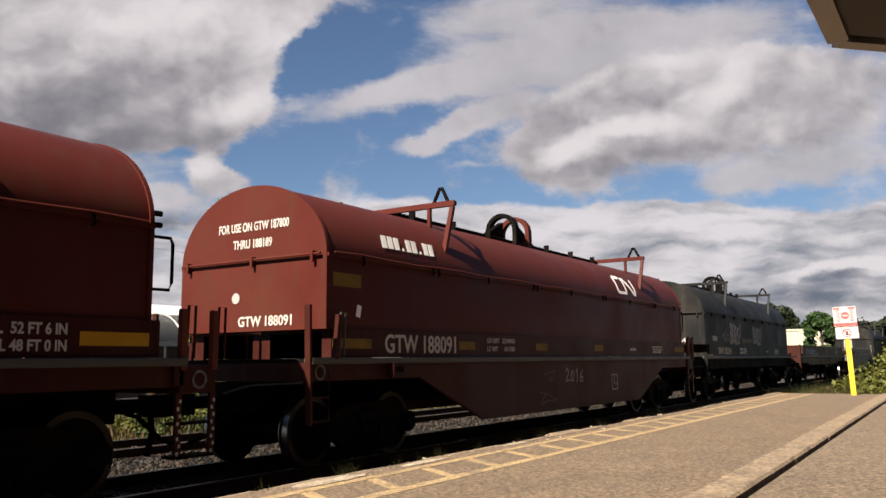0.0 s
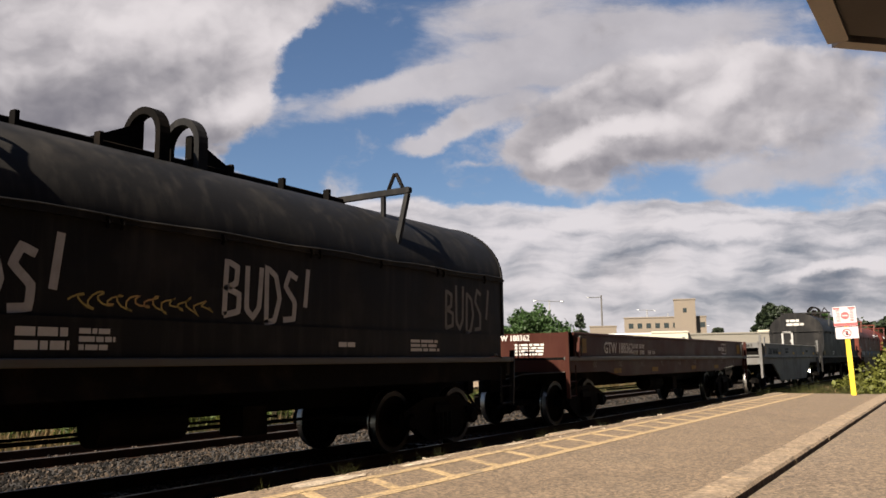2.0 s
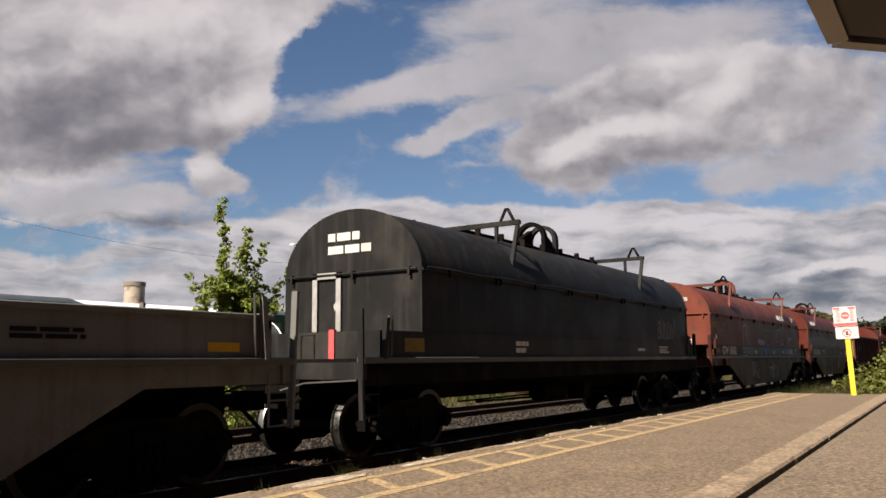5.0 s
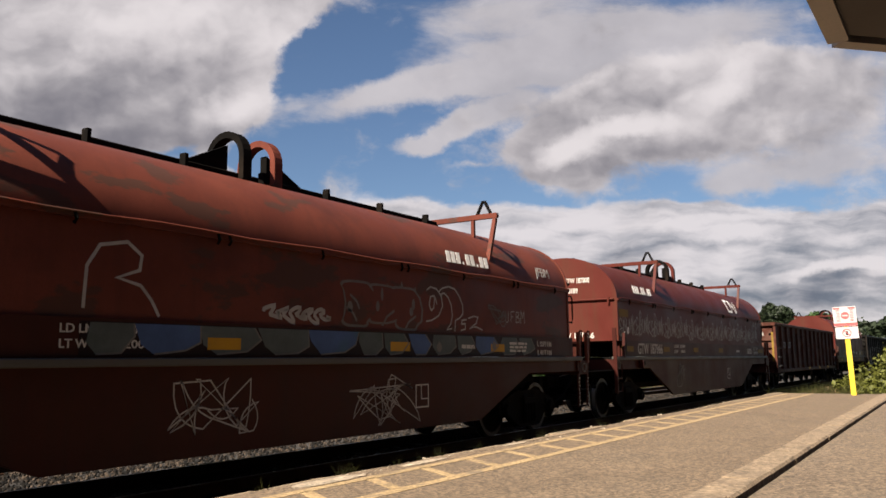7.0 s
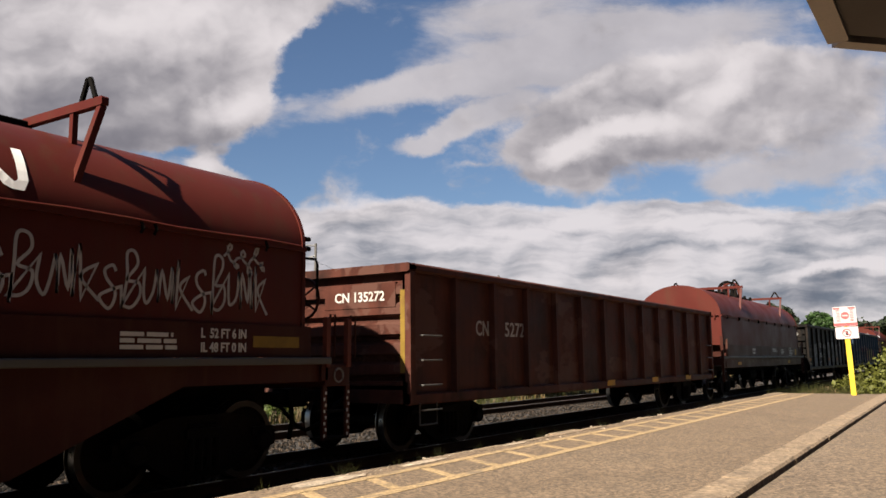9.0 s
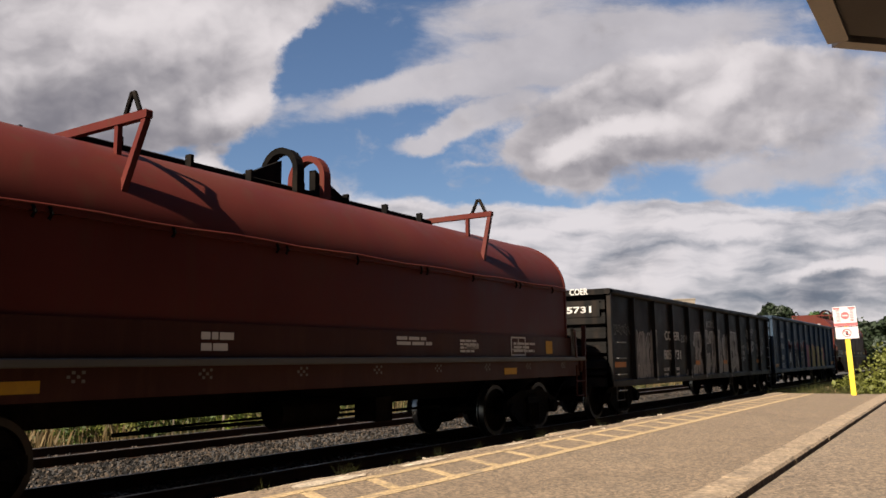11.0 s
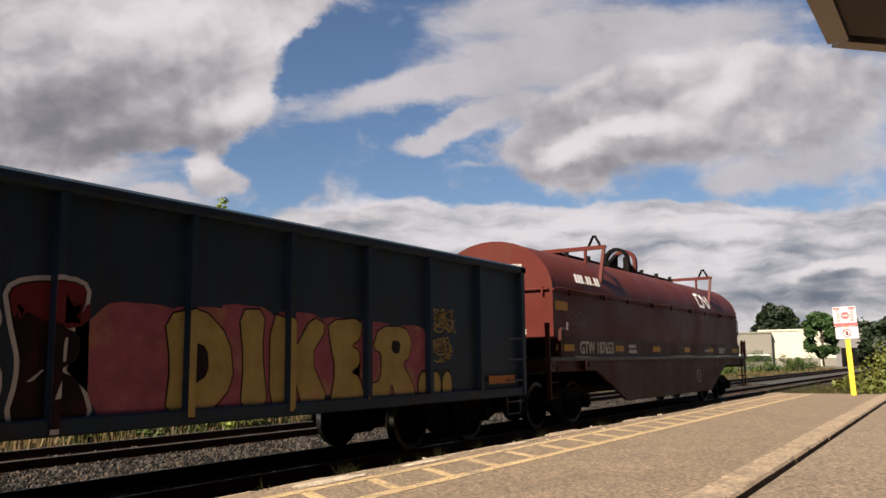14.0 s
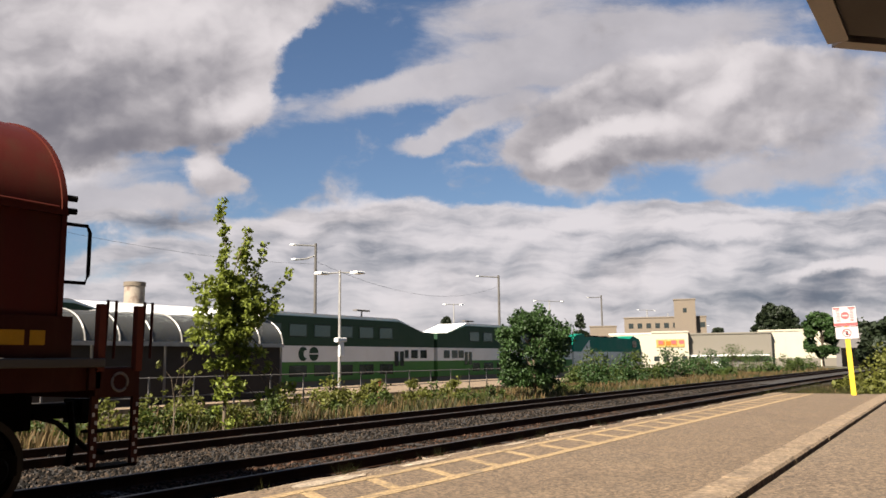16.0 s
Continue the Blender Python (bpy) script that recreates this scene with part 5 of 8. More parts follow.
def build_train():
    red = "oxide-red covered coil car with an arched hood"
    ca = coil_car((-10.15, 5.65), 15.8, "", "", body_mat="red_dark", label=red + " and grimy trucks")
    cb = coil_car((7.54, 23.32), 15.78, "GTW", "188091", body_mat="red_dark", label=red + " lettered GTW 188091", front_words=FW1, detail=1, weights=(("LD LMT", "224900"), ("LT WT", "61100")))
    cs = coil_car((25.1, 38.35), 13.25, "SMW", "382164", "flat", "black", label="black covered coil car with graffiti, lettered SMW 382164", hood_from=0.22, hood_to=0.14, br=(3.5, 10.36), wheel_z=1.85, front_words=(("SMW", 0.5, 0.27), ("382175 - 382199", 1.1, 0.2)), web=False, logo=False, detail=2, rail_top=1.42)
    c1 = low_car((40.75, 55.7), "brown", "red-brown open coil car without hood lettered GTW 188362", "GTW", "188362")
    c2 = low_car((58.3, 71.45), "grey", "light grey open coil car with deep fishbelly sides", "LRS", "166461", True, "letter_black")
    ck = coil_car((72.8, 88.1), 15.3, "", "", "flat", "black", label="black covered coil car with a spoked brake wheel", hood_from=1.5, hood_to=0.38, br=(4.8, 11.6), web=False, logo=False, detail=3)
    cd = coil_car((89.84, 105.7), 15.86, "GTW", "187682", mat="red_faded", body_mat="red_worn_shaded", label="faded patchy red coil car with graffiti, lettered GTW 187682", front_words=FW2, logo=False, web=False, detail=4, weights=(("LD LMT", "224000"), ("LT WT", "62000")))
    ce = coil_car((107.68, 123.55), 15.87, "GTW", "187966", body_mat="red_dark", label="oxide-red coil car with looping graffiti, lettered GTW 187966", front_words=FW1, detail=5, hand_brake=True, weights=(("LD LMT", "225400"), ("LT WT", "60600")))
    g1 = gondola((125.24, 141.28), "gon_rust", "rusty red-brown open gondola with ribbed sides", "CN", "135272", top=2.66, ribs=13)
    cf = coil_car((142.7, 157.1), 14.4, "", "", "flat", "red", "brown", label="red-hooded coil car on a brown flat-sided body", hood_from=0.27, hood_to=0.66, br=(3.7, 10.84), web=False, logo=False, detail=6)
    g2 = gondola((158.56, 175.1), "gon_black", "black open gondola covered in silver graffiti lettered COER 805731", "COER", "805731", top=2.82)
    g3 = gondola((175.97, 192.4), "gon_blue", "faded blue open gondola with bright graffiti lettered COER 801913", "COER", "801913", top=2.92)
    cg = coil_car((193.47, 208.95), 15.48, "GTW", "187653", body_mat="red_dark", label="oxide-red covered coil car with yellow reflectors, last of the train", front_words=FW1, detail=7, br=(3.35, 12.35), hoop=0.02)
    return dict(a=ca, b=cb, s=cs, open1=c1, open2=c2, k=ck, d=cd, e=ce, g1=g1, f=cf, g2=g2, g3=g3, last=cg)


TRAIN = build_train()
LENGTH = dict(a=15.8, b=15.78, s=13.25, open1=14.95, open2=13.15, k=15.3, d=15.86, e=15.87, g1=16.04, f=14.4, g2=16.54, g3=16.43, last=15.48)
SIDE_X = dict((k, -v / 2) for k, v in LENGTH.items())


# ---- paint on the cars: tags, pieces, reflectors and stencils ----
def on_side(key, x, z, y=-1.424):
    return pose(SIDE_X[key] + x, y, z)


def over_stakes(me, key, x_off, ribs=11):
    """Cut a sprayed shape at the stakes and carry those strips out onto their faces."""
    bm = bmesh.new()
    bm.from_mesh(me)
    L = LENGTH[key]
    for i in range(ribs + 1):
        x = 0.06 + (L - 0.12) * i / ribs - x_off
        xs = [v.co.x for v in bm.verts]
        if not xs or x < min(xs) - 0.05 or x > max(xs) + 0.05:
            continue
        for e in (x - 0.044, x + 0.044):
            bmesh.ops.bisect_plane(bm, geom=bm.verts[:] + bm.edges[:] + bm.faces[:], plane_co=(e, 0, 0), plane_no=(1, 0, 0))
        strip = [f for f in bm.faces if abs(f.calc_center_median().x - x) < 0.044]
        if strip:
            out = bmesh.ops.split(bm, geom=strip)
            vs = {v for f in out["geom"] if isinstance(f, bmesh.types.BMFace) for v in f.verts}
            for v in vs:
                v.co.y -= 0.0925
    bm.to_mesh(me)
    bm.free()


def say(key, text, x0, x1, z0, z1, mat="letter", y=-1.424, bold=0.004, name="lettering"):
    ob = words(name, text, (z1 - z0) / 0.72, mat, TRAIN[key], on_side(key, x0, z0, y), width=x1 - x0, bold=bold)
    if key in ("g2", "g3"):
        over_stakes(ob.data, key, x0)
    return ob


def tag(key, x0, x1, z0, z1, loops, seed, mat="spray", y=-1.388, width=0.03):
    return part("spray_tag", scribble(x1 - x0, z1 - z0, loops, seed, width), mat, TRAIN[key], "sprayed looping tag", at=on_side(key, x0, z0, y))


def tangle(key, x0, x1, z0, z1, n, seed, mat="spray_yellow", y=-1.404, width=0.016):
    """A thorny scratched tag: many quick crossing arcs."""
    rnd = random.Random(seed)
    w, h = x1 - x0, z1 - z0
    pts = []
    for i in range(n):
        cx, cz = w * rnd.uniform(0.15, 0.85), h * rnd.uniform(0.25, 0.75)
        a, r = rnd.uniform(0, 6.28), rnd.uniform(0.25, 0.6) * h
        bend = rnd.uniform(-0.9, 0.9)
        for k in range(7):
            t = k / 3 - 1
            px, pz = t * r * 1.15, bend * r * (1 - t * t) * 0.7
            pts.append((min(w, max(0, cx + px * math.cos(a) - pz * math.sin(a))) + 0.001 * k, min(h, max(0, cz + px * math.sin(a) + pz * math.cos(a))) + 0.001 * k))
    s = stroke(pts, width)
    ob = part("spray_tag", s, mat, TRAIN[key], "thorny sprayed tag", at=on_side(key, x0, z0, y))
    if key in ("g2", "g3"):
        over_stakes(ob.data, key, x0)
    return ob


def piece(key, x0, x1, z0, z1, n, seed, fills, line, y=-1.424, ribs=None, holes=True):
    """A row of fat sprayed letter-like forms with an outline."""
    rnd = random.Random(seed)
    w = (x1 - x0) / n
    h = z1 - z0
    for i in range(n):
        cx, cz = x0 + w * (i + 0.5), z0 + h * (0.5 + rnd.uniform(-0.04, 0.04))
        rx, rz = w * 0.54, h * 0.47 * rnd.uniform(0.86, 1.05)
        lean = rnd.uniform(-0.16, 0.16)
        k = 22
        ph = rnd.uniform(0, 6.28)
        pts = []
        for j in range(k):
            a = 2 * math.pi * j / k
            c, q = math.cos(a), math.sin(a)
            r = 1 + 0.16 * math.sin(3 * a + ph) + 0.10 * math.sin(5 * a + ph * 2)
            px = math.copysign(abs(c) ** 0.45, c) * rx * r
            pz = math.copysign(abs(q) ** 0.45, q) * rz * (0.9 + 0.1 * r)
            pts.append((cx + px + lean * pz, cz + pz))
        depth = 0.0006 * (i % 2)
        g = Shape()
        g.add([(cx + (p[0] - cx) * 1.13, -depth, cz + (p[1] - cz) * (1 + 0.13 * w / h)) for p in pts], [tuple(range(k))])
        letter = part("graffiti_letter", g, line, TRAIN[key], "large sprayed graffiti letter", at=on_side(key, 0, 0, y))
        g = Shape()
        g.add([(p[0], -0.0025 - depth, p[1]) for p in pts], [tuple(range(k))])
        part("fill", g, fills[i % len(fills)], letter)
        if holes:
            for _ in range(3):
                hx, hz = cx + rnd.uniform(-0.3, 0.3) * w, cz + rnd.uniform(-0.34, 0.34) * h
                if rnd.random() < 0.5:
                    a, b = w * rnd.uniform(0.05, 0.11), h * rnd.uniform(0.07, 0.16)
                    g = Shape().add([(hx + a * math.cos(t), -0.005, hz + b * math.sin(t)) for t in (2 * math.pi * j / 10 for j in range(10))], [tuple(range(10))])
                else:
                    e = rnd.uniform(-0.5, 0.5) * w
                    g = stroke([(hx, hz - 0.16 * h), (hx + e * 0.3, hz), (hx + e, hz + 0.15 * h)], 0.035)
                    g.v = [(p[0], -0.005, p[2]) for p in g.v]
                part("cut", g, line, letter)
    if ribs:
        L, nr = LENGTH[key], ribs
        for i in range(nr + 1):
            x = 0.06 + (L - 0.12) * i / nr
            if x0 + 0.1 < x < x1 - 0.1:
                part("painted_stake", Shape().box(x - 0.042, x + 0.042, -0.096, -0.092, z0 + 0.12 * h, z1 - 0.1 * h), fills[i % len(fills)], TRAIN[key], at=on_side(key, 0, 0, y))


def rounded(poly, times=1):
    """Cut the corners of an outline."""
    for _ in range(times):
        out = []
        for (ax, ay), (bx, by) in zip(poly, poly[1:] + poly[:1]):
            out += [(ax * 0.78 + bx * 0.22, ay * 0.78 + by * 0.22), (ax * 0.22 + bx * 0.78, ay * 0.22 + by * 0.78)]
        poly = out
    return poly


def grown(poly, d):
    """An outline pushed outwards by d."""
    area = sum(a[0] * b[1] - b[0] * a[1] for a, b in zip(poly, poly[1:] + poly[:1]))
    k, out, n = (1 if area > 0 else -1), [], len(poly)
    for i, p in enumerate(poly):
        a, b = Vector(poly[i - 1]), Vector(poly[(i + 1) % n])
        v = b - a
        v = v.normalized() if v.length > 1e-6 else Vector((1, 0))
        out.append((p[0] + v.y * d * k, p[1] - v.x * d * k))
    return out


# block letter outlines in a unit cell, and the gap inside each
FORMS = {
    "R": ([(0.22, 0.98), (0.82, 1.0), (1.0, 0.82), (0.92, 0.58), (0.74, 0.52), (0.98, 0.30), (1.12, 0.0), (0.62, 0.02), (0.50, 0.30), (0.42, 0.02), (0.0, 0.0), (0.04, 0.26), (0.26, 0.30), (0.28, 0.66), (0.08, 0.70)], [(0.50, 0.82), (0.72, 0.80), (0.68, 0.63), (0.50, 0.66)]),
    "C": ([(0.30, 1.0), (0.75, 0.98), (0.97, 0.82), (0.90, 0.68), (0.55, 0.70), (0.45, 0.60), (0.52, 0.48), (0.98, 0.50), (1.0, 0.28), (0.80, 0.08), (0.40, 0.0), (0.06, 0.20), (0.20, 0.36), (0.02, 0.60), (0.08, 0.86)], None),
    "A": ([(0.0, 0.98), (0.60, 1.0), (0.70, 0.90), (0.95, 0.88), (1.0, 0.62), (0.80, 0.62), (1.05, 0.42), (0.92, 0.32), (1.08, 0.0), (0.80, 0.10), (0.62, 0.30), (0.52, 0.12), (0.16, 0.0), (0.28, 0.20), (0.10, 0.26), (0.35, 0.55), (0.30, 0.74), (0.02, 0.72)], [(0.50, 0.76), (0.62, 0.70), (0.58, 0.46), (0.46, 0.44)]),
    "N": ([(0.08, 1.0), (0.62, 1.02), (0.56, 0.85), (0.82, 0.70), (0.72, 0.45), (0.98, 0.35), (0.66, 0.02), (0.30, 0.0), (0.36, 0.45), (0.06, 0.48), (0.22, 0.75)], None),
    "U": ([(0.0, 0.86), (0.35, 0.98), (0.5, 0.9), (0.44, 0.42), (0.55, 0.34), (0.62, 0.42), (0.62, 0.86), (0.75, 0.96), (1.0, 0.90), (0.94, 0.60), (1.05, 0.36), (0.95, 0.0), (0.05, 0.12), (0.14, 0.45), (0.0, 0.5)], None),
    "S": ([(0.0, 0.95), (0.2, 1.0), (0.92, 0.98), (1.0, 0.80), (0.92, 0.60), (1.1, 0.36), (1.05, 0.08), (0.80, 0.0), (0.74, 0.20), (0.40, 0.15), (0.2, 0.0), (0.04, 0.10), (0.20, 0.36), (0.42, 0.40), (0.36, 0.54), (0.08, 0.62)], [(0.52, 0.80), (0.72, 0.78), (0.64, 0.62), (0.70, 0.44), (0.56, 0.40), (0.60, 0.60)]),
    "O": ([(0.5, 1.02), (0.82, 0.92), (1.0, 0.62), (0.96, 0.25), (0.78, 0.02), (0.2, 0.0), (0.02, 0.28), (0.0, 0.64), (0.18, 0.92)], [(0.66, 0.62), (0.80, 0.56), (0.82, 0.34), (0.66, 0.24), (0.52, 0.34), (0.52, 0.54)]),
    "V": ([(0.0, 0.98), (0.45, 1.0), (0.40, 0.52), (0.50, 0.36), (0.62, 0.52), (0.70, 0.98), (1.06, 1.02), (1.02, 0.4), (1.08, 0.02), (0.1, 0.0), (-0.02, 0.3)], None),
    "M": ([(0.0, 0.02), (0.02, 0.90), (0.35, 0.92), (0.65, 1.06), (0.95, 0.5), (1.06, 0.0), (0.66, 0.02), (0.5, 0.45), (0.40, 0.02)], None),
    "E": ([(0.0, 0.95), (0.92, 1.0), (0.88, 0.76), (0.60, 0.68), (0.86, 0.62), (0.85, 0.45), (0.60, 0.38), (0.86, 0.32), (1.04, 0.0), (0.06, 0.0), (0.22, 0.4), (0.08, 0.7)], None),
    "K": ([(0.0, 1.0), (0.40, 0.95), (0.42, 0.62), (0.75, 1.0), (1.05, 0.9), (0.70, 0.55), (1.1, 0.05), (0.60, 0.0), (0.42, 0.35), (0.40, 0.0), (0.0, 0.0)], None),
    "D": ([(0.0, 0.95), (0.5, 1.05), (0.92, 0.76), (1.0, 0.3), (0.6, 0.0), (0.04, 0.02), (0.1, 0.5)], [(0.38, 0.72), (0.60, 0.66), (0.62, 0.40), (0.40, 0.30)]),
    "I": ([(0.0, 1.0), (0.9, 1.02), (0.8, 0.6), (1.05, 0.0), (0.1, 0.0), (0.2, 0.5)], None),
    "H": ([(0.06, 0.0), (0.0, 0.42), (0.14, 0.5), (0.16, 0.92), (0.36, 1.04), (0.52, 0.92), (0.50, 0.56), (0.62, 0.56), (0.66, 0.92), (0.84, 1.02), (1.0, 0.88), (0.94, 0.0), (0.62, 0.0), (0.58, 0.34), (0.46, 0.34), (0.42, 0.0)], None),
}


def block_letters(key, text, cells, z0, z1, fill, rim, line, y, seed, edge=0.028, border=0.055, gap=None, cap=None, curve=1, cuts=0):
    """Sprayed block letters: a dark surround, a bright rim, a worn fill, the gap inside, and a coloured top."""
    rnd = random.Random(seed)
    for n, (ch, (x0, x1)) in enumerate(zip(text, cells)):
        outline, inside = FORMS[ch]
        w, h = x1 - x0, (z1 - z0) * rnd.uniform(0.95, 1.04)
        zb = z0 + rnd.uniform(0.0, 0.05)

        def sheet(poly, lift):
            s = Shape()
            return s.add([(p[0], -lift, p[1]) for p in poly], [tuple(range(len(poly)))])

        body = rounded([(p[0] * w, p[1] * h) for p in outline], curve)
        base = part("graffiti_letter", sheet(grown(body, border), 0.0006 * (n % 2)), line, TRAIN[key], "large sprayed graffiti letter", at=on_side(key, x0, zb, y))
        done = [base]
        done.append(part("rim", sheet(body, 0.0024 + 0.0006 * (n % 2)), rim, base))
        done.append(part("fill", sheet(grown(body, -edge), 0.0048), fill, base))
        if inside:
            done.append(part("gap", sheet(rounded([(p[0] * w, p[1] * h) for p in inside], 1), 0.0072), gap or line, base))
        if cap:
            top = [(q[0], q[1]) for q in grown(body, -edge * 1.4)]
            hi = max(q[1] for q in top)
            cut = hi - 0.2 * h
            over = [(q[0], max(q[1], cut + rnd.uniform(-0.12, 0.08) * h)) for q in top]
            done.append(part("colour_top", sheet(over, 0.006), cap, base))
        for _ in range(cuts):
            cx, cz = rnd.uniform(0.15, 0.7) * w, rnd.uniform(0.15, 0.8) * h
            a, q = rnd.uniform(0.6, 2.2), rnd.uniform(0.12, 0.26) * h
            tip = (cx + q * math.cos(a), cz + q * math.sin(a))
            done.append(part("cut", sheet([(cx - 0.02, cz), (cx + 0.04, cz + 0.01), (tip[0] + 0.015, tip[1]), (tip[0] - 0.01, tip[1])], 0.0072), line, base))
        for ob in done:
            over_stakes(ob.data, key, x0)


def script_tag(key, x0, x1, z0, z1, n, mat, y, width, seed):
    """A tag written over and over along the side, in quick looping strokes."""
    rnd = random.Random(seed)
    forms = (((0.13, 0.62), (0.08, 0.74), (0.01, 0.62), (0.03, 0.46), (0.12, 0.3), (0.12, 0.1), (0.05, 0.0), (-0.02, 0.14), (0.06, 0.3), (0.2, 0.36)),
             ((0.2, -0.05), (0.23, 0.5), (0.24, 0.98), (0.32, 1.0), (0.34, 0.78), (0.25, 0.5), (0.36, 0.44), (0.37, 0.2), (0.29, 0.04), (0.19, 0.06)),
             ((0.42, 0.72), (0.41, 0.3), (0.46, 0.12), (0.53, 0.3), (0.55, 0.74)),
             ((0.58, 0.1), (0.61, 0.72), (0.67, 0.2), (0.71, 0.82), (0.73, 0.1)),
             ((0.79, 0.92), (0.79, 0.05)), ((0.93, 0.66), (0.8, 0.42), (0.96, 0.02)))
    step = (x1 - x0) / n
    for i in range(n):
        line = []
        k, dz = rnd.uniform(0.9, 1.08), rnd.uniform(-0.03, 0.03)
        for f in forms:
            pts = [((i + u + rnd.uniform(-0.015, 0.015)) * step, (v * k + dz + rnd.uniform(-0.03, 0.03)) * (z1 - z0)) for u, v in f]
            fine = []
            for j in range(len(pts) - 1):
                p0, p1, p2, p3 = (pts[max(0, min(len(pts) - 1, q))] for q in (j - 1, j, j + 1, j + 2))
                for t in (0.0, 0.25, 0.5, 0.75):
                    fine.append(tuple(0.5 * (2 * b + (c - a) * t + (2 * a - 5 * b + 4 * c - d) * t * t + (3 * b - a - 3 * c + d) * t ** 3) for a, b, c, d in zip(p0, p1, p2, p3)))
            fine.append(pts[-1])
            line += fine
        part("spray_tag", stroke(line, width), mat, TRAIN[key], "sprayed looping tag", at=on_side(key, x0, z0, y))


PEN = {
    "R": [(0, 0), (0.08, 1), (0.6, 0.95), (0.65, 0.65), (0.1, 0.5), (0.75, 0.0)], "C": [(0.75, 0.85), (0.35, 0.98), (0.05, 0.6), (0.1, 0.15), (0.75, 0.1)],
    "A": [(0, 0), (0.35, 1), (0.5, 0.95), (0.72, 0.02), (0.6, 0.42), (0.12, 0.4)], "N": [(0.05, 0), (0.1, 0.95), (0.6, 0.1), (0.7, 1.0)],
    "E": [(0.75, 1.0), (0.1, 0.95), (0.12, 0.5), (0.6, 0.55), (0.12, 0.5), (0.05, 0.02), (0.9, 0.0)], "2": [(0.0, 0.75), (0.3, 1.0), (0.6, 0.75), (0.05, 0.05), (0.8, 0.12)],
    "0": [(0.4, 0.95), (0.08, 0.6), (0.2, 0.1), (0.55, 0.1), (0.68, 0.6), (0.38, 0.95)], "1": [(0.2, 0.7), (0.45, 1.0), (0.38, 0.0)], "4": [(0.3, 1.0), (0.05, 0.45), (0.8, 0.5), (0.55, 0.9), (0.5, 0.0)],
    "6": [(0.6, 1.0), (0.15, 0.55), (0.15, 0.1), (0.6, 0.08), (0.6, 0.45), (0.15, 0.4)], "B": [(0.05, 0), (0.1, 1), (0.6, 0.9), (0.55, 0.6), (0.12, 0.5), (0.7, 0.4), (0.68, 0.08), (0.02, 0.0)],
    "U": [(0.05, 1), (0.08, 0.15), (0.4, 0.0), (0.68, 0.2), (0.72, 1.0)], "D": [(0.1, 0.0), (0.08, 1.0), (0.55, 0.85), (0.75, 0.45), (0.5, 0.05), (0.0, 0.0)],
    "S": [(0.7, 0.9), (0.3, 1.0), (0.08, 0.72), (0.6, 0.42), (0.55, 0.08), (0.0, 0.05)], "!": [(0.4, 1.1), (0.22, 0.3)],
    "H": [(0.08, 1), (0.05, 0), (0.07, 0.5), (0.65, 0.52), (0.7, 1.0), (0.66, 0)], "I": [(0.3, 1), (0.28, 0)], "P": [(0.05, 0), (0.1, 1), (0.6, 0.85), (0.55, 0.5), (0.1, 0.42)],
    "O": [(0.4, 0.95), (0.08, 0.6), (0.2, 0.1), (0.55, 0.1), (0.68, 0.6), (0.38, 0.95)], "F": [(0.7, 1), (0.1, 0.96), (0.12, 0.5), (0.5, 0.52), (0.12, 0.5), (0.08, 0)], "K": [(0.1, 1), (0.08, 0), (0.1, 0.45), (0.65, 1.0), (0.15, 0.5), (0.75, 0)],
    "J": [(0.6, 1), (0.55, 0.15), (0.25, 0.0), (0.02, 0.25)], "M": [(0.0, 0), (0.1, 1), (0.38, 0.4), (0.65, 1), (0.75, 0)], "T": [(0.0, 0.97), (0.8, 1.0), (0.4, 0.98), (0.36, 0)],
    "W": [(0.0, 1), (0.15, 0), (0.38, 0.6), (0.6, 0), (0.78, 1)], "G": [(0.7, 0.85), (0.3, 0.98), (0.05, 0.5), (0.3, 0.02), (0.7, 0.2), (0.7, 0.48), (0.42, 0.48)], "Y": [(0.0, 1), (0.35, 0.5), (0.75, 1), (0.2, -0.2)],
}


def rounded_line(pts):
    """A line with its inner corners cut."""
    out = [pts[0]]
    for a, b, c in zip(pts, pts[1:], pts[2:]):
        out += [(b[0] * 0.75 + a[0] * 0.25, b[1] * 0.75 + a[1] * 0.25), (b[0] * 0.95 + (a[0] + c[0]) * 0.025, b[1] * 0.95 + (a[1] + c[1]) * 0.025), (b[0] * 0.75 + c[0] * 0.25, b[1] * 0.75 + c[1] * 0.25)]
    return out + [pts[-1]]


def pen_words(key, text, x0, x1, z0, z1, mat, y, width, seed):
    """Words written by hand with a spray can, one stroke for each letter."""
    rnd = random.Random(seed)
    q = (x1 - x0) / len(text)
    for i, ch in enumerate(text):
        if ch not in PEN:
            continue
        h, dz, lean = (z1 - z0) * rnd.uniform(0.86, 1.1), rnd.uniform(-0.06, 0.06) * (z1 - z0), rnd.uniform(-0.05, 0.12)
        pts = [(u * q * 1.05 + lean * v * q, v * h + dz) for u, v in PEN[ch]]
        fine = rounded_line(pts)
        ob = part("spray_tag", stroke(fine, width), mat, TRAIN[key], "hand-sprayed character", at=on_side(key, x0 + i * q, z0, y))
        if key in ("g2", "g3"):
            over_stakes(ob.data, key, x0 + i * q)


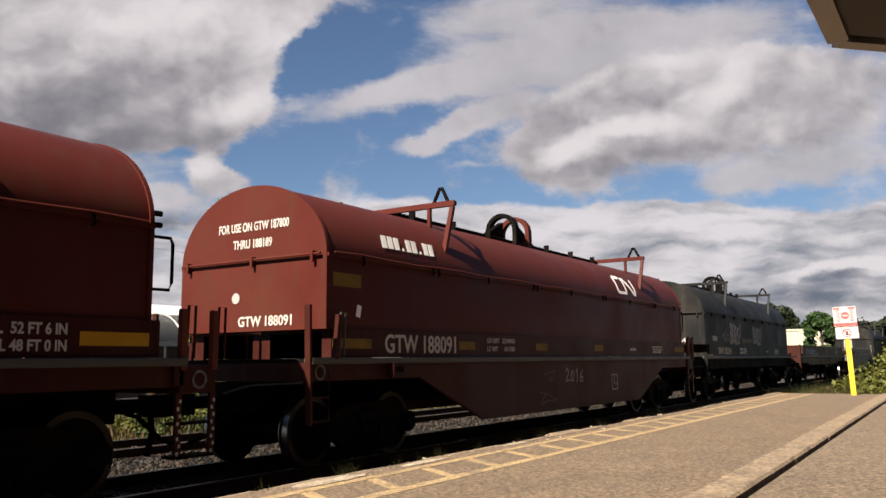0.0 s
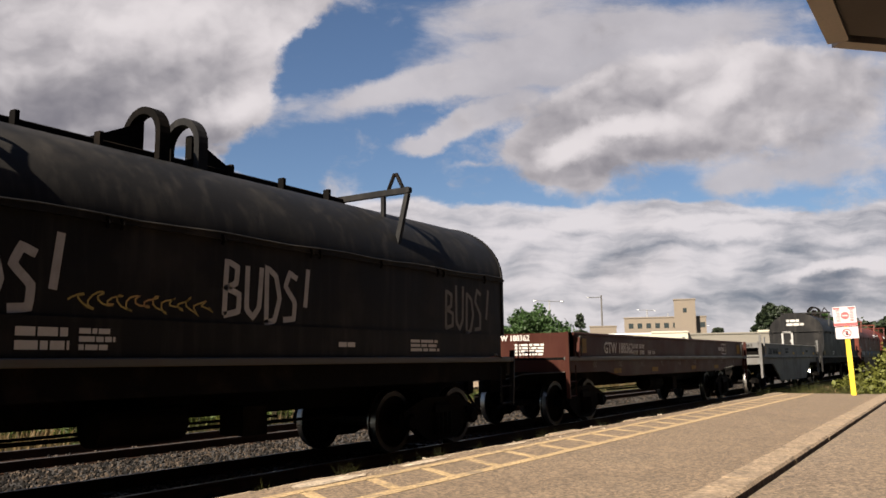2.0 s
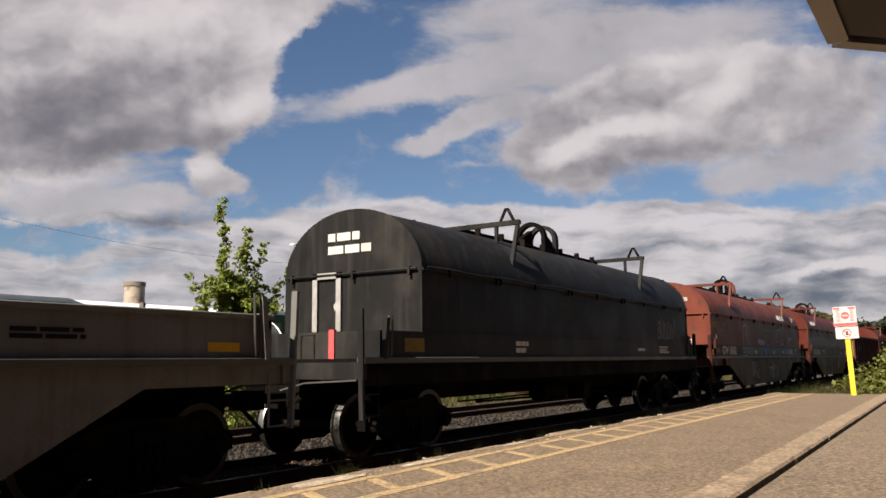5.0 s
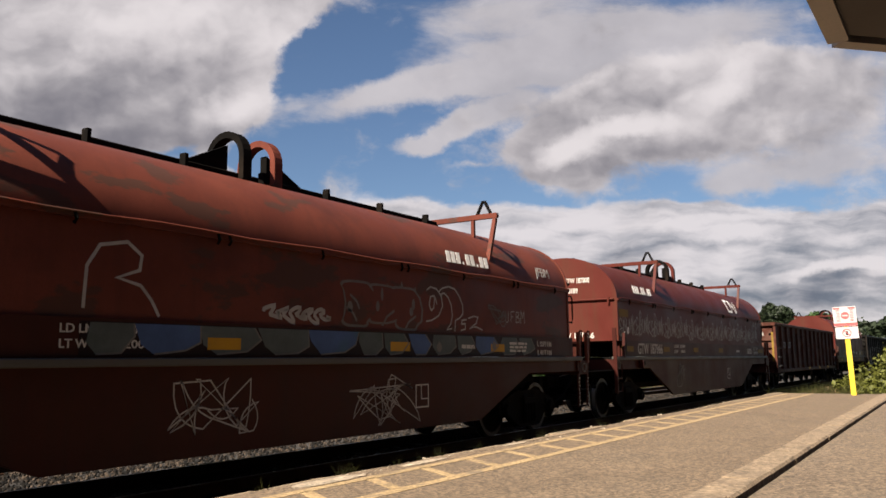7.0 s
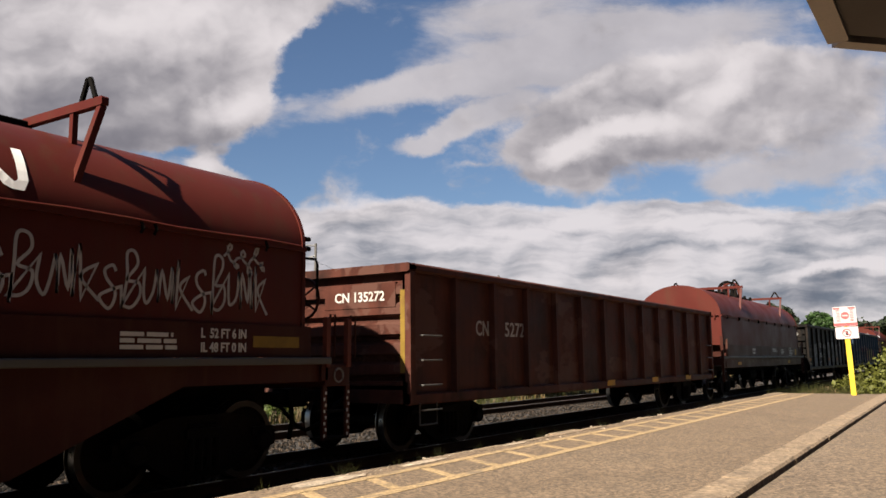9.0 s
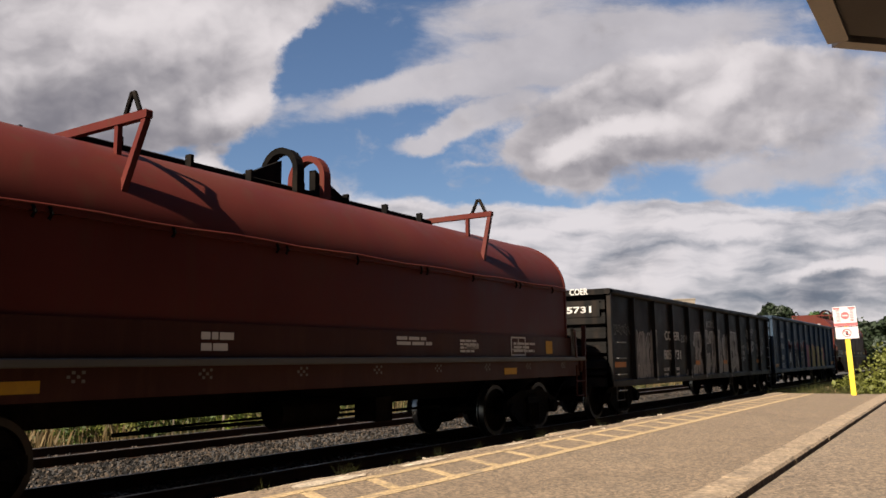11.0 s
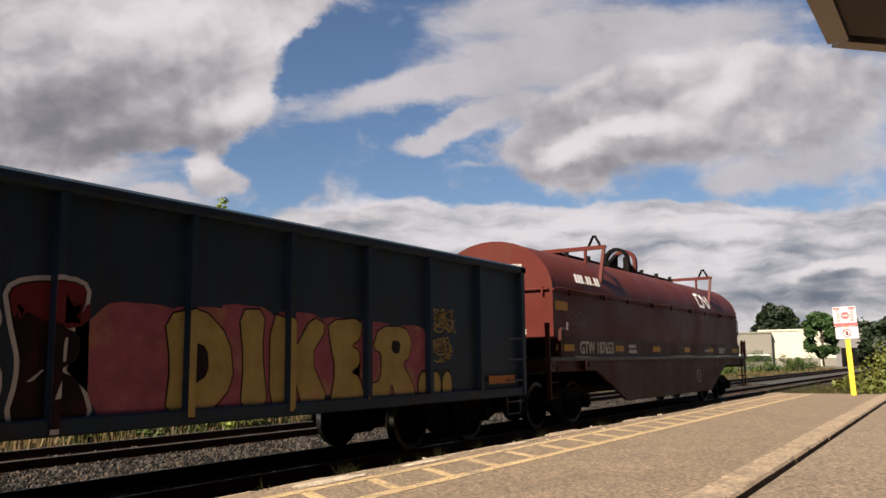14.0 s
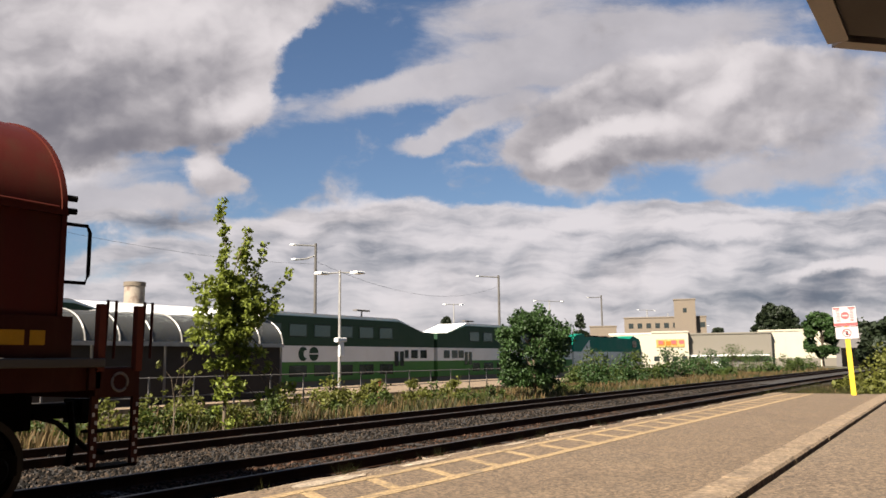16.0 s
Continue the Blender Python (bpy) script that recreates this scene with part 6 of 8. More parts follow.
def angular_band(key, x0, x1, z0, z1, y, seed):
    """A low band of angular sprayed shapes with pale edges and black gaps."""
    rnd = random.Random(seed)
    part("graffiti_ground", Shape().add([(x0, 0, z0), (x1, 0, z0), (x1, 0, z1), (x0, 0, z1)], [(0, 1, 2, 3)]), "spray_dark", TRAIN[key], at=on_side(key, 0, 0, y))
    x, i = x0 + 0.05, 0
    while x < x1 - 0.5:
        w = rnd.uniform(0.45, 0.85)
        a, b = rnd.uniform(-0.14, 0.14), rnd.uniform(-0.12, 0.12)
        h = z1 - z0
        pts = [(x + a, z1 - 0.01), (x + w + b, z1 - 0.01), (x + w + 0.05, z0 + h * rnd.uniform(0.3, 0.6)), (x + w * 0.8, z0 + h * rnd.uniform(0.02, 0.2)), (x + w * 0.25, z0 + 0.01), (x + 0.02, z0 + h * rnd.uniform(0.3, 0.6))]
        f = part("graffiti_shape", Shape().add([(p[0], -0.002, p[1]) for p in pts], [tuple(range(6))]), ("spray_slate", "spray_blue", "spray_slate")[i % 3], TRAIN[key], "angular sprayed shape", at=on_side(key, 0, 0, y))
        st = stroke(pts[1:5], 0.02)
        st.v = [(p[0], -0.004, p[2]) for p in st.v]
        part("edge_line", st, "spray_dim", f)
        x += w + rnd.uniform(0.05, 0.12)
        i += 1


def paint_cars():
    R = reflector
    T = TRAIN

    def ref(key, x, z, w=0.5, h=0.13, y=-1.425, mat="yellow"):
        R(T[key], SIDE_X[key] + x, z, w, h, y, mat)
    # reflectors and yellow panels
    for key in ("b", "d", "e", "last"):
        ref(key, 0.5, 2.35, 0.58, 0.18, -HALF - 0.002, "yellow_dim" if key != "last" else "yellow")
    for x, w in ((0.40, 0.86), (3.54, 0.5), (6.13, 0.55), (8.8, 0.5), (11.3, 0.5), (14.18, 0.55), (14.78, 0.14)):
        ref("last", x, 1.54, w)
    for key in ("b", "e"):
        for x, w in ((0.45, 0.8), (3.5, 0.5), (6.2, 0.5), (9.0, 0.5), (14.6, 0.75)):
            ref(key, x, 1.54, w, 0.13, -1.425, "yellow_dim")
    for x, w in ((9.0, 0.5), (14.62, 0.75)):
        ref("a", x, 1.54, w, 0.13, -1.425, "yellow" if x > 10 else "yellow_dim")
    for x in (6.1, 9.36, 12.2):
        ref("d", x, 1.51, 0.47)
    ref("d", 0.45, 1.54, 0.8, 0.13, -1.425, "yellow_dim")
    for x in (2.6, 5.2, 8.6, 11.07):
        ref("open1", x, 1.05, 0.45, 0.11, -1.395, "yellow_dim")
    ref("open1", 0.5, 1.5, 0.5, 0.3, -1.425, "yellow_dim")
    ref("open1", 13.9, 1.5, 0.4, 0.3, -1.425, "yellow_dim")
    for x in (3.4, 6.5, 9.0, 11.9):
        ref("open2", x, 1.49, 0.45, 0.1)
    ref("open2", 0.5, 1.5, 0.5, 0.32)
    for x, w in ((0.2, 0.85), (6.72, 0.45), (9.83, 0.45), (14.56, 0.87)):
        ref("g2", x, 1.18, w, 0.12, -1.436, "orange")
    ref("g3", 0.15, 0.98, 0.7, 0.12, -1.502, "orange")
    ref("g3", 15.1, 0.98, 0.9, 0.13, -1.502, "orange")
    ref("g1", 7.44, 0.79, 0.45, 0.12, -1.503)
    ref("g1", 10.4, 0.79, 0.45, 0.12, -1.503)
    ref("g1", 13.2, 0.79, 0.45, 0.12, -1.503)
    part("corner_stripe", Shape().box(-0.004, 0.0, -1.42, -1.34, 1.2, 2.4), "yellow_dim", T["g1"], "faded yellow corner stripe", at=pose(SIDE_X["g1"] - 0.001, 0, 0))
    ref("f", 11.08, 1.12, 0.45, 0.11, -1.405)
    ref("f", 12.7, 1.48, 0.28, 0.24)
    ref("f", 2.2, 1.12, 0.45, 0.11, -1.405)
    ref("k", 1.0, 1.5, 0.5, 0.2, -1.425, "yellow_dim")
    # stencils that can be read
    for key in ("a", "e"):
        x = 13.85
        say(key, "L  52 FT 6 IN", x, x + 0.64, 1.64, 1.74)
        say(key, "IL 48 FT 0 IN", x, x + 0.64, 1.49, 1.59)
    say("g2", "CO", 4.0, 4.55, 1.86, 2.10)
    say("g2", "ER", 4.75, 5.27, 1.86, 2.10)
    say("g2", "805", 3.88, 4.50, 1.35, 1.60)
    say("g2", "731", 4.75, 5.34, 1.35, 1.60)
    say("g2", "LD LMT", 3.85, 4.3, 1.05, 1.13)
    say("g2", "220000", 4.75, 5.15, 1.05, 1.13)
    say("g2", "LT WT", 3.85, 4.2, 0.9, 0.98)
    say("g2", "66000", 4.8, 5.15, 0.9, 0.98)
    say("g3", "COER", 1.74, 2.57, 2.18, 2.42)
    say("g3", "801913", 1.57, 2.57, 1.73, 1.95)
    say("g3", "NSF", 1.96, 2.52, 1.27, 1.47, bold=0.0)
    say("g3", "KPG.", 1.96, 2.62, 0.92, 1.12, bold=0.0)
    say("g1", "CN13", 1.99, 2.7, 1.78, 2.03, "spray")
    say("g1", "5272", 2.98, 3.7, 1.78, 2.03, "spray")
    words("end_mark", "COER", 0.2, "letter", T["g2"], pose(SIDE_X["g2"] - 0.045, -0.55, 2.83, 0, 0, -90), width=0.45, bold=0.004)
    part("end_lettering", bars(2, 0.9, 0.34, 0.6, 91), "letter", T["k"], at=pose(SIDE_X["k"] + 1.48, 0.45, 3.1, 0, 0, -90))
    part("end_ladder", Shape().box(-0.03, 0.0, -0.3, -0.2, 0, 0.95).box(-0.03, 0.0, 0.2, 0.3, 0, 0.95).box(-0.03, 0.0, -0.3, 0.3, 0.85, 0.95), "plate", T["k"], "pale ladder frame on the hood end", at=pose(SIDE_X["k"] + 1.47, 0.45, 1.85))
    part("flag_post", Shape().box(-0.03, 0.03, -0.05, 0.05, 0, 0.42), "sign_red", T["k"], "red marker board", at=pose(SIDE_X["k"] + 0.5, -0.5, 1.41))
    for q, x0, x1, z in (("LD LMT", 3.8, 4.16, 1.62), ("228100", 4.22, 4.6, 1.62), ("LT WT", 3.8, 4.12, 1.47), ("57900", 4.27, 4.58, 1.47), ("NEW", 4.86, 5.08, 1.47), ("9-94", 5.17, 5.38, 1.47)):
        say("open1", q, x0, x1, z, z + 0.1)
    pen_words("k", "BUDDO!", 12.35, 13.95, 1.9, 2.35, "spray_dim", -HALF - 0.004, 0.045, 101)
    # tags and pieces
    pen_words("s", "BUDS!", 3.35, 5.0, 1.84, 2.5, "spray", -HALF - 0.004, 0.085, 95)
    pen_words("s", "BUDS!", 6.74, 8.3, 1.86, 2.5, "spray", -HALF - 0.004, 0.07, 96)
    pen_words("s", "BUDS!", 11.25, 12.75, 1.85, 2.5, "spray_dim", -HALF - 0.004, 0.06, 97)
    tag("s", 2.38, 3.24, 1.86, 2.26, 3, 5, "spray_dim", -HALF - 0.004, 0.05)
    tag("s", 4.95, 6.6, 1.87, 2.07, 8, 6, "spray_yellow", -HALF - 0.004, 0.018)
    part("label_plate", Shape().box(0, 0.55, -0.003, 0, 0, 0.15), "spray", T["s"], at=on_side("s", 1.1, 1.91, -HALF - 0.003))
    small_marks(T["s"], SIDE_X["s"] + 5.0, 1.5, 0.4, 0.2, 3, 71)
    for i, q in enumerate((0.35, 1.15)):
        part("end_stencil", bars(4, 0.55 if i else 0.75, 0.26, 0.5, 72 + i), "orange" if i else "letter", T["s"], at=pose(SIDE_X["s"] + 0.2, q, 1.52, 0, 0, -90))
    # looping line along one car
    script_tag("e", 0.5, 14.9, 1.92, 2.50, 13, "spray", -HALF - 0.004, 0.032, 7)
    tag("e", 14.2, 14.8, 2.35, 2.7, 3, 8, "spray", -HALF - 0.004, 0.03)
    tangle("e", 4.6, 5.4, 0.6, 1.2, 8, 9, "spray_dim", -1.404, 0.025)
    pen_words("b", "2016", 7.55, 8.45, 0.92, 1.2, "spray", -1.404, 0.03, 98)
    tangle("b", 6.4, 7.2, 0.92, 1.15, 3, 10, "spray_dim", -1.404, 0.016)
    tangle("b", 6.3, 7.5, 0.52, 0.8, 4, 11, "spray_dim", -1.404, 0.016)
    # faded car: outlined bubbles, a blue band, scratchy tags below the sill
    part("spray_tag", stroke([(0, 0.05), (0.02, 0.45), (0.15, 0.66), (0.45, 0.72), (0.62, 0.6), (0.6, 0.45), (0.35, 0.36), (0.62, 0.3), (0.75, 0.16), (0.85, 0.0)], 0.035), "spray", T["d"], at=on_side("d", 4.65, 1.84, -HALF - 0.004))
    piece("d", 8.4, 10.1, 1.84, 2.45, 3, 12, ("red_faded",), "spray_dim", -HALF - 0.004)
    tag("d", 7.0, 8.1, 1.85, 2.05, 5, 13, "spray", -HALF - 0.004, 0.05)
    angular_band("d", 4.6, 13.9, 1.45, 1.77, -1.4245, 14)
    tangle("d", 5.6, 7.0, 0.6, 1.2, 11, 15, "spray", -1.404, 0.018)
    tangle("d", 8.5, 10.1, 0.5, 1.18, 14, 16, "spray", -1.404, 0.018)
    arcs = (((10.67, 2.43), (10.76, 2.49), (10.95, 2.53), (11.13, 2.5), (11.29, 2.37), (11.37, 2.24), (11.37, 2.12), (11.28, 2.05), (11.14, 2.0), (11.12, 1.83)),
            ((10.7, 2.38), (10.81, 2.42), (10.93, 2.36), (11.02, 2.24), (11.05, 2.07), (11.0, 1.94), (10.89, 1.85), (11.03, 1.87)),
            ((10.31, 1.96), (10.46, 1.98), (10.66, 2.06), (10.77, 2.21), (10.73, 2.37), (10.59, 2.47), (10.43, 2.49), (10.33, 2.43)),
            ((10.54, 2.36), (10.43, 2.34), (10.4, 2.21), (10.45, 2.13), (10.52, 2.17), (10.55, 2.35), (10.61, 2.23)),
            ((11.48, 2.03), (11.34, 2.01), (11.33, 1.95), (11.44, 1.96), (11.44, 1.87), (11.3, 1.85)),
            ((11.53, 2.05), (11.7, 2.09), (11.84, 2.08), (11.79, 1.98), (11.57, 1.88), (11.78, 1.92), (11.99, 1.87)))
    for q in arcs:
        part("spray_tag", stroke(q, 0.026), "spray", T["d"], "thin sprayed outline", at=on_side("d", 0, 0, -HALF - 0.008))
    pen_words("d", "JFBM", 12.8, 13.57, 2.03, 2.24, "spray", -HALF - 0.004, 0.02, 99)
    words("spray_tag", "JFBM", 0.27, "spray", T["d"], hood_pose(SIDE_X["d"] + 14.12, 2.95), "", 0.58)
    say("d", "L  52 FT 0 IN", 13.95, 14.55, 1.62, 1.71)
    say("d", "IL 48 FT 0 IN", 13.95, 14.55, 1.46, 1.55)
    for x, z in ((10.6, 1.6), (12.3, 1.64)):
        drop = Shape().add([(x + 0.07 * math.cos(a), 0, z - 0.03 + (0.10 if k == 4 else 0.07) * math.sin(a)) for k, a in enumerate(math.pi * i / 8 for i in range(16))], [tuple(range(16))])
        part("spray_drop", drop, "spray_dim", T["d"], at=on_side("d", 0, 0, -1.432))
    # tall scrawl and its curled tail on the black gondola's end
    say("g2", "RIAL", 14.62, 15.3, 1.93, 2.42, "spray_dim", -1.426, 0.01, "spray_tag")
    part("spray_tag", stroke(((15.14, 1.94), (15.27, 1.97), (15.39, 1.81), (15.48, 1.65), (15.61, 1.51), (15.73, 1.53), (15.77, 1.68), (15.77, 1.92)), 0.025), "spray", T["g2"], at=on_side("g2", 0, 0, -1.426))
    part("spray_arrow", Shape().add([(15.68, 0, 1.93), (15.9, 0, 1.96), (15.78, 0, 2.22)], [(0, 1, 2)]), "spray_dim", T["g2"], at=on_side("g2", 0, 0, -1.426))
    for i, q in enumerate(("HIP HOP", "HAS BEEN", "FORSAKEN")):
        pen_words("g2", q, 12.15, 12.85, 1.66 - 0.2 * i, 1.80 - 0.2 * i, "spray", -1.427, 0.016, 93 + i)
    tangle("g2", 14.65, 15.3, 1.4, 1.86, 14, 61, "spray", -1.427, 0.018)
    for i in range(5):
        x = 8.55 + i * 0.34
        h = 0.62 * (1 - 0.1 * abs(i - 3))
        part("spray_tag", stroke([(x, 1.86), (x + 0.03, 1.86 + h * 0.6), (x + 0.12, 1.86 + h), (x + 0.2, 1.86 + h * 0.5), (x + 0.18, 1.9)], 0.05), "spray_dim", T["d"], at=on_side("d", 0, 0, -HALF - 0.006))
    tangle("d", 12.2, 12.9, 1.95, 2.3, 9, 17, "spray_dim", -HALF - 0.004, 0.02)
    tangle("d", 0.9, 2.6, 2.0, 2.5, 9, 18, "spray_dim", -HALF - 0.004, 0.016)
    part("web_lettering", glyph_bars(9, 1.35, 0.19, (3, 6)), "emblem", T["d"], at=hood_pose(SIDE_X["d"] + 10.95, 2.93))
    # silver letters on the black gondola, dark and yellow ones on the blue
    block_letters("g2", "HKD", ((1.66, 2.25), (2.2, 2.82), (2.78, 3.36)), 0.82, 1.98, "spray_grey", "spray_dark", "spray", -1.4245, 17, 0.022, 0.03, "spray_dark", None, 2)
    block_letters("g2", "RCANUS", ((6.5, 7.48), (7.6, 8.32), (8.3, 9.14), (9.22, 9.82), (9.84, 10.62), (10.76, 11.8)), 0.76, 2.16, "spray_grey", "spray", "spray_dark", -1.4245, 18, 0.026, 0.085, None, None, 0, 5)
    pen_words("g2", "RCANE", 8.08, 9.0, 2.3, 2.52, "spray", -1.426, 0.022, 91)
    pen_words("g2", "2014", 5.42, 6.0, 1.8, 2.02, "spray", -1.426, 0.022, 92)
    tag("g2", 0.3, 1.4, 1.9, 2.2, 6, 20, "spray_dim", -1.426, 0.018)
    for i, (x, z) in enumerate(((13.65, 2.1), (13.65, 1.6), (13.1, 2.0), (13.1, 1.5))):
        tangle("g2", x, x + 0.65, z, z + 0.38, 10, 21 + i, "spray", -1.426, 0.02)
    tangle("g2", 5.6, 6.4, 0.80, 1.05, 10, 29, "spray", -1.426, 0.02)
    block_letters("g3", "OVMCE", ((3.16, 4.2), (4.24, 5.14), (5.18, 6.16), (6.22, 7.0), (7.02, 7.86)), 0.76, 2.06, "spray_black", "spray_black", "letter", -1.4285, 33, 0.01, 0.045, "letter", "spray_maroon", 2, 3)
    block_letters("g3", "DIKER", ((8.66, 9.6), (9.66, 10.1), (10.15, 11.1), (11.15, 11.9), (12.0, 13.0)), 0.78, 1.88, "spray_yellow", "spray_yellow", "spray_dark", -1.4285, 34, 0.01, 0.02)
    piece("g3", 7.9, 13.4, 0.85, 1.95, 7, 35, ("spray_pink",), "spray_pink", -1.4225, None, False)
    tangle("g3", 13.3, 14.3, 1.8, 2.15, 12, 36, "spray_yellow", -1.426, 0.02)
    tangle("g3", 13.4, 14.2, 1.35, 1.72, 12, 37, "spray_yellow", -1.426, 0.02)
    for i, x in enumerate((13.3, 13.62, 13.94)):
        ring = [(x + 0.17 * math.cos(q), 1.0 + 0.24 * math.sin(q)) for q in (2 * math.pi * n / 16 for n in range(16))]
        blob = part("graffiti_letter", Shape().add([(p[0], -0.0006 * (i % 2), p[1]) for p in ring], [tuple(range(16))]), "spray_dark", T["g3"], "rounded sprayed form", at=on_side("g3", 0, 0, -1.4265))
        part("fill", Shape().add([(x + (p[0] - x) * 0.8, -0.003, 1.0 + (p[1] - 1.0) * 0.85) for p in ring], [tuple(range(16))]), "spray_yellow", blob)
    tag("last", 1.05, 2.0, 2.02, 2.38, 5, 38, "spray_dim", -HALF - 0.004, 0.02)
    part("spray_tag", scribble(0.9, 0.5, 5, 39, 0.02), "spray_dark", T["last"], at=pose(SIDE_X["last"] + 0.35, 0.5, 2.1, 0, 0, -90))
    # stencil frames
    for key, x, z, y in (("f", 11.3, 1.44, -1.425), ("open1", 11.9, 1.48, -1.426)):
        s = Shape()
        for q in ((0, 0.56, 0, 0.03), (0, 0.56, 0.31, 0.34), (0, 0.03, 0, 0.34), (0.53, 0.56, 0, 0.34), (0.27, 0.29, 0.1, 0.34), (0, 0.56, 0.1, 0.12)):
            s.box(q[0], q[1], -0.003, 0, q[2], q[3])
        part("stencil_box", s, "letter", T[key], at=on_side(key, x, z, y))
    for i in range(9):
        x = 1.4 + 1.5 * i
        for key in ("open1", "f"):
            s = Shape()
            for a in range(4):
                for b in range(3):
                    if (a + b) % 2:
                        s.box(a * 0.05, a * 0.05 + 0.035, -0.002, 0, b * 0.04, b * 0.04 + 0.03)
            part("tie_down", s, "spray_dim", T[key], at=on_side(key, x, 1.2, -1.404 if key == "f" else -1.393))
    small_marks(T["f"], SIDE_X["f"] + 9.6, 1.5, 0.6, 0.2, 4, 81)
    small_marks(T["f"], SIDE_X["f"] + 7.9, 1.6, 1.0, 0.12, 2, 82)


paint_cars()


# ---- plants ----
def leaves(s, centre, radius, count, size, rnd, squash=(1, 1, 1), shell=0.0):
    """Small folded leaves scattered in an uneven clump."""
    for _ in range(count):
        d = Vector((rnd.gauss(0, 1), rnd.gauss(0, 1), rnd.gauss(0, 1)))
        d.normalize()
        r = radius * (shell + (1 - shell) * rnd.random() ** 0.5) * rnd.uniform(0.75, 1.1)
        p = Vector(centre) + Vector((d.x * r * squash[0], d.y * r * squash[1], d.z * r * squash[2]))
        n = Vector((rnd.gauss(0, 1), rnd.gauss(0, 1), rnd.gauss(0.6, 1))).normalized()
        a = n.orthogonal().normalized()
        a = Matrix.Rotation(rnd.uniform(0, 6.28), 3, n) @ a
        b = n.cross(a)
        q = size * rnd.uniform(0.6, 1.3)
        s.add([p - a * q * 0.5, p + b * q * 0.38 + n * q * 0.1, p + a * q * 0.6, p - b * q * 0.38 + n * q * 0.1], [(0, 1, 2, 3)])


def raw_mesh(s, name, mat):
    me = bpy.data.meshes.new(name)
    me.from_pydata(s.v, [], s.f)
    me.materials.append(M[mat])
    return me


def tree(x, y, z, trunk_h, limbs, clumps, mat, leaf, label, seed, name="tree", per=90, r0=0.07):
    """limbs: end points from the trunk; clumps: centre offset, radius."""
    t = thing(name, label, "tree", pose(x, y, z))
    rnd = random.Random(seed)
    s = Shape().tube([(0, 0, -0.2), (0.03, 0.02, trunk_h * 0.5), (0, 0, trunk_h)], r0, 8, r0 * 0.6)
    for e in limbs:
        st = Vector((0, 0, trunk_h * rnd.uniform(0.35, 0.95)))
        en = Vector(e)
        mid = st.lerp(en, 0.5) + Vector((rnd.uniform(-0.1, 0.1), rnd.uniform(-0.1, 0.1), 0.1))
        s.tube([st, mid, en], r0 * 0.45, 6, r0 * 0.12)
    part("trunk", s, "bark", t)
    lv = Shape()
    for cx, cy, cz, r in clumps:
        leaves(lv, (cx, cy, cz), r, int(per * max(0.4, r / 0.35) ** 2), leaf, rnd, (1, 1, 0.85))
    part("crown", raw_mesh(lv, "crown", mat), None, t)
    return t


def young_maple():
    rnd = random.Random(21)
    limbs, clumps = [], []
    # leaders: reach along the line, height of the tip, where the leaves begin
    for dx, h, foot in ((-0.42, 5.6, 2.3), (0.80, 5.1, 4.3), (0.55, 4.55, 2.4), (1.30, 4.75, 3.0), (1.87, 4.1, 2.7), (-1.2, 3.7, 3.0), (-0.75, 3.2, 2.2), (0.1, 4.3, 2.2), (1.1, 3.6, 2.3)):
        dy = rnd.uniform(-0.35, 0.35)
        limbs.append((dx, dy, h - 0.1))
        n = max(3, int((h - foot) / 0.15))
        for i in range(n):
            q = i / (n - 1)
            k = max(0.0, (foot + (h - foot) * q - 1.6) / (h - 1.6))
            clumps.append((dx * k + rnd.uniform(-0.08, 0.08), dy * k + rnd.uniform(-0.08, 0.08), foot + (h - foot) * q, 0.13 + 0.12 * (1 - q)))
    # tiers of leaves in the body of the crown, with gaps between
    for z, w in ((3.75, 0.55), (3.45, 0.75), (3.15, 0.95), (2.8, 1.0), (2.45, 0.85), (2.1, 0.65), (1.75, 0.5)):
        for _ in range(11):
            dx = rnd.uniform(-1, 1) * w * 1.08
            clumps.append((dx + 0.12, rnd.uniform(-0.6, 0.6) * w, z + rnd.uniform(-0.06, 0.06) - 0.12 * abs(dx), rnd.uniform(0.16, 0.28)))
    # low shoots
    for _ in range(16):
        z = rnd.uniform(0.25, 1.5)
        clumps.append((rnd.uniform(-0.25, 0.6), rnd.uniform(-0.4, 0.4), z, rnd.uniform(0.12, 0.22)))
    for dx, z in ((1.3, 1.0), (1.7, 1.08), (2.05, 1.05), (0.9, 0.85), (1.2, 1.6), (0.9, 2.0)):
        limbs.append((dx, -0.2, z))
        clumps.append((dx, -0.2, z, 0.2))
    tree(13.75, 15.2, -0.35, 3.6, limbs, clumps, "leaf", 0.115, "young maple with light green leaves and upright leaders", 22, per=115, r0=0.045)
    # a thin sapling beside it
    limbs = [(-0.35, 0.1, 1.7), (0.45, 0.0, 1.85), (0.1, -0.2, 1.9), (0.75, 0.1, 1.5)]
    clumps = [(e[0] * q + rnd.uniform(-0.06, 0.06), e[1] * q, 0.5 + (e[2] - 0.5) * q, 0.10) for e in limbs for q in (0.5, 0.75, 1.0)]
    tree(12.35, 15.3, -0.35, 1.2, limbs, clumps, "leaf_weed", 0.085, "thin sapling with sparse leaves beside the track", 24, per=70, r0=0.02)


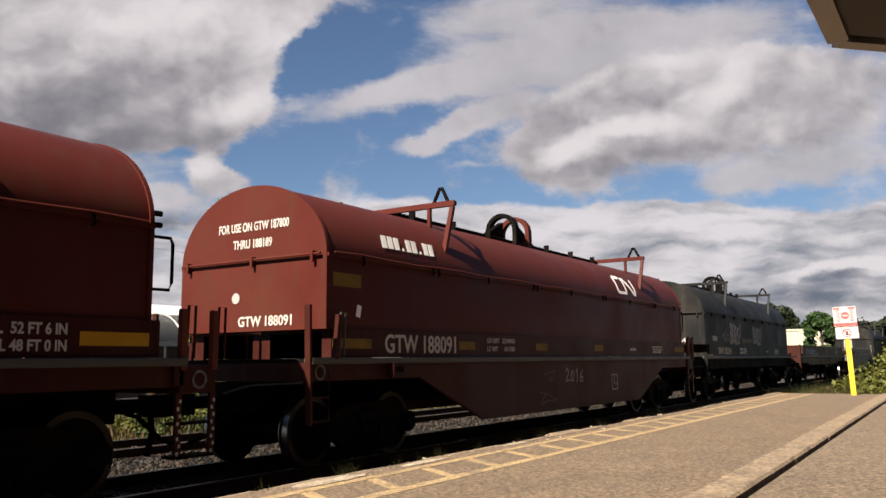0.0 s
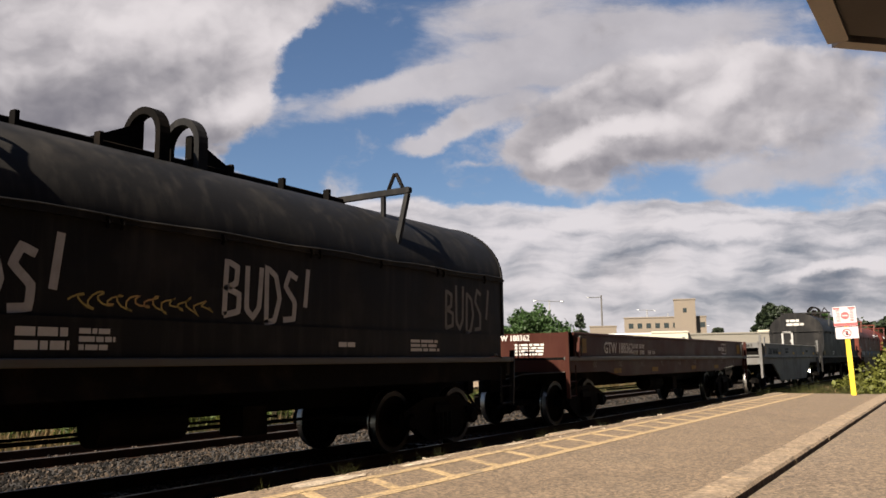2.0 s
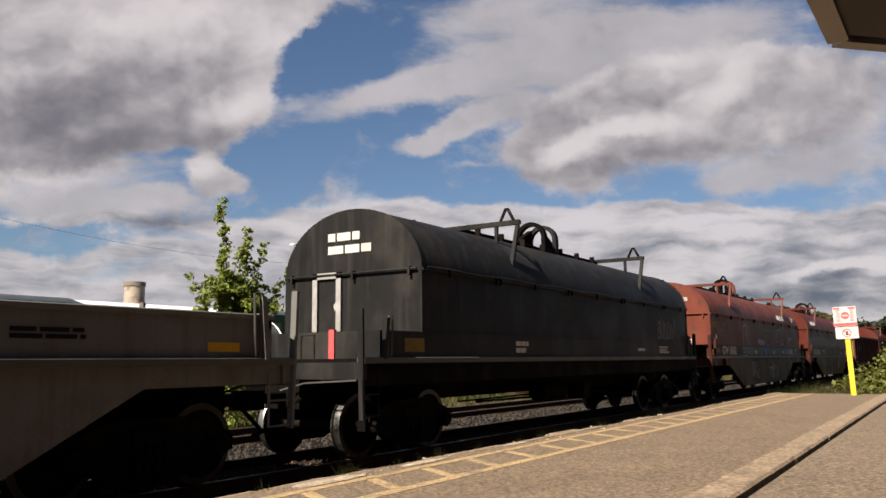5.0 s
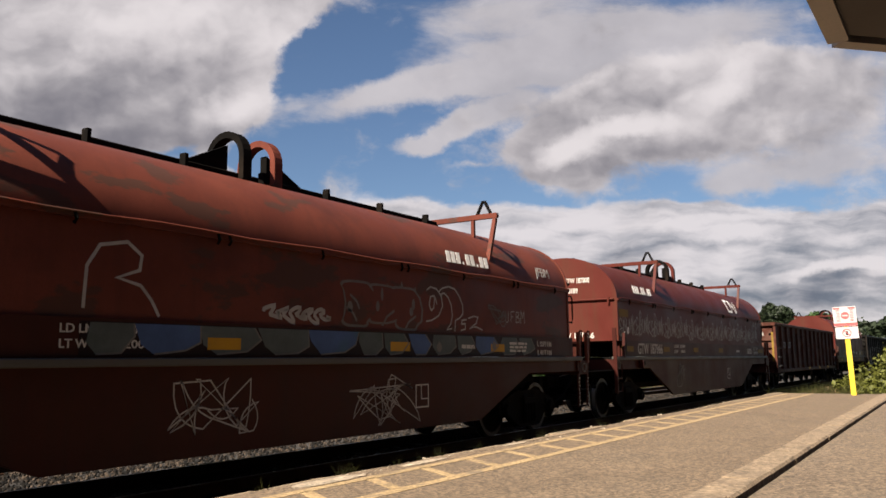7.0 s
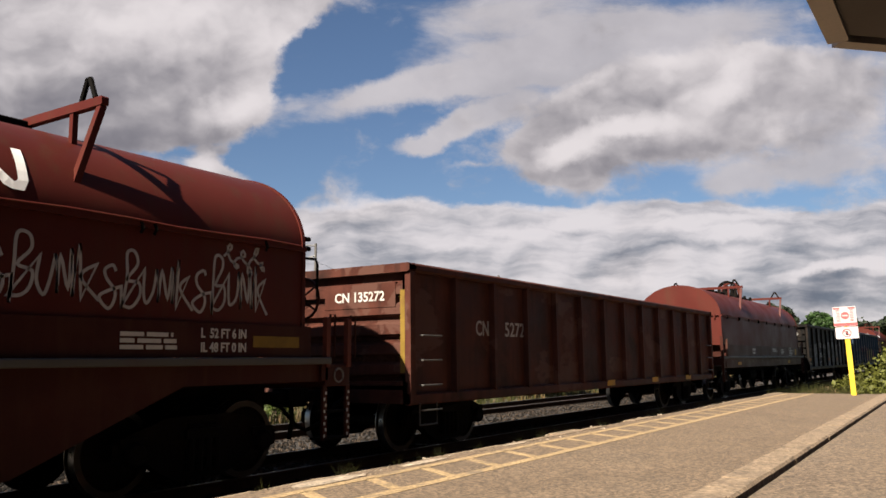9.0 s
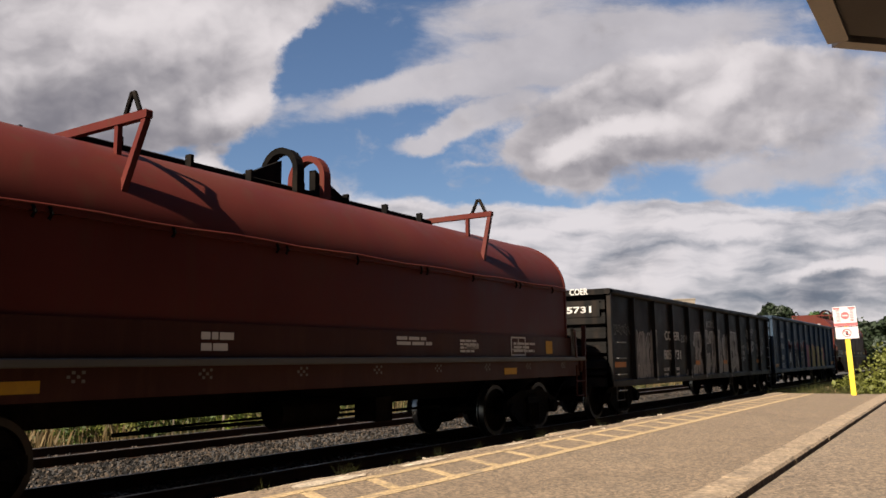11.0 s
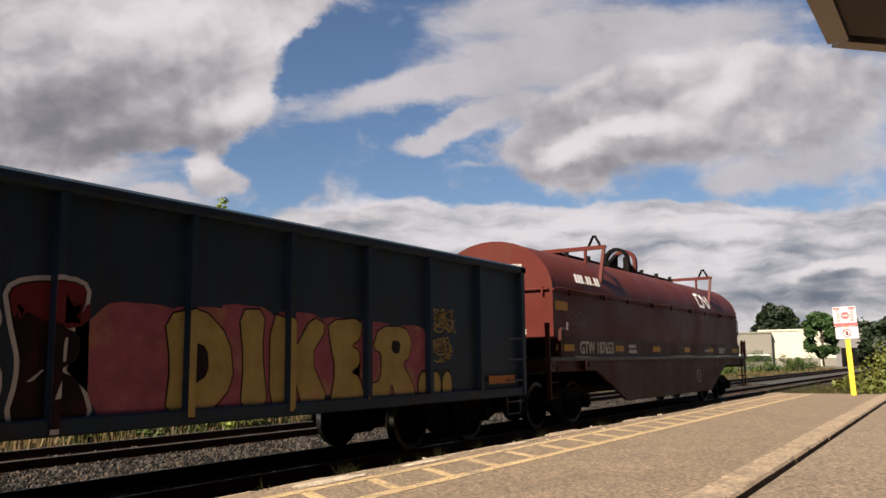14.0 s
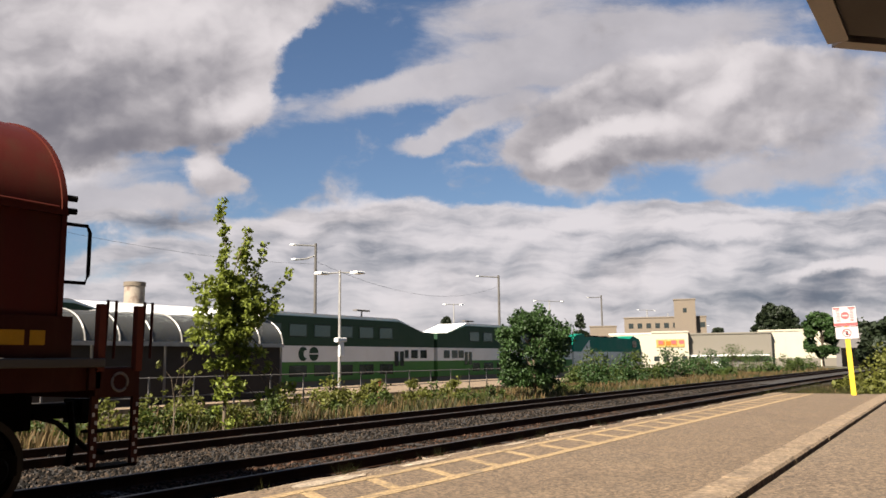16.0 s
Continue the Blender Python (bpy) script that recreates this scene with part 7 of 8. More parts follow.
def round_tree():
    rnd = random.Random(31)
    clumps, limbs = [], []
    for _ in range(105):
        a, u = rnd.uniform(0, 6.28), rnd.uniform(-1, 1)
        r = 1.68 * rnd.uniform(0.5, 1.0) * (1 - 0.15 * max(0, u))
        h = (1 - u * u) ** 0.5
        clumps.append((math.cos(a) * r * h, math.sin(a) * r * h, 2.25 + u * 1.75 * rnd.uniform(0.8, 1.05), rnd.uniform(0.3, 0.5)))
    for i in range(8):
        a = i * 0.8
        limbs.append((math.cos(a), math.sin(a), rnd.uniform(2.2, 3.6)))
    tree(32.2, 16.2, -0.35, 3.0, limbs, clumps, "leaf_dark", 0.13, "dense dark green round tree beside the track", 32, per=105, r0=0.09)


def bush(x, y, z, w, h, seed, mat="leaf_bush", leaf=0.12, n=10, per=70, label="green shrub in the dry grass"):
    rnd = random.Random(seed)
    t = thing("bush", label, "bush", pose(x, y, z), group="shrubs along the line")
    s, lv = Shape(), Shape()
    for i in range(n):
        a = rnd.uniform(0, 6.28)
        r = rnd.uniform(0, w / 2)
        c = (math.cos(a) * r, math.sin(a) * r, rnd.uniform(0.15, 1.0) * h * (1 - 0.5 * r / (w / 2)))
        s.tube([(c[0] * 0.2, c[1] * 0.2, -0.1), (c[0] * 0.7, c[1] * 0.7, c[2] * 0.6), c], 0.02, 5, 0.006)
        leaves(lv, c, h * rnd.uniform(0.22, 0.36), per, leaf, rnd, (1.15, 1.15, 0.9))
    part("stems", s, "bark", t)
    part("foliage", raw_mesh(lv, "foliage", mat), None, t)


def grass_field():
    rnd = random.Random(41)
    for name, mat, count, lo, hi, label in (("grass", "grass", 34000, 0.15, 0.5, "tall mixed green and dry grass"), ("straw_grass", "straw", 30000, 0.2, 0.6, "dry straw-coloured grass tufts")):
        s = Shape()
        for _ in range(count):
            k = rnd.random()
            if k < 0.68:
                x, y, z = 9 + 75 * rnd.random() ** 1.5, rnd.uniform(14.6, 21.5), -0.34
            elif k < 0.88:
                x, y, z = rnd.uniform(30.8, 62), rnd.uniform(1.5, 6.6), -0.42
            else:
                x, y, z = rnd.uniform(25, 120), rnd.uniform(15.2, 24), -0.34
            patch = noise.noise(Vector((x * 0.35, y * 0.5, 3.7 if mat == "straw" else 0)))
            if patch < -0.12 and rnd.random() < 0.75:
                continue
            h = rnd.uniform(lo, hi) * 0.72 * (1 + 0.6 * patch) * (0.45 if y < 15.3 and y > 10 else 1.0)
            w = 0.012 + 0.0005 * max(0, x)
            a = rnd.uniform(0, 3.14)
            dx, dy = math.cos(a) * w, math.sin(a) * w
            lx, ly = rnd.uniform(-0.3, 0.3) * h, rnd.uniform(-0.3, 0.3) * h
            s.add([(x - dx, y - dy, z), (x + dx, y + dy, z), (x + lx * 0.4 + dx * 0.8, y + ly * 0.4 + dy * 0.8, z + h * 0.6), (x + lx, y + ly, z + h)], [(0, 1, 2), (0, 2, 3)])
        tagged(part(name, raw_mesh(s, name, mat), None), label, "grass", kind="stuff")


def edge_weeds():
    s, rnd = Shape(), random.Random(61)
    for i in range(26):
        cx, cy = 5.5 + 20 * rnd.random() ** 1.3, rnd.uniform(5.95, 6.3)
        for _ in range(16):
            a, h = rnd.uniform(0, 6.28), rnd.uniform(0.06, 0.2)
            x, y, z = cx + rnd.uniform(-0.08, 0.08), cy + rnd.uniform(-0.05, 0.05), PLAT_Z - 0.06
            s.add([(x - 0.006, y, z), (x + 0.006, y, z), (x + math.cos(a) * h * 0.6, y + math.sin(a) * h * 0.6, z + h)], [(0, 1, 2)])
    for i in range(420):
        cx, cy = rnd.uniform(30.9, 44), rnd.uniform(1.0, 6.9)
        for _ in range(7):
            a, h = rnd.uniform(0, 6.28), rnd.uniform(0.25, 0.75)
            x, y = cx + rnd.uniform(-0.12, 0.12), cy + rnd.uniform(-0.12, 0.12)
            s.add([(x - 0.012, y - 0.012, -0.42), (x + 0.012, y + 0.012, -0.42), (x + math.cos(a) * h * 0.35, y + math.sin(a) * h * 0.35, -0.42 + h)], [(0, 1, 2)])
    tagged(part("edge_weeds", raw_mesh(s, "edge_weeds", "grass"), None), "small weeds growing along the platform edge", "weeds", kind="stuff")


young_maple()
edge_weeds()
round_tree()
grass_field()
rb = random.Random(51)
for i in range(12):
    bush(10.4 + i * 0.42 + rb.uniform(-0.2, 0.2), rb.uniform(15.3, 16.6), -0.36, rb.uniform(0.8, 1.2), rb.uniform(0.6, 1.15), 300 + i, "leaf_weed" if i % 3 else "leaf_bush", 0.10, 8, 55)
for i in range(8):
    bush(19 + i * 1.5 + rb.uniform(-0.5, 0.5), rb.uniform(17.0, 20.0), -0.36, rb.uniform(1.2, 2.0), rb.uniform(0.7, 1.15), 330 + i, "leaf_weed", 0.12, 10, 55)
for i in range(16):
    x = 10.5 + i * 1.9 + rb.uniform(-0.6, 0.6)
    bush(x, rb.uniform(16.0, 18.0), -0.36, rb.uniform(0.7, 1.3), rb.uniform(0.45, 0.9), 60 + i, "leaf_bush", 0.10, 7, 45)
for i in range(18):
    x = 42 + i * 4.2 + rb.uniform(-1.5, 1.5)
    bush(x, rb.uniform(17.5, 23.0), -0.4, rb.uniform(2.0, 3.5), rb.uniform(1.0, 2.1), 90 + i, "leaf_bush" if i % 3 else "leaf_dark", 0.2, 12, 50)
for i, (x, y, w, h) in enumerate(((46, 19.0, 3.2, 2.0), (49, 20.5, 3.4, 2.4), (53, 20.0, 3.0, 2.0), (58, 21.0, 3.4, 2.2), (64, 20.5, 4.0, 2.3), (72, 21.5, 4.0, 2.6), (82, 22.0, 4.5, 2.6), (95, 23.0, 5.0, 3.0), (110, 23.5, 5.0, 3.0))):
    bush(x, y, -0.4, w, h, 700 + i, "leaf_bush" if i % 2 else "leaf_dark", 0.16, 20, 75, "spreading green shrub along the far side of the line")
for x, y, w, h in ((33, 2.0, 1.2, 0.8), (36, 3.4, 1.5, 0.9), (40, 4.6, 1.6, 1.0), (44, 3.2, 2.0, 1.3), (50, 3.6, 3.0, 2.1), (57, 4.2, 3.6, 2.6), (66, 3.5, 5, 3.2), (80, 4.2, 6, 4.0), (40, 1.2, 2.2, 1.5), (100, 3, 8, 5)):
    bush(x, y, -0.42, w, h, int(x * 7), "leaf_weed", 0.13 + 0.002 * x, 14, 60, "rough green shrub beyond the platform end")


# ---- the sign at the platform end ----
def build_sign():
    sg = thing("warning_sign", "two white and red warning signs on a leaning yellow post", "sign", pose(29.44, 3.41, PLAT_Z - 0.02, -1.8, 0, 6))
    part("post", Shape().box(-0.05, 0.05, -0.075, 0.075, -0.2, 2.5, 0.012), "yellow_post", sg, "yellow painted square post")
    up = part("upper_panel", Shape().box(-0.075, -0.055, -0.33, 0.35, 2.24, 2.87), "sign_white", sg, "white panel with red border bars and a red disc")
    lo = part("lower_panel", Shape().box(-0.075, -0.055, -0.34, 0.33, 1.83, 2.21), "sign_white", sg, "white panel with a red prohibition ring")
    x = -0.078
    part("border_bar", Shape().box(x, x + 0.003, -0.33, 0.35, 2.25, 2.34), "sign_red", up)
    part("border_bar", Shape().box(x, x + 0.003, -0.30, -0.10, 2.79, 2.84), "sign_red", up)
    part("border_bar", Shape().box(x, x + 0.003, 0.14, 0.33, 2.79, 2.84), "sign_red", up)
    part("disc", Shape().lathe([(0.01, -0.002), (0.12, -0.002), (0.12, 0.002)], (0, 0, 0), 24), "sign_red", up, at=pose(x, 0.0, 2.58, 0, 0, 90))
    part("disc_bar", Shape().box(x - 0.004, x - 0.002, -0.08, 0.08, 2.555, 2.60), "sign_white", up)
    for i, z in enumerate((2.75, 2.70, 2.65, 2.60, 2.55, 2.50, 2.44, 2.40)):
        part("print_line", Shape().box(x, x + 0.002, -0.25, -0.14, z, z + 0.02), "sign_red", up)
        part("print_line", Shape().box(x, x + 0.002, 0.14, 0.26, z, z + 0.02), "sign_red", up)
    ring = [(x, 0.12 * math.cos(a), 2.02 + 0.12 * math.sin(a)) for a in (2 * math.pi * i / 24 for i in range(25))]
    part("ring", Shape().tube(ring, 0.013, 6), "sign_red", lo)
    part("slash", Shape().tube([(x, 0.085, 2.105), (x, -0.085, 1.935)], 0.012, 6), "sign_red", lo)
    part("figure", Shape().box(x, x + 0.002, -0.03, 0.03, 1.95, 2.07), "letter_black", lo)


build_sign()


# ---- the far platform, commuter train and town ----
def commuter_coach(x0, label):
    L, z = 25.5, -0.55
    c = thing("commuter_coach", label, "train coach", pose(x0, 35.0, z), group="standing commuter train")
    # double-deck body: full height in the middle, dropping to the ends
    out = [(0.15, 0.5), (0.15, 4.05), (1.2, 4.05), (4.3, 4.95), (L - 4.3, 4.95), (L - 1.2, 4.05), (L - 0.15, 4.05), (L - 0.15, 0.5)]
    up = [(0.15, 2.95), (0.15, 4.05), (1.6, 4.10), (4.6, 4.78), (L - 4.6, 4.78), (L - 1.6, 4.10), (L - 0.15, 4.05), (L - 0.15, 2.95)]
    part("upper_body", Shape().prism(up, 0, 3.0, "y"), "go_dark", c, "dark green upper deck")
    part("roof", Shape().prism([(1.7, 4.12), (4.6, 4.79), (L - 4.6, 4.79), (L - 1.7, 4.12), (L - 4.8, 5.0), (4.8, 5.0)], 0.12, 2.88, "y"), "roof_white", c, "white curved roof")
    part("middle_band", Shape().box(0.15, L - 0.15, -0.01, 3.01, 1.95, 2.95), "go_white", c, "white band")
    part("lower_body", Shape().box(0.15, L - 0.15, 0, 3.0, 0.75, 1.95), "go_light", c, "light green lower deck")
    part("skirt", Shape().box(0.3, L - 0.3, 0.15, 2.85, 0.15, 0.75), "shed", c)
    for i in range(7):
        x = 5.0 + i * 2.25
        w = part("window", Shape().box(x - 0.06, x + 1.51, -0.02, 0.02, 3.49, 4.31, 0.04), "coach_trim", c)
        part("pane", Shape().box(x, x + 1.45, -0.03, -0.021, 3.55, 4.25), "coach_glass", w)
    for i in range(7):
        x = 5.0 + i * 2.25
        part("window", Shape().box(x, x + 1.55, -0.02, 0.02, 1.05, 1.75, 0.02), "dark_glass", c)
    for x in (1.0, 2.2, 3.2, L - 4.4, L - 3.2, L - 2.0):
        part("window", Shape().box(x, x + 0.85, -0.025, 0.0, 2.15, 2.75, 0.02), "dark_glass", c)
    for x in (4.0, L - 5.4):
        d = part("door", Shape().box(x, x + 1.35, -0.03, 0.0, 1.95, 2.9), "go_white", c)
        part("door_lower", Shape().box(x, x + 1.35, -0.03, 0.0, 0.95, 1.95), "go_light", d)
        for q in (0.1, 0.75):
            part("door_window", Shape().box(x + q, x + q + 0.5, -0.045, -0.03, 1.6, 2.65), "dark_glass", d)
    # round mark of two plain green shapes
    disc = [(0.42 * math.cos(a), 0.44 * math.sin(a)) for a in (radians(q) for q in range(35, 326, 15))]
    mk = part("round_mark", Shape().prism(disc + [(0.1, -0.2), (0.02, 0.0), (0.1, 0.2)], -0.02, 0.0, "y"), "go_dark", c, at=pose(10.7, -0.012, 2.45))
    for k in (1, -1):
        half = [(0.42 * math.cos(a), k * (0.04 + 0.40 * math.sin(a))) for a in (radians(q) for q in range(0, 181, 15))]
        part("half_disc", Shape().prism(half, -0.02, 0.0, "y"), "go_dark", mk, at=pose(0.98, 0, 0))
    for x in (3.2, L - 3.2):
        w = Shape()
        for dx in (-1.1, 1.1):
            w.lathe([(0.05, -0.06), (0.42, -0.06), (0.42, 0.06)], (x + dx, 0.5, 0.42), 20)
        w.box(x - 1.6, x + 1.6, 0.3, 0.45, 0.35, 0.7)
        part("truck", w, "frame", c)


def commuter_loco(x0):
    c = thing("commuter_locomotive", "teal and white diesel locomotive of the commuter train", "locomotive", pose(x0, 35.0, -0.55), group="standing commuter train")
    L = 21.0
    body = [(0.2, 1.6), (0.2, 3.95), (0.9, 4.5), (3.0, 4.65), (3.3, 4.35), (17.0, 4.35), (18.0, 4.7), (20.2, 4.3), (20.9, 2.9), (20.9, 1.6)]
    part("body", Shape().prism([(x, max(z, 2.75)) for x, z in body], 0.1, 2.9, "y"), "go_teal", c, "teal upper body")
    part("lower_body", Shape().prism([(0.2, 1.0), (0.2, 2.75), (20.9, 2.75), (20.9, 1.0)], 0.08, 2.92, "y"), "go_white", c, "white lower body")
    part("wedge", Shape().prism([(2.2, 2.75), (4.4, 4.0), (4.4, 2.75)], 0.06, 0.1, "y"), "go_white", c)
    for x in (7, 10, 13):
        part("roof_fan", Shape().box(x, x + 1.4, 0.7, 2.3, 4.35, 4.55, 0.03), "frame", c)
    part("cab_window", Shape().box(17.6, 19.0, 0.05, 0.1, 3.3, 4.1), "dark_glass", c)
    part("frame", Shape().box(0.4, 20.6, 0.2, 2.8, 0.25, 1.0), "frame", c)
    s = Shape()
    for x in (2.0, 4.6, 16.2, 18.8):
        s.lathe([(0.05, -0.06), (0.5, -0.06), (0.5, 0.06)], (x, 0.3, 0.5), 20)
    part("wheels", s, "frame", c)
    part("round_mark", Shape().box(8.2, 8.8, 0.05, 0.08, 1.6, 2.3).box(9.0, 9.6, 0.05, 0.08, 1.6, 2.3), "go_dark", c)


for i, x in enumerate((1.5, 27.2, 52.9)):
    commuter_coach(x, "green and white double-deck commuter coach with dark windows")
commuter_loco(78.7)
setting("far_platform", Shape().box(-40, 62, 24.0, 33.6, -0.5, -0.12), "kerb", "pale concrete edge of the far platform")


def clear_glazing():
    m = bpy.data.materials.new("grimy_shelter_glazing")
    m.use_nodes = True
    nt = m.node_tree
    b = nt.nodes["Principled BSDF"]
    b.inputs["Base Color"].default_value = (0.09, 0.09, 0.088, 1)
    b.inputs["Roughness"].default_value = 0.3
    tr = nt.nodes.new("ShaderNodeBsdfTransparent")
    tr.inputs[0].default_value = (0.8, 0.82, 0.8, 1)
    mx = nt.nodes.new("ShaderNodeMixShader")
    mx.inputs[0].default_value = 0.55
    nt.links.new(b.outputs[0], mx.inputs[1])
    nt.links.new(tr.outputs[0], mx.inputs[2])
    nt.links.new(mx.outputs[0], nt.nodes["Material Output"].inputs[0])
    return m


def shelter():
    sh = thing("platform_shelter", "arched glazed platform shelter with white ribs", "shelter", pose(14.0, 27.0, -0.12))
    g = M["glazing"] = clear_glazing()
    prof = [(1.6 * math.cos(a) - 0.0, 2.25 + 1.2 * math.sin(a)) for a in (math.pi * i / 16 for i in range(17))]
    inner = [(y * 0.97, z - 0.03) for y, z in reversed(prof)]
    part("glazed_vault", Shape().prism(prof + inner, 0, 12.2), "glazing", sh, "milky curved glazing", 40)
    for i in range(10):
        x = 12.2 * i / 9
        part("rib", Shape().tube([(x, y * 1.01, z + 0.02) for y, z in prof], 0.03, 6), "plate", sh, "white arched rib")
    part("gutter", Shape().box(0, 12.2, -1.7, -1.58, 2.15, 2.3), "plate", sh)
    part("back_wall", Shape().box(0, 12.2, -1.5, -1.4, 0.0, 2.2), "wood", sh, "dark brown wall")
    for i in range(5):
        x = 12.2 * i / 4
        part("column", Shape().tube([(x, -1.5, 0), (x, -1.5, 2.2)], 0.06, 8), "shed", sh)


shelter()


def lamp_post(x, y, z, h, arms, label, r=0.07, heads="flat", mat="plate"):
    p = thing("street_lamp", label, "street lamp", pose(x, y, z))
    part("pole", Shape().tube([(0, 0, 0), (0, 0, h)], r, 10, r * 0.7), mat, p)
    part("base", Shape().box(-0.22, 0.22, -0.22, 0.22, 0, 0.3, 0.03), "kerb", p)
    for dx, dy, dz, drop in arms:
        a = part("arm", Shape().tube([(0, 0, h - drop), (dx * 0.5, dy * 0.5, h - drop + dz * 0.8), (dx, dy, h - drop + dz)], r * 0.45, 6), "plate", p)
        part("lamp_head", Shape().box(dx * 1.02 - 0.3, dx * 1.02 + 0.3, dy * 1.02 - 0.22, dy * 1.02 + 0.22, h - drop + dz - 0.05, h - drop + dz + 0.06, 0.03), "roof_white", a)
    return p


lp = lamp_post(29.55, 25.0, -0.12, 5.8, ((-0.62, 0.55, -0.06, 0.1), (0.62, -0.55, 0.0, 0.1)), "tall grey platform lamp with two flat heads", 0.075)
part("speaker", Shape().box(-0.32, 0.32, -0.18, 0.05, 2.42, 2.62, 0.03), "roof_white", lp)
part("box", Shape().box(-0.14, 0.14, -0.16, -0.04, 1.75, 2.45, 0.03), "roof_white", lp)
lamp_post(50.1, 45.0, -0.4, 11.5, ((-1.5, 0.9, 0.0, 0.2), (-1.4, 0.85, -0.4, 1.0)), "wooden pole with two curved lamp arms", 0.15, mat="pole")
lamp_post(108, 60.0, -0.4, 14.6, ((-3.2, 1.6, 0.0, 0.3),), "wooden pole carrying one curved lamp arm", 0.22, mat="pole")
lamp_post(95.1, 60.0, -0.4, 9.6, ((-1.0, 0.7, 0.0, 0.1), (1.0, -0.7, 0.0, 0.1)), "car park lamp with two heads", 0.1)
lamp_post(115, 55.0, -0.4, 11.0, ((-2.4, 1.2, 0.0, 0.2), (2.0, -1.2, 0.0, 0.2)), "car park lamp with two heads", 0.12)
lamp_post(223, 90.0, -0.4, 20.2, ((-5, 2, -0.3, 0.5),), "tall distant wooden lighting pole", 0.3, mat="pole")
lamp_post(25.8, 26.3, -0.12, 3.5, (), "thin white post at the shelter", 0.05)
part("cap", Shape().box(25.6, 26.0, 26.1, 26.5, 3.36, 3.46), "roof_white", bpy.data.objects["street_lamp.006"]).matrix_basis = Matrix.Translation((-25.8, -26.3, 0.12))
po = tagged(part("marker_post", Shape().tube([(29.34, 22.5, -0.35), (29.34, 22.5, 0.5)], 0.09, 10), "sign_red"), "short red marker post in the grass", "post")


def fence():
    f = thing("chain_fence", "low rail fence of thin dark posts", "fence")
    for i in range(38):
        x = 8 + i * 1.8
        part("post", Shape().tube([(x, 22.3, -0.45), (x, 22.3, 0.95)], 0.03, 6), "shed", f)
    for z in (0.92, 0.3):
        part("rail", Shape().tube([(8, 22.3, z), (74.6, 22.3, z)], 0.022, 6), "shed", f)


fence()


def block(name, label, px, dist, w, h, depth, mat, base=-0.4, roof=None, turn=0.0):
    """A building seen across the line: bearing px along the sky plane, distance, width, height."""
    d = (SKY_F + SKY_R * px).normalized()
    d.z = 0
    d.normalize()
    p = Vector((0, 0, 0)) + d * dist
    ang = math.degrees(math.atan2(d.y, d.x)) - 90
    b = thing(name, label, "building", pose(p.x, p.y, base, 0, 0, ang + turn))
    part("wall", Shape().box(-w / 2, w / 2, 0, depth, 0, h), mat, b)
    part("roof", Shape().box(-w / 2 - 0.15, w / 2 + 0.15, -0.15, depth + 0.15, h, h + 0.35, 0.05), roof or mat, b)
    return b


def u_of(px):
    return (px - 784) / 1440


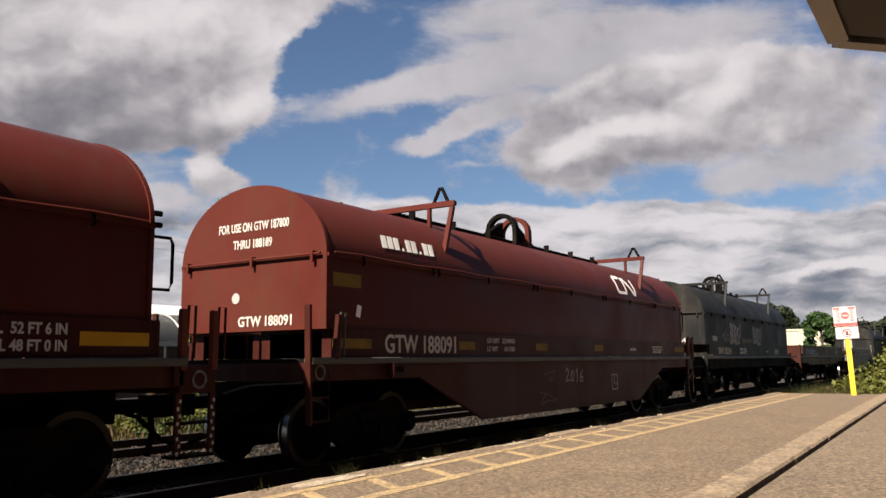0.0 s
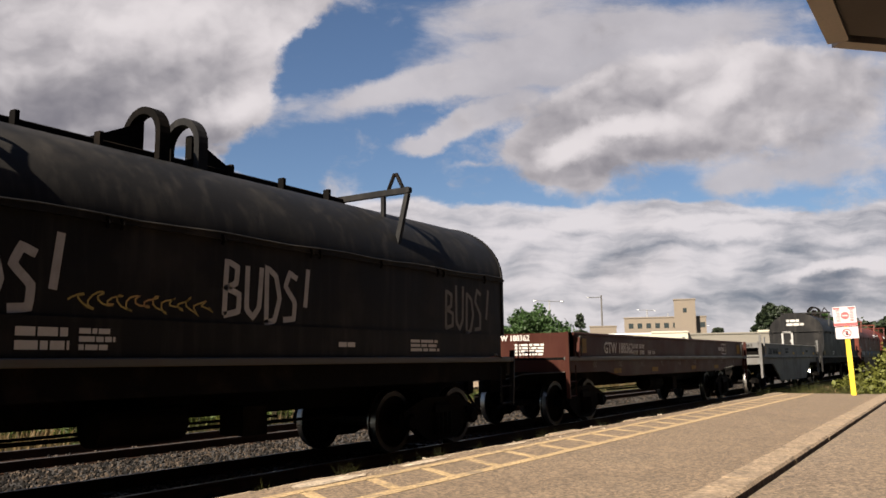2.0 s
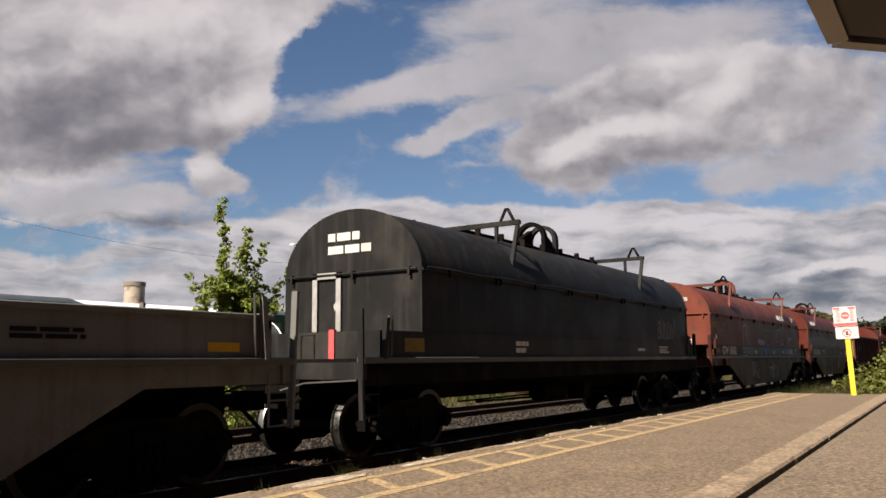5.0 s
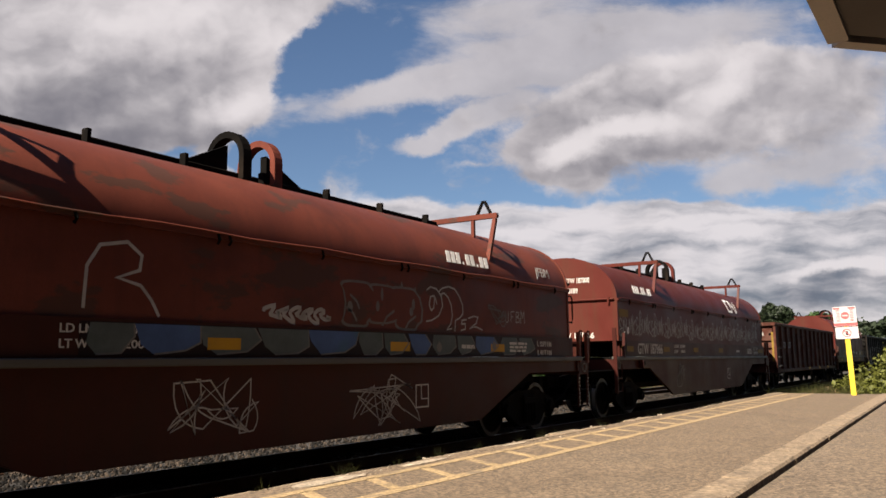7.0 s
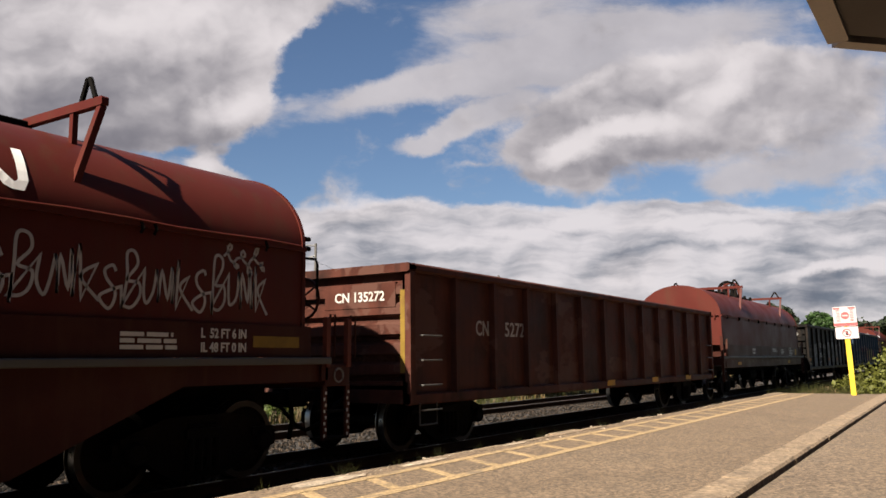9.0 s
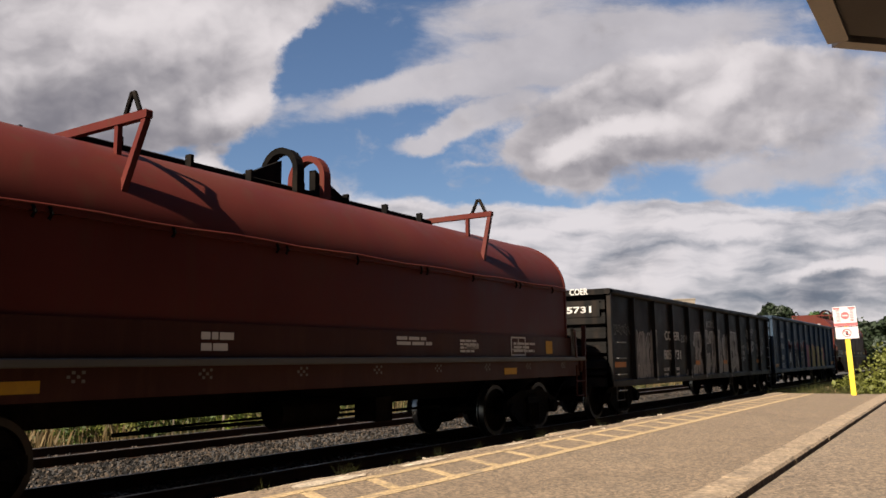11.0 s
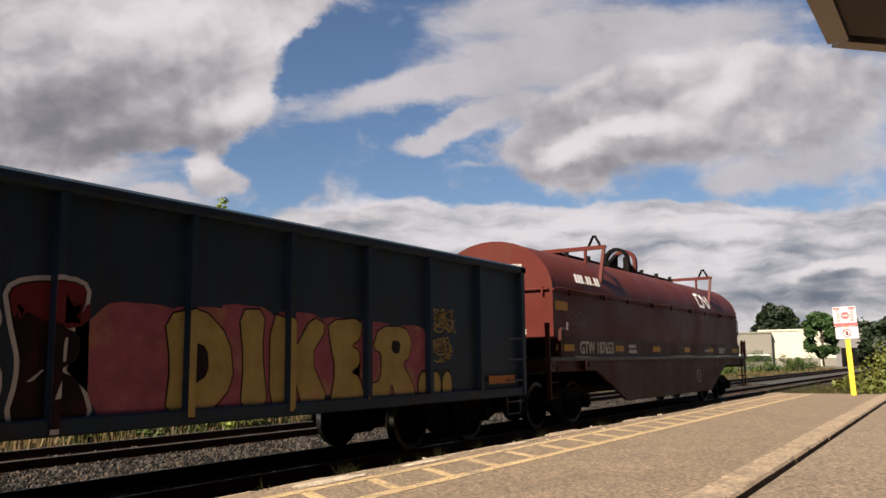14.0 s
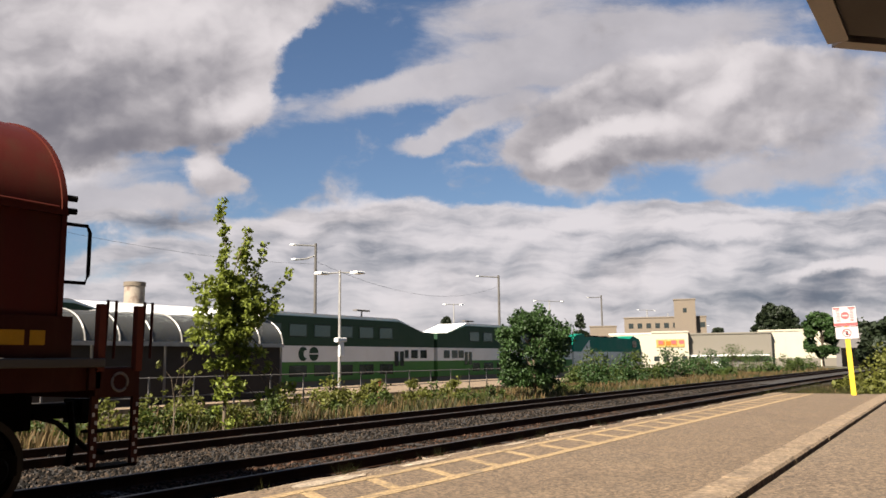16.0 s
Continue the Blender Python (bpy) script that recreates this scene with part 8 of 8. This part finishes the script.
def town():
    sb = block("storage_building", "long cream storage building with an orange sign", u_of(1178), 162, 6.6, 6.6, 18, "cream")
    part("signboard", Shape().box(-2.6, 2.6, -0.12, 0.0, 3.9, 5.4), "spray_yellow", sb, "orange and yellow signboard")
    part("sign_lettering", bars(1, 4.4, 0.8, 0.5, 3), "orange", sb, "orange lettering shown as bars", at=pose(-2.2, -0.13, 4.25))
    part("wing", Shape().box(-11.4, -3.3, 0.05, 18, 0, 6.45), "cream", sb, "long cream side wing")
    part("eaves", Shape().box(-11.5, -3.45, -0.05, 18.1, 6.45, 6.7), "go_white", sb)
    for x in (-2.2, 0.2, 1.6):
        part("sign_panel", Shape().box(x, x + 0.9, -0.14, -0.12, 4.5, 5.2), "sign_red", sb)
    for x in (-2.6, -0.9, 0.8, 2.5):
        part("window", Shape().box(x - 0.5, x + 0.5, -0.05, 0.02, 1.3, 2.2), "dark_glass", sb)
    b2 = block("warehouse", "long beige flat-roofed warehouse with loading doors", u_of(1275), 164, 16.0, 6.2, 20, "beige")
    part("loading_door", Shape().box(-5.5, -1.0, -0.06, 0.02, 0.0, 1.9), "go_white", b2)
    part("loading_door", Shape().box(0.6, 2.2, -0.06, 0.02, 0.0, 1.7), "shed", b2)
    part("canopy", Shape().box(-7, 7.5, -1.2, 0, 2.1, 2.4), "go_white", b2)
    b3 = block("warehouse", "bright cream warehouse wall behind the trees", u_of(1408), 166, 15.0, 6.6, 20, "cream")
    for i in range(5):
        x = -6.0 + i * 3.0
        part("pilaster", Shape().box(x - 0.12, x + 0.12, -0.1, 0.0, 0, 6.6), "cream", b3)
    part("base_band", Shape().box(-7.5, 7.5, -0.05, 0.02, 0, 1.6), "beige", b3)
    b5 = block("shed", "dark grey shed beside the warehouse", u_of(1492), 150, 4.6, 5.2, 10, "shed")
    part("door", Shape().box(-1.5, 1.5, -0.05, 0.0, 0, 3.2), "frame", b5)
    t1 = block("factory", "old pale brick factory with a stair tower", u_of(1170), 235, 22.0, 13.0, 14, "stone")
    for i in range(9):
        part("window", Shape().box(-9.8 + i * 2.4, -8.5 + i * 2.4, -0.05, 0.02, 10.2, 11.6), "dark_glass", t1)
    tw = block("stair_tower", "square brick stair tower", u_of(1206), 232, 5.6, 17.6, 6, "stone")
    part("window", Shape().box(-0.5, 0.5, -0.05, 0.02, 14.2, 15.4), "dark_glass", tw)
    block("flat_block", "small brick block with a flat roof", u_of(1062), 240, 7.5, 11.0, 8, "stone")
    ch = thing("chimney", "short stained round chimney stack", "chimney", pose(73.2, 100.0, -0.5))
    part("stack", Shape().tube([(0, 0, 0), (0, 0, 13.3)], 1.45, 20, 1.4), "chimney", ch, "", 40)
    part("band", Shape().tube([(0, 0, 12.9), (0, 0, 13.5)], 1.52, 20), "stone", ch, "", 40)
    bp = thing("depot_roof", "long low building with a white roof", "building", pose(40, 62, -0.5, 0, 0, 0))
    part("wall", Shape().box(-40, 45, 0, 20, 0, 5.9), "beige", bp)
    part("dormer", Shape().prism([(26.5, 7.2), (28.8, 8.6), (29.4, 7.2)], 6.0, 8.0, "y"), "shed", bp, "dark roof dormer")
    part("roof", Shape().prism([(-0.5, 5.9), (10, 8.05), (20.5, 5.9)], -41, 46), "roof_white", bp, "white sheet roof")


town()
# dark platform lamps behind the coaches, and lamps of the car park
for x, z in ((51.16, 5.48), (67.53, 5.20)):
    p = thing("platform_lamp", "dark flat-headed platform lamp behind the coaches", "lamp", pose(x, 41.0, -0.5))
    part("pole", Shape().tube([(0, 0, 0), (0, 0, z + 0.4)], 0.06, 8), "shed", p)
    part("lamp_head", Shape().box(-0.85, 0.85, -0.2, 0.2, z + 0.4, z + 0.52, 0.03), "shed", p)
for x, h, k in ((233, 16.1, 1), (252.5, 15.8, 0), (262, 10.8, 1), (290, 13.4, 1), (304.5, 12.9, 0), (379, 13.7, 1)):
    lamp_post(x, 80.0, -0.4, h, ((-3.0, 1.5, 0.0, 0.2), (2.6, -1.4, 0.0, 0.2)) if k else (), "tall car park lamp before the warehouses" if k else "bare tall pole before the warehouses", 0.2)

def far_trees():
    rnd = random.Random(77)
    for k, (px, dist, h, w) in enumerate(((1022, 135, 9.0, 4), (788, 140, 9.5, 4.5), (1442, 120, 7.5, 5.5), (1365, 230, 14.5, 12), (700, 150, 8, 4), (1262, 240, 10, 5), (1545, 110, 4.2, 6), (1572, 90, 4.6, 7), (1535, 210, 8.0, 14))):
        d = (SKY_F + SKY_R * u_of(px)).normalized()
        d.z = 0
        d.normalize()
        cl = []
        for _ in range(34):
            q = rnd.random()
            r = w / 2 * (1 - abs(q - 0.4)) * (1.0 if k not in (0, 1) else (1.1 - q))
            a = rnd.uniform(0, 6.28)
            cl.append((math.cos(a) * r * 0.8, math.sin(a) * r * 0.8, h * (0.3 + 0.68 * q), w * 0.16))
        tree(d.x * dist, d.y * dist, -0.4, h * 0.7, [(c[0] * 0.8, c[1] * 0.8, c[2]) for c in cl[:8]], cl, "leaf_far" if k != 2 else "leaf_dark", w * 0.085, "distant leafy tree behind the line", 78 + k, per=26 if w > 6 else 40, r0=0.16)
    s = Shape()
    for i in range(2600):
        px = rnd.uniform(-200, 2300)
        d = (SKY_F + SKY_R * u_of(px)).normalized()
        d.z = 0
        d.normalize()
        dist = rnd.uniform(380, 460)
        hh = 11 + 4 * noise.noise(Vector((px * 0.012, 0, 0))) + (6 if px > 1500 else 0)
        leaves(s, (d.x * dist, d.y * dist, rnd.uniform(0, hh)), 3.0, 9, 2.2, rnd)
    tagged(part("far_woods", raw_mesh(s, "far_woods", "leaf_far"), None), "dark belt of far woods on the horizon", "woods", kind="stuff")


far_trees()


def cable(a, b, sag, r=0.03):
    pts = []
    for i in range(15):
        t = i / 14
        p = Vector(a).lerp(Vector(b), t)
        p.z -= sag * 4 * t * (1 - t)
        pts.append(p)
    tagged(part("overhead_cable", Shape().tube(pts, r, 5), "wire"), "thin black overhead cable between poles", "cable")


cable((50.1, 45, 9.6), (108, 60, 12.6), 2.2, 0.013)
cable((5, 42, 11.5), (50.1, 45, 9.4), 1.5, 0.009)


# ---- what moves ----
def travel(t):
    return -(12.7876 * t + 0.0178541 * t * t - 0.00120063 * t ** 3)


def motions():
    for car, x in CAR_ROWS:
        walk(car, [(t, pose(x + travel(t), TRACK_Y, 0)) for t in (0, 1, 2, 3, 4, 5, 6, 7, 8, 9, 10, 11, 12, 13, 14, 15, 16)])
    # wheels roll with the train: one turning path for each axle place in a truck
    axles = {}
    for o in [o for o in scene.objects if o.name.split(".")[0] == "wheelset"]:
        axles.setdefault(round(o.matrix_basis.translation.x, 2), []).append(o)
    for x, sets in axles.items():
        walk(sets[0], [(i / 30, pose(x, 0, WHEEL_R, 0, math.degrees(travel(i / 30) / WHEEL_R))) for i in range(481)])
        act, slot = sets[0].animation_data.action, sets[0].animation_data.action_slot
        for o in sets[1:]:
            o.rotation_mode = "QUATERNION"
            o.animation_data_create()
            o.animation_data.action, o.animation_data.action_slot = act, slot


motions()
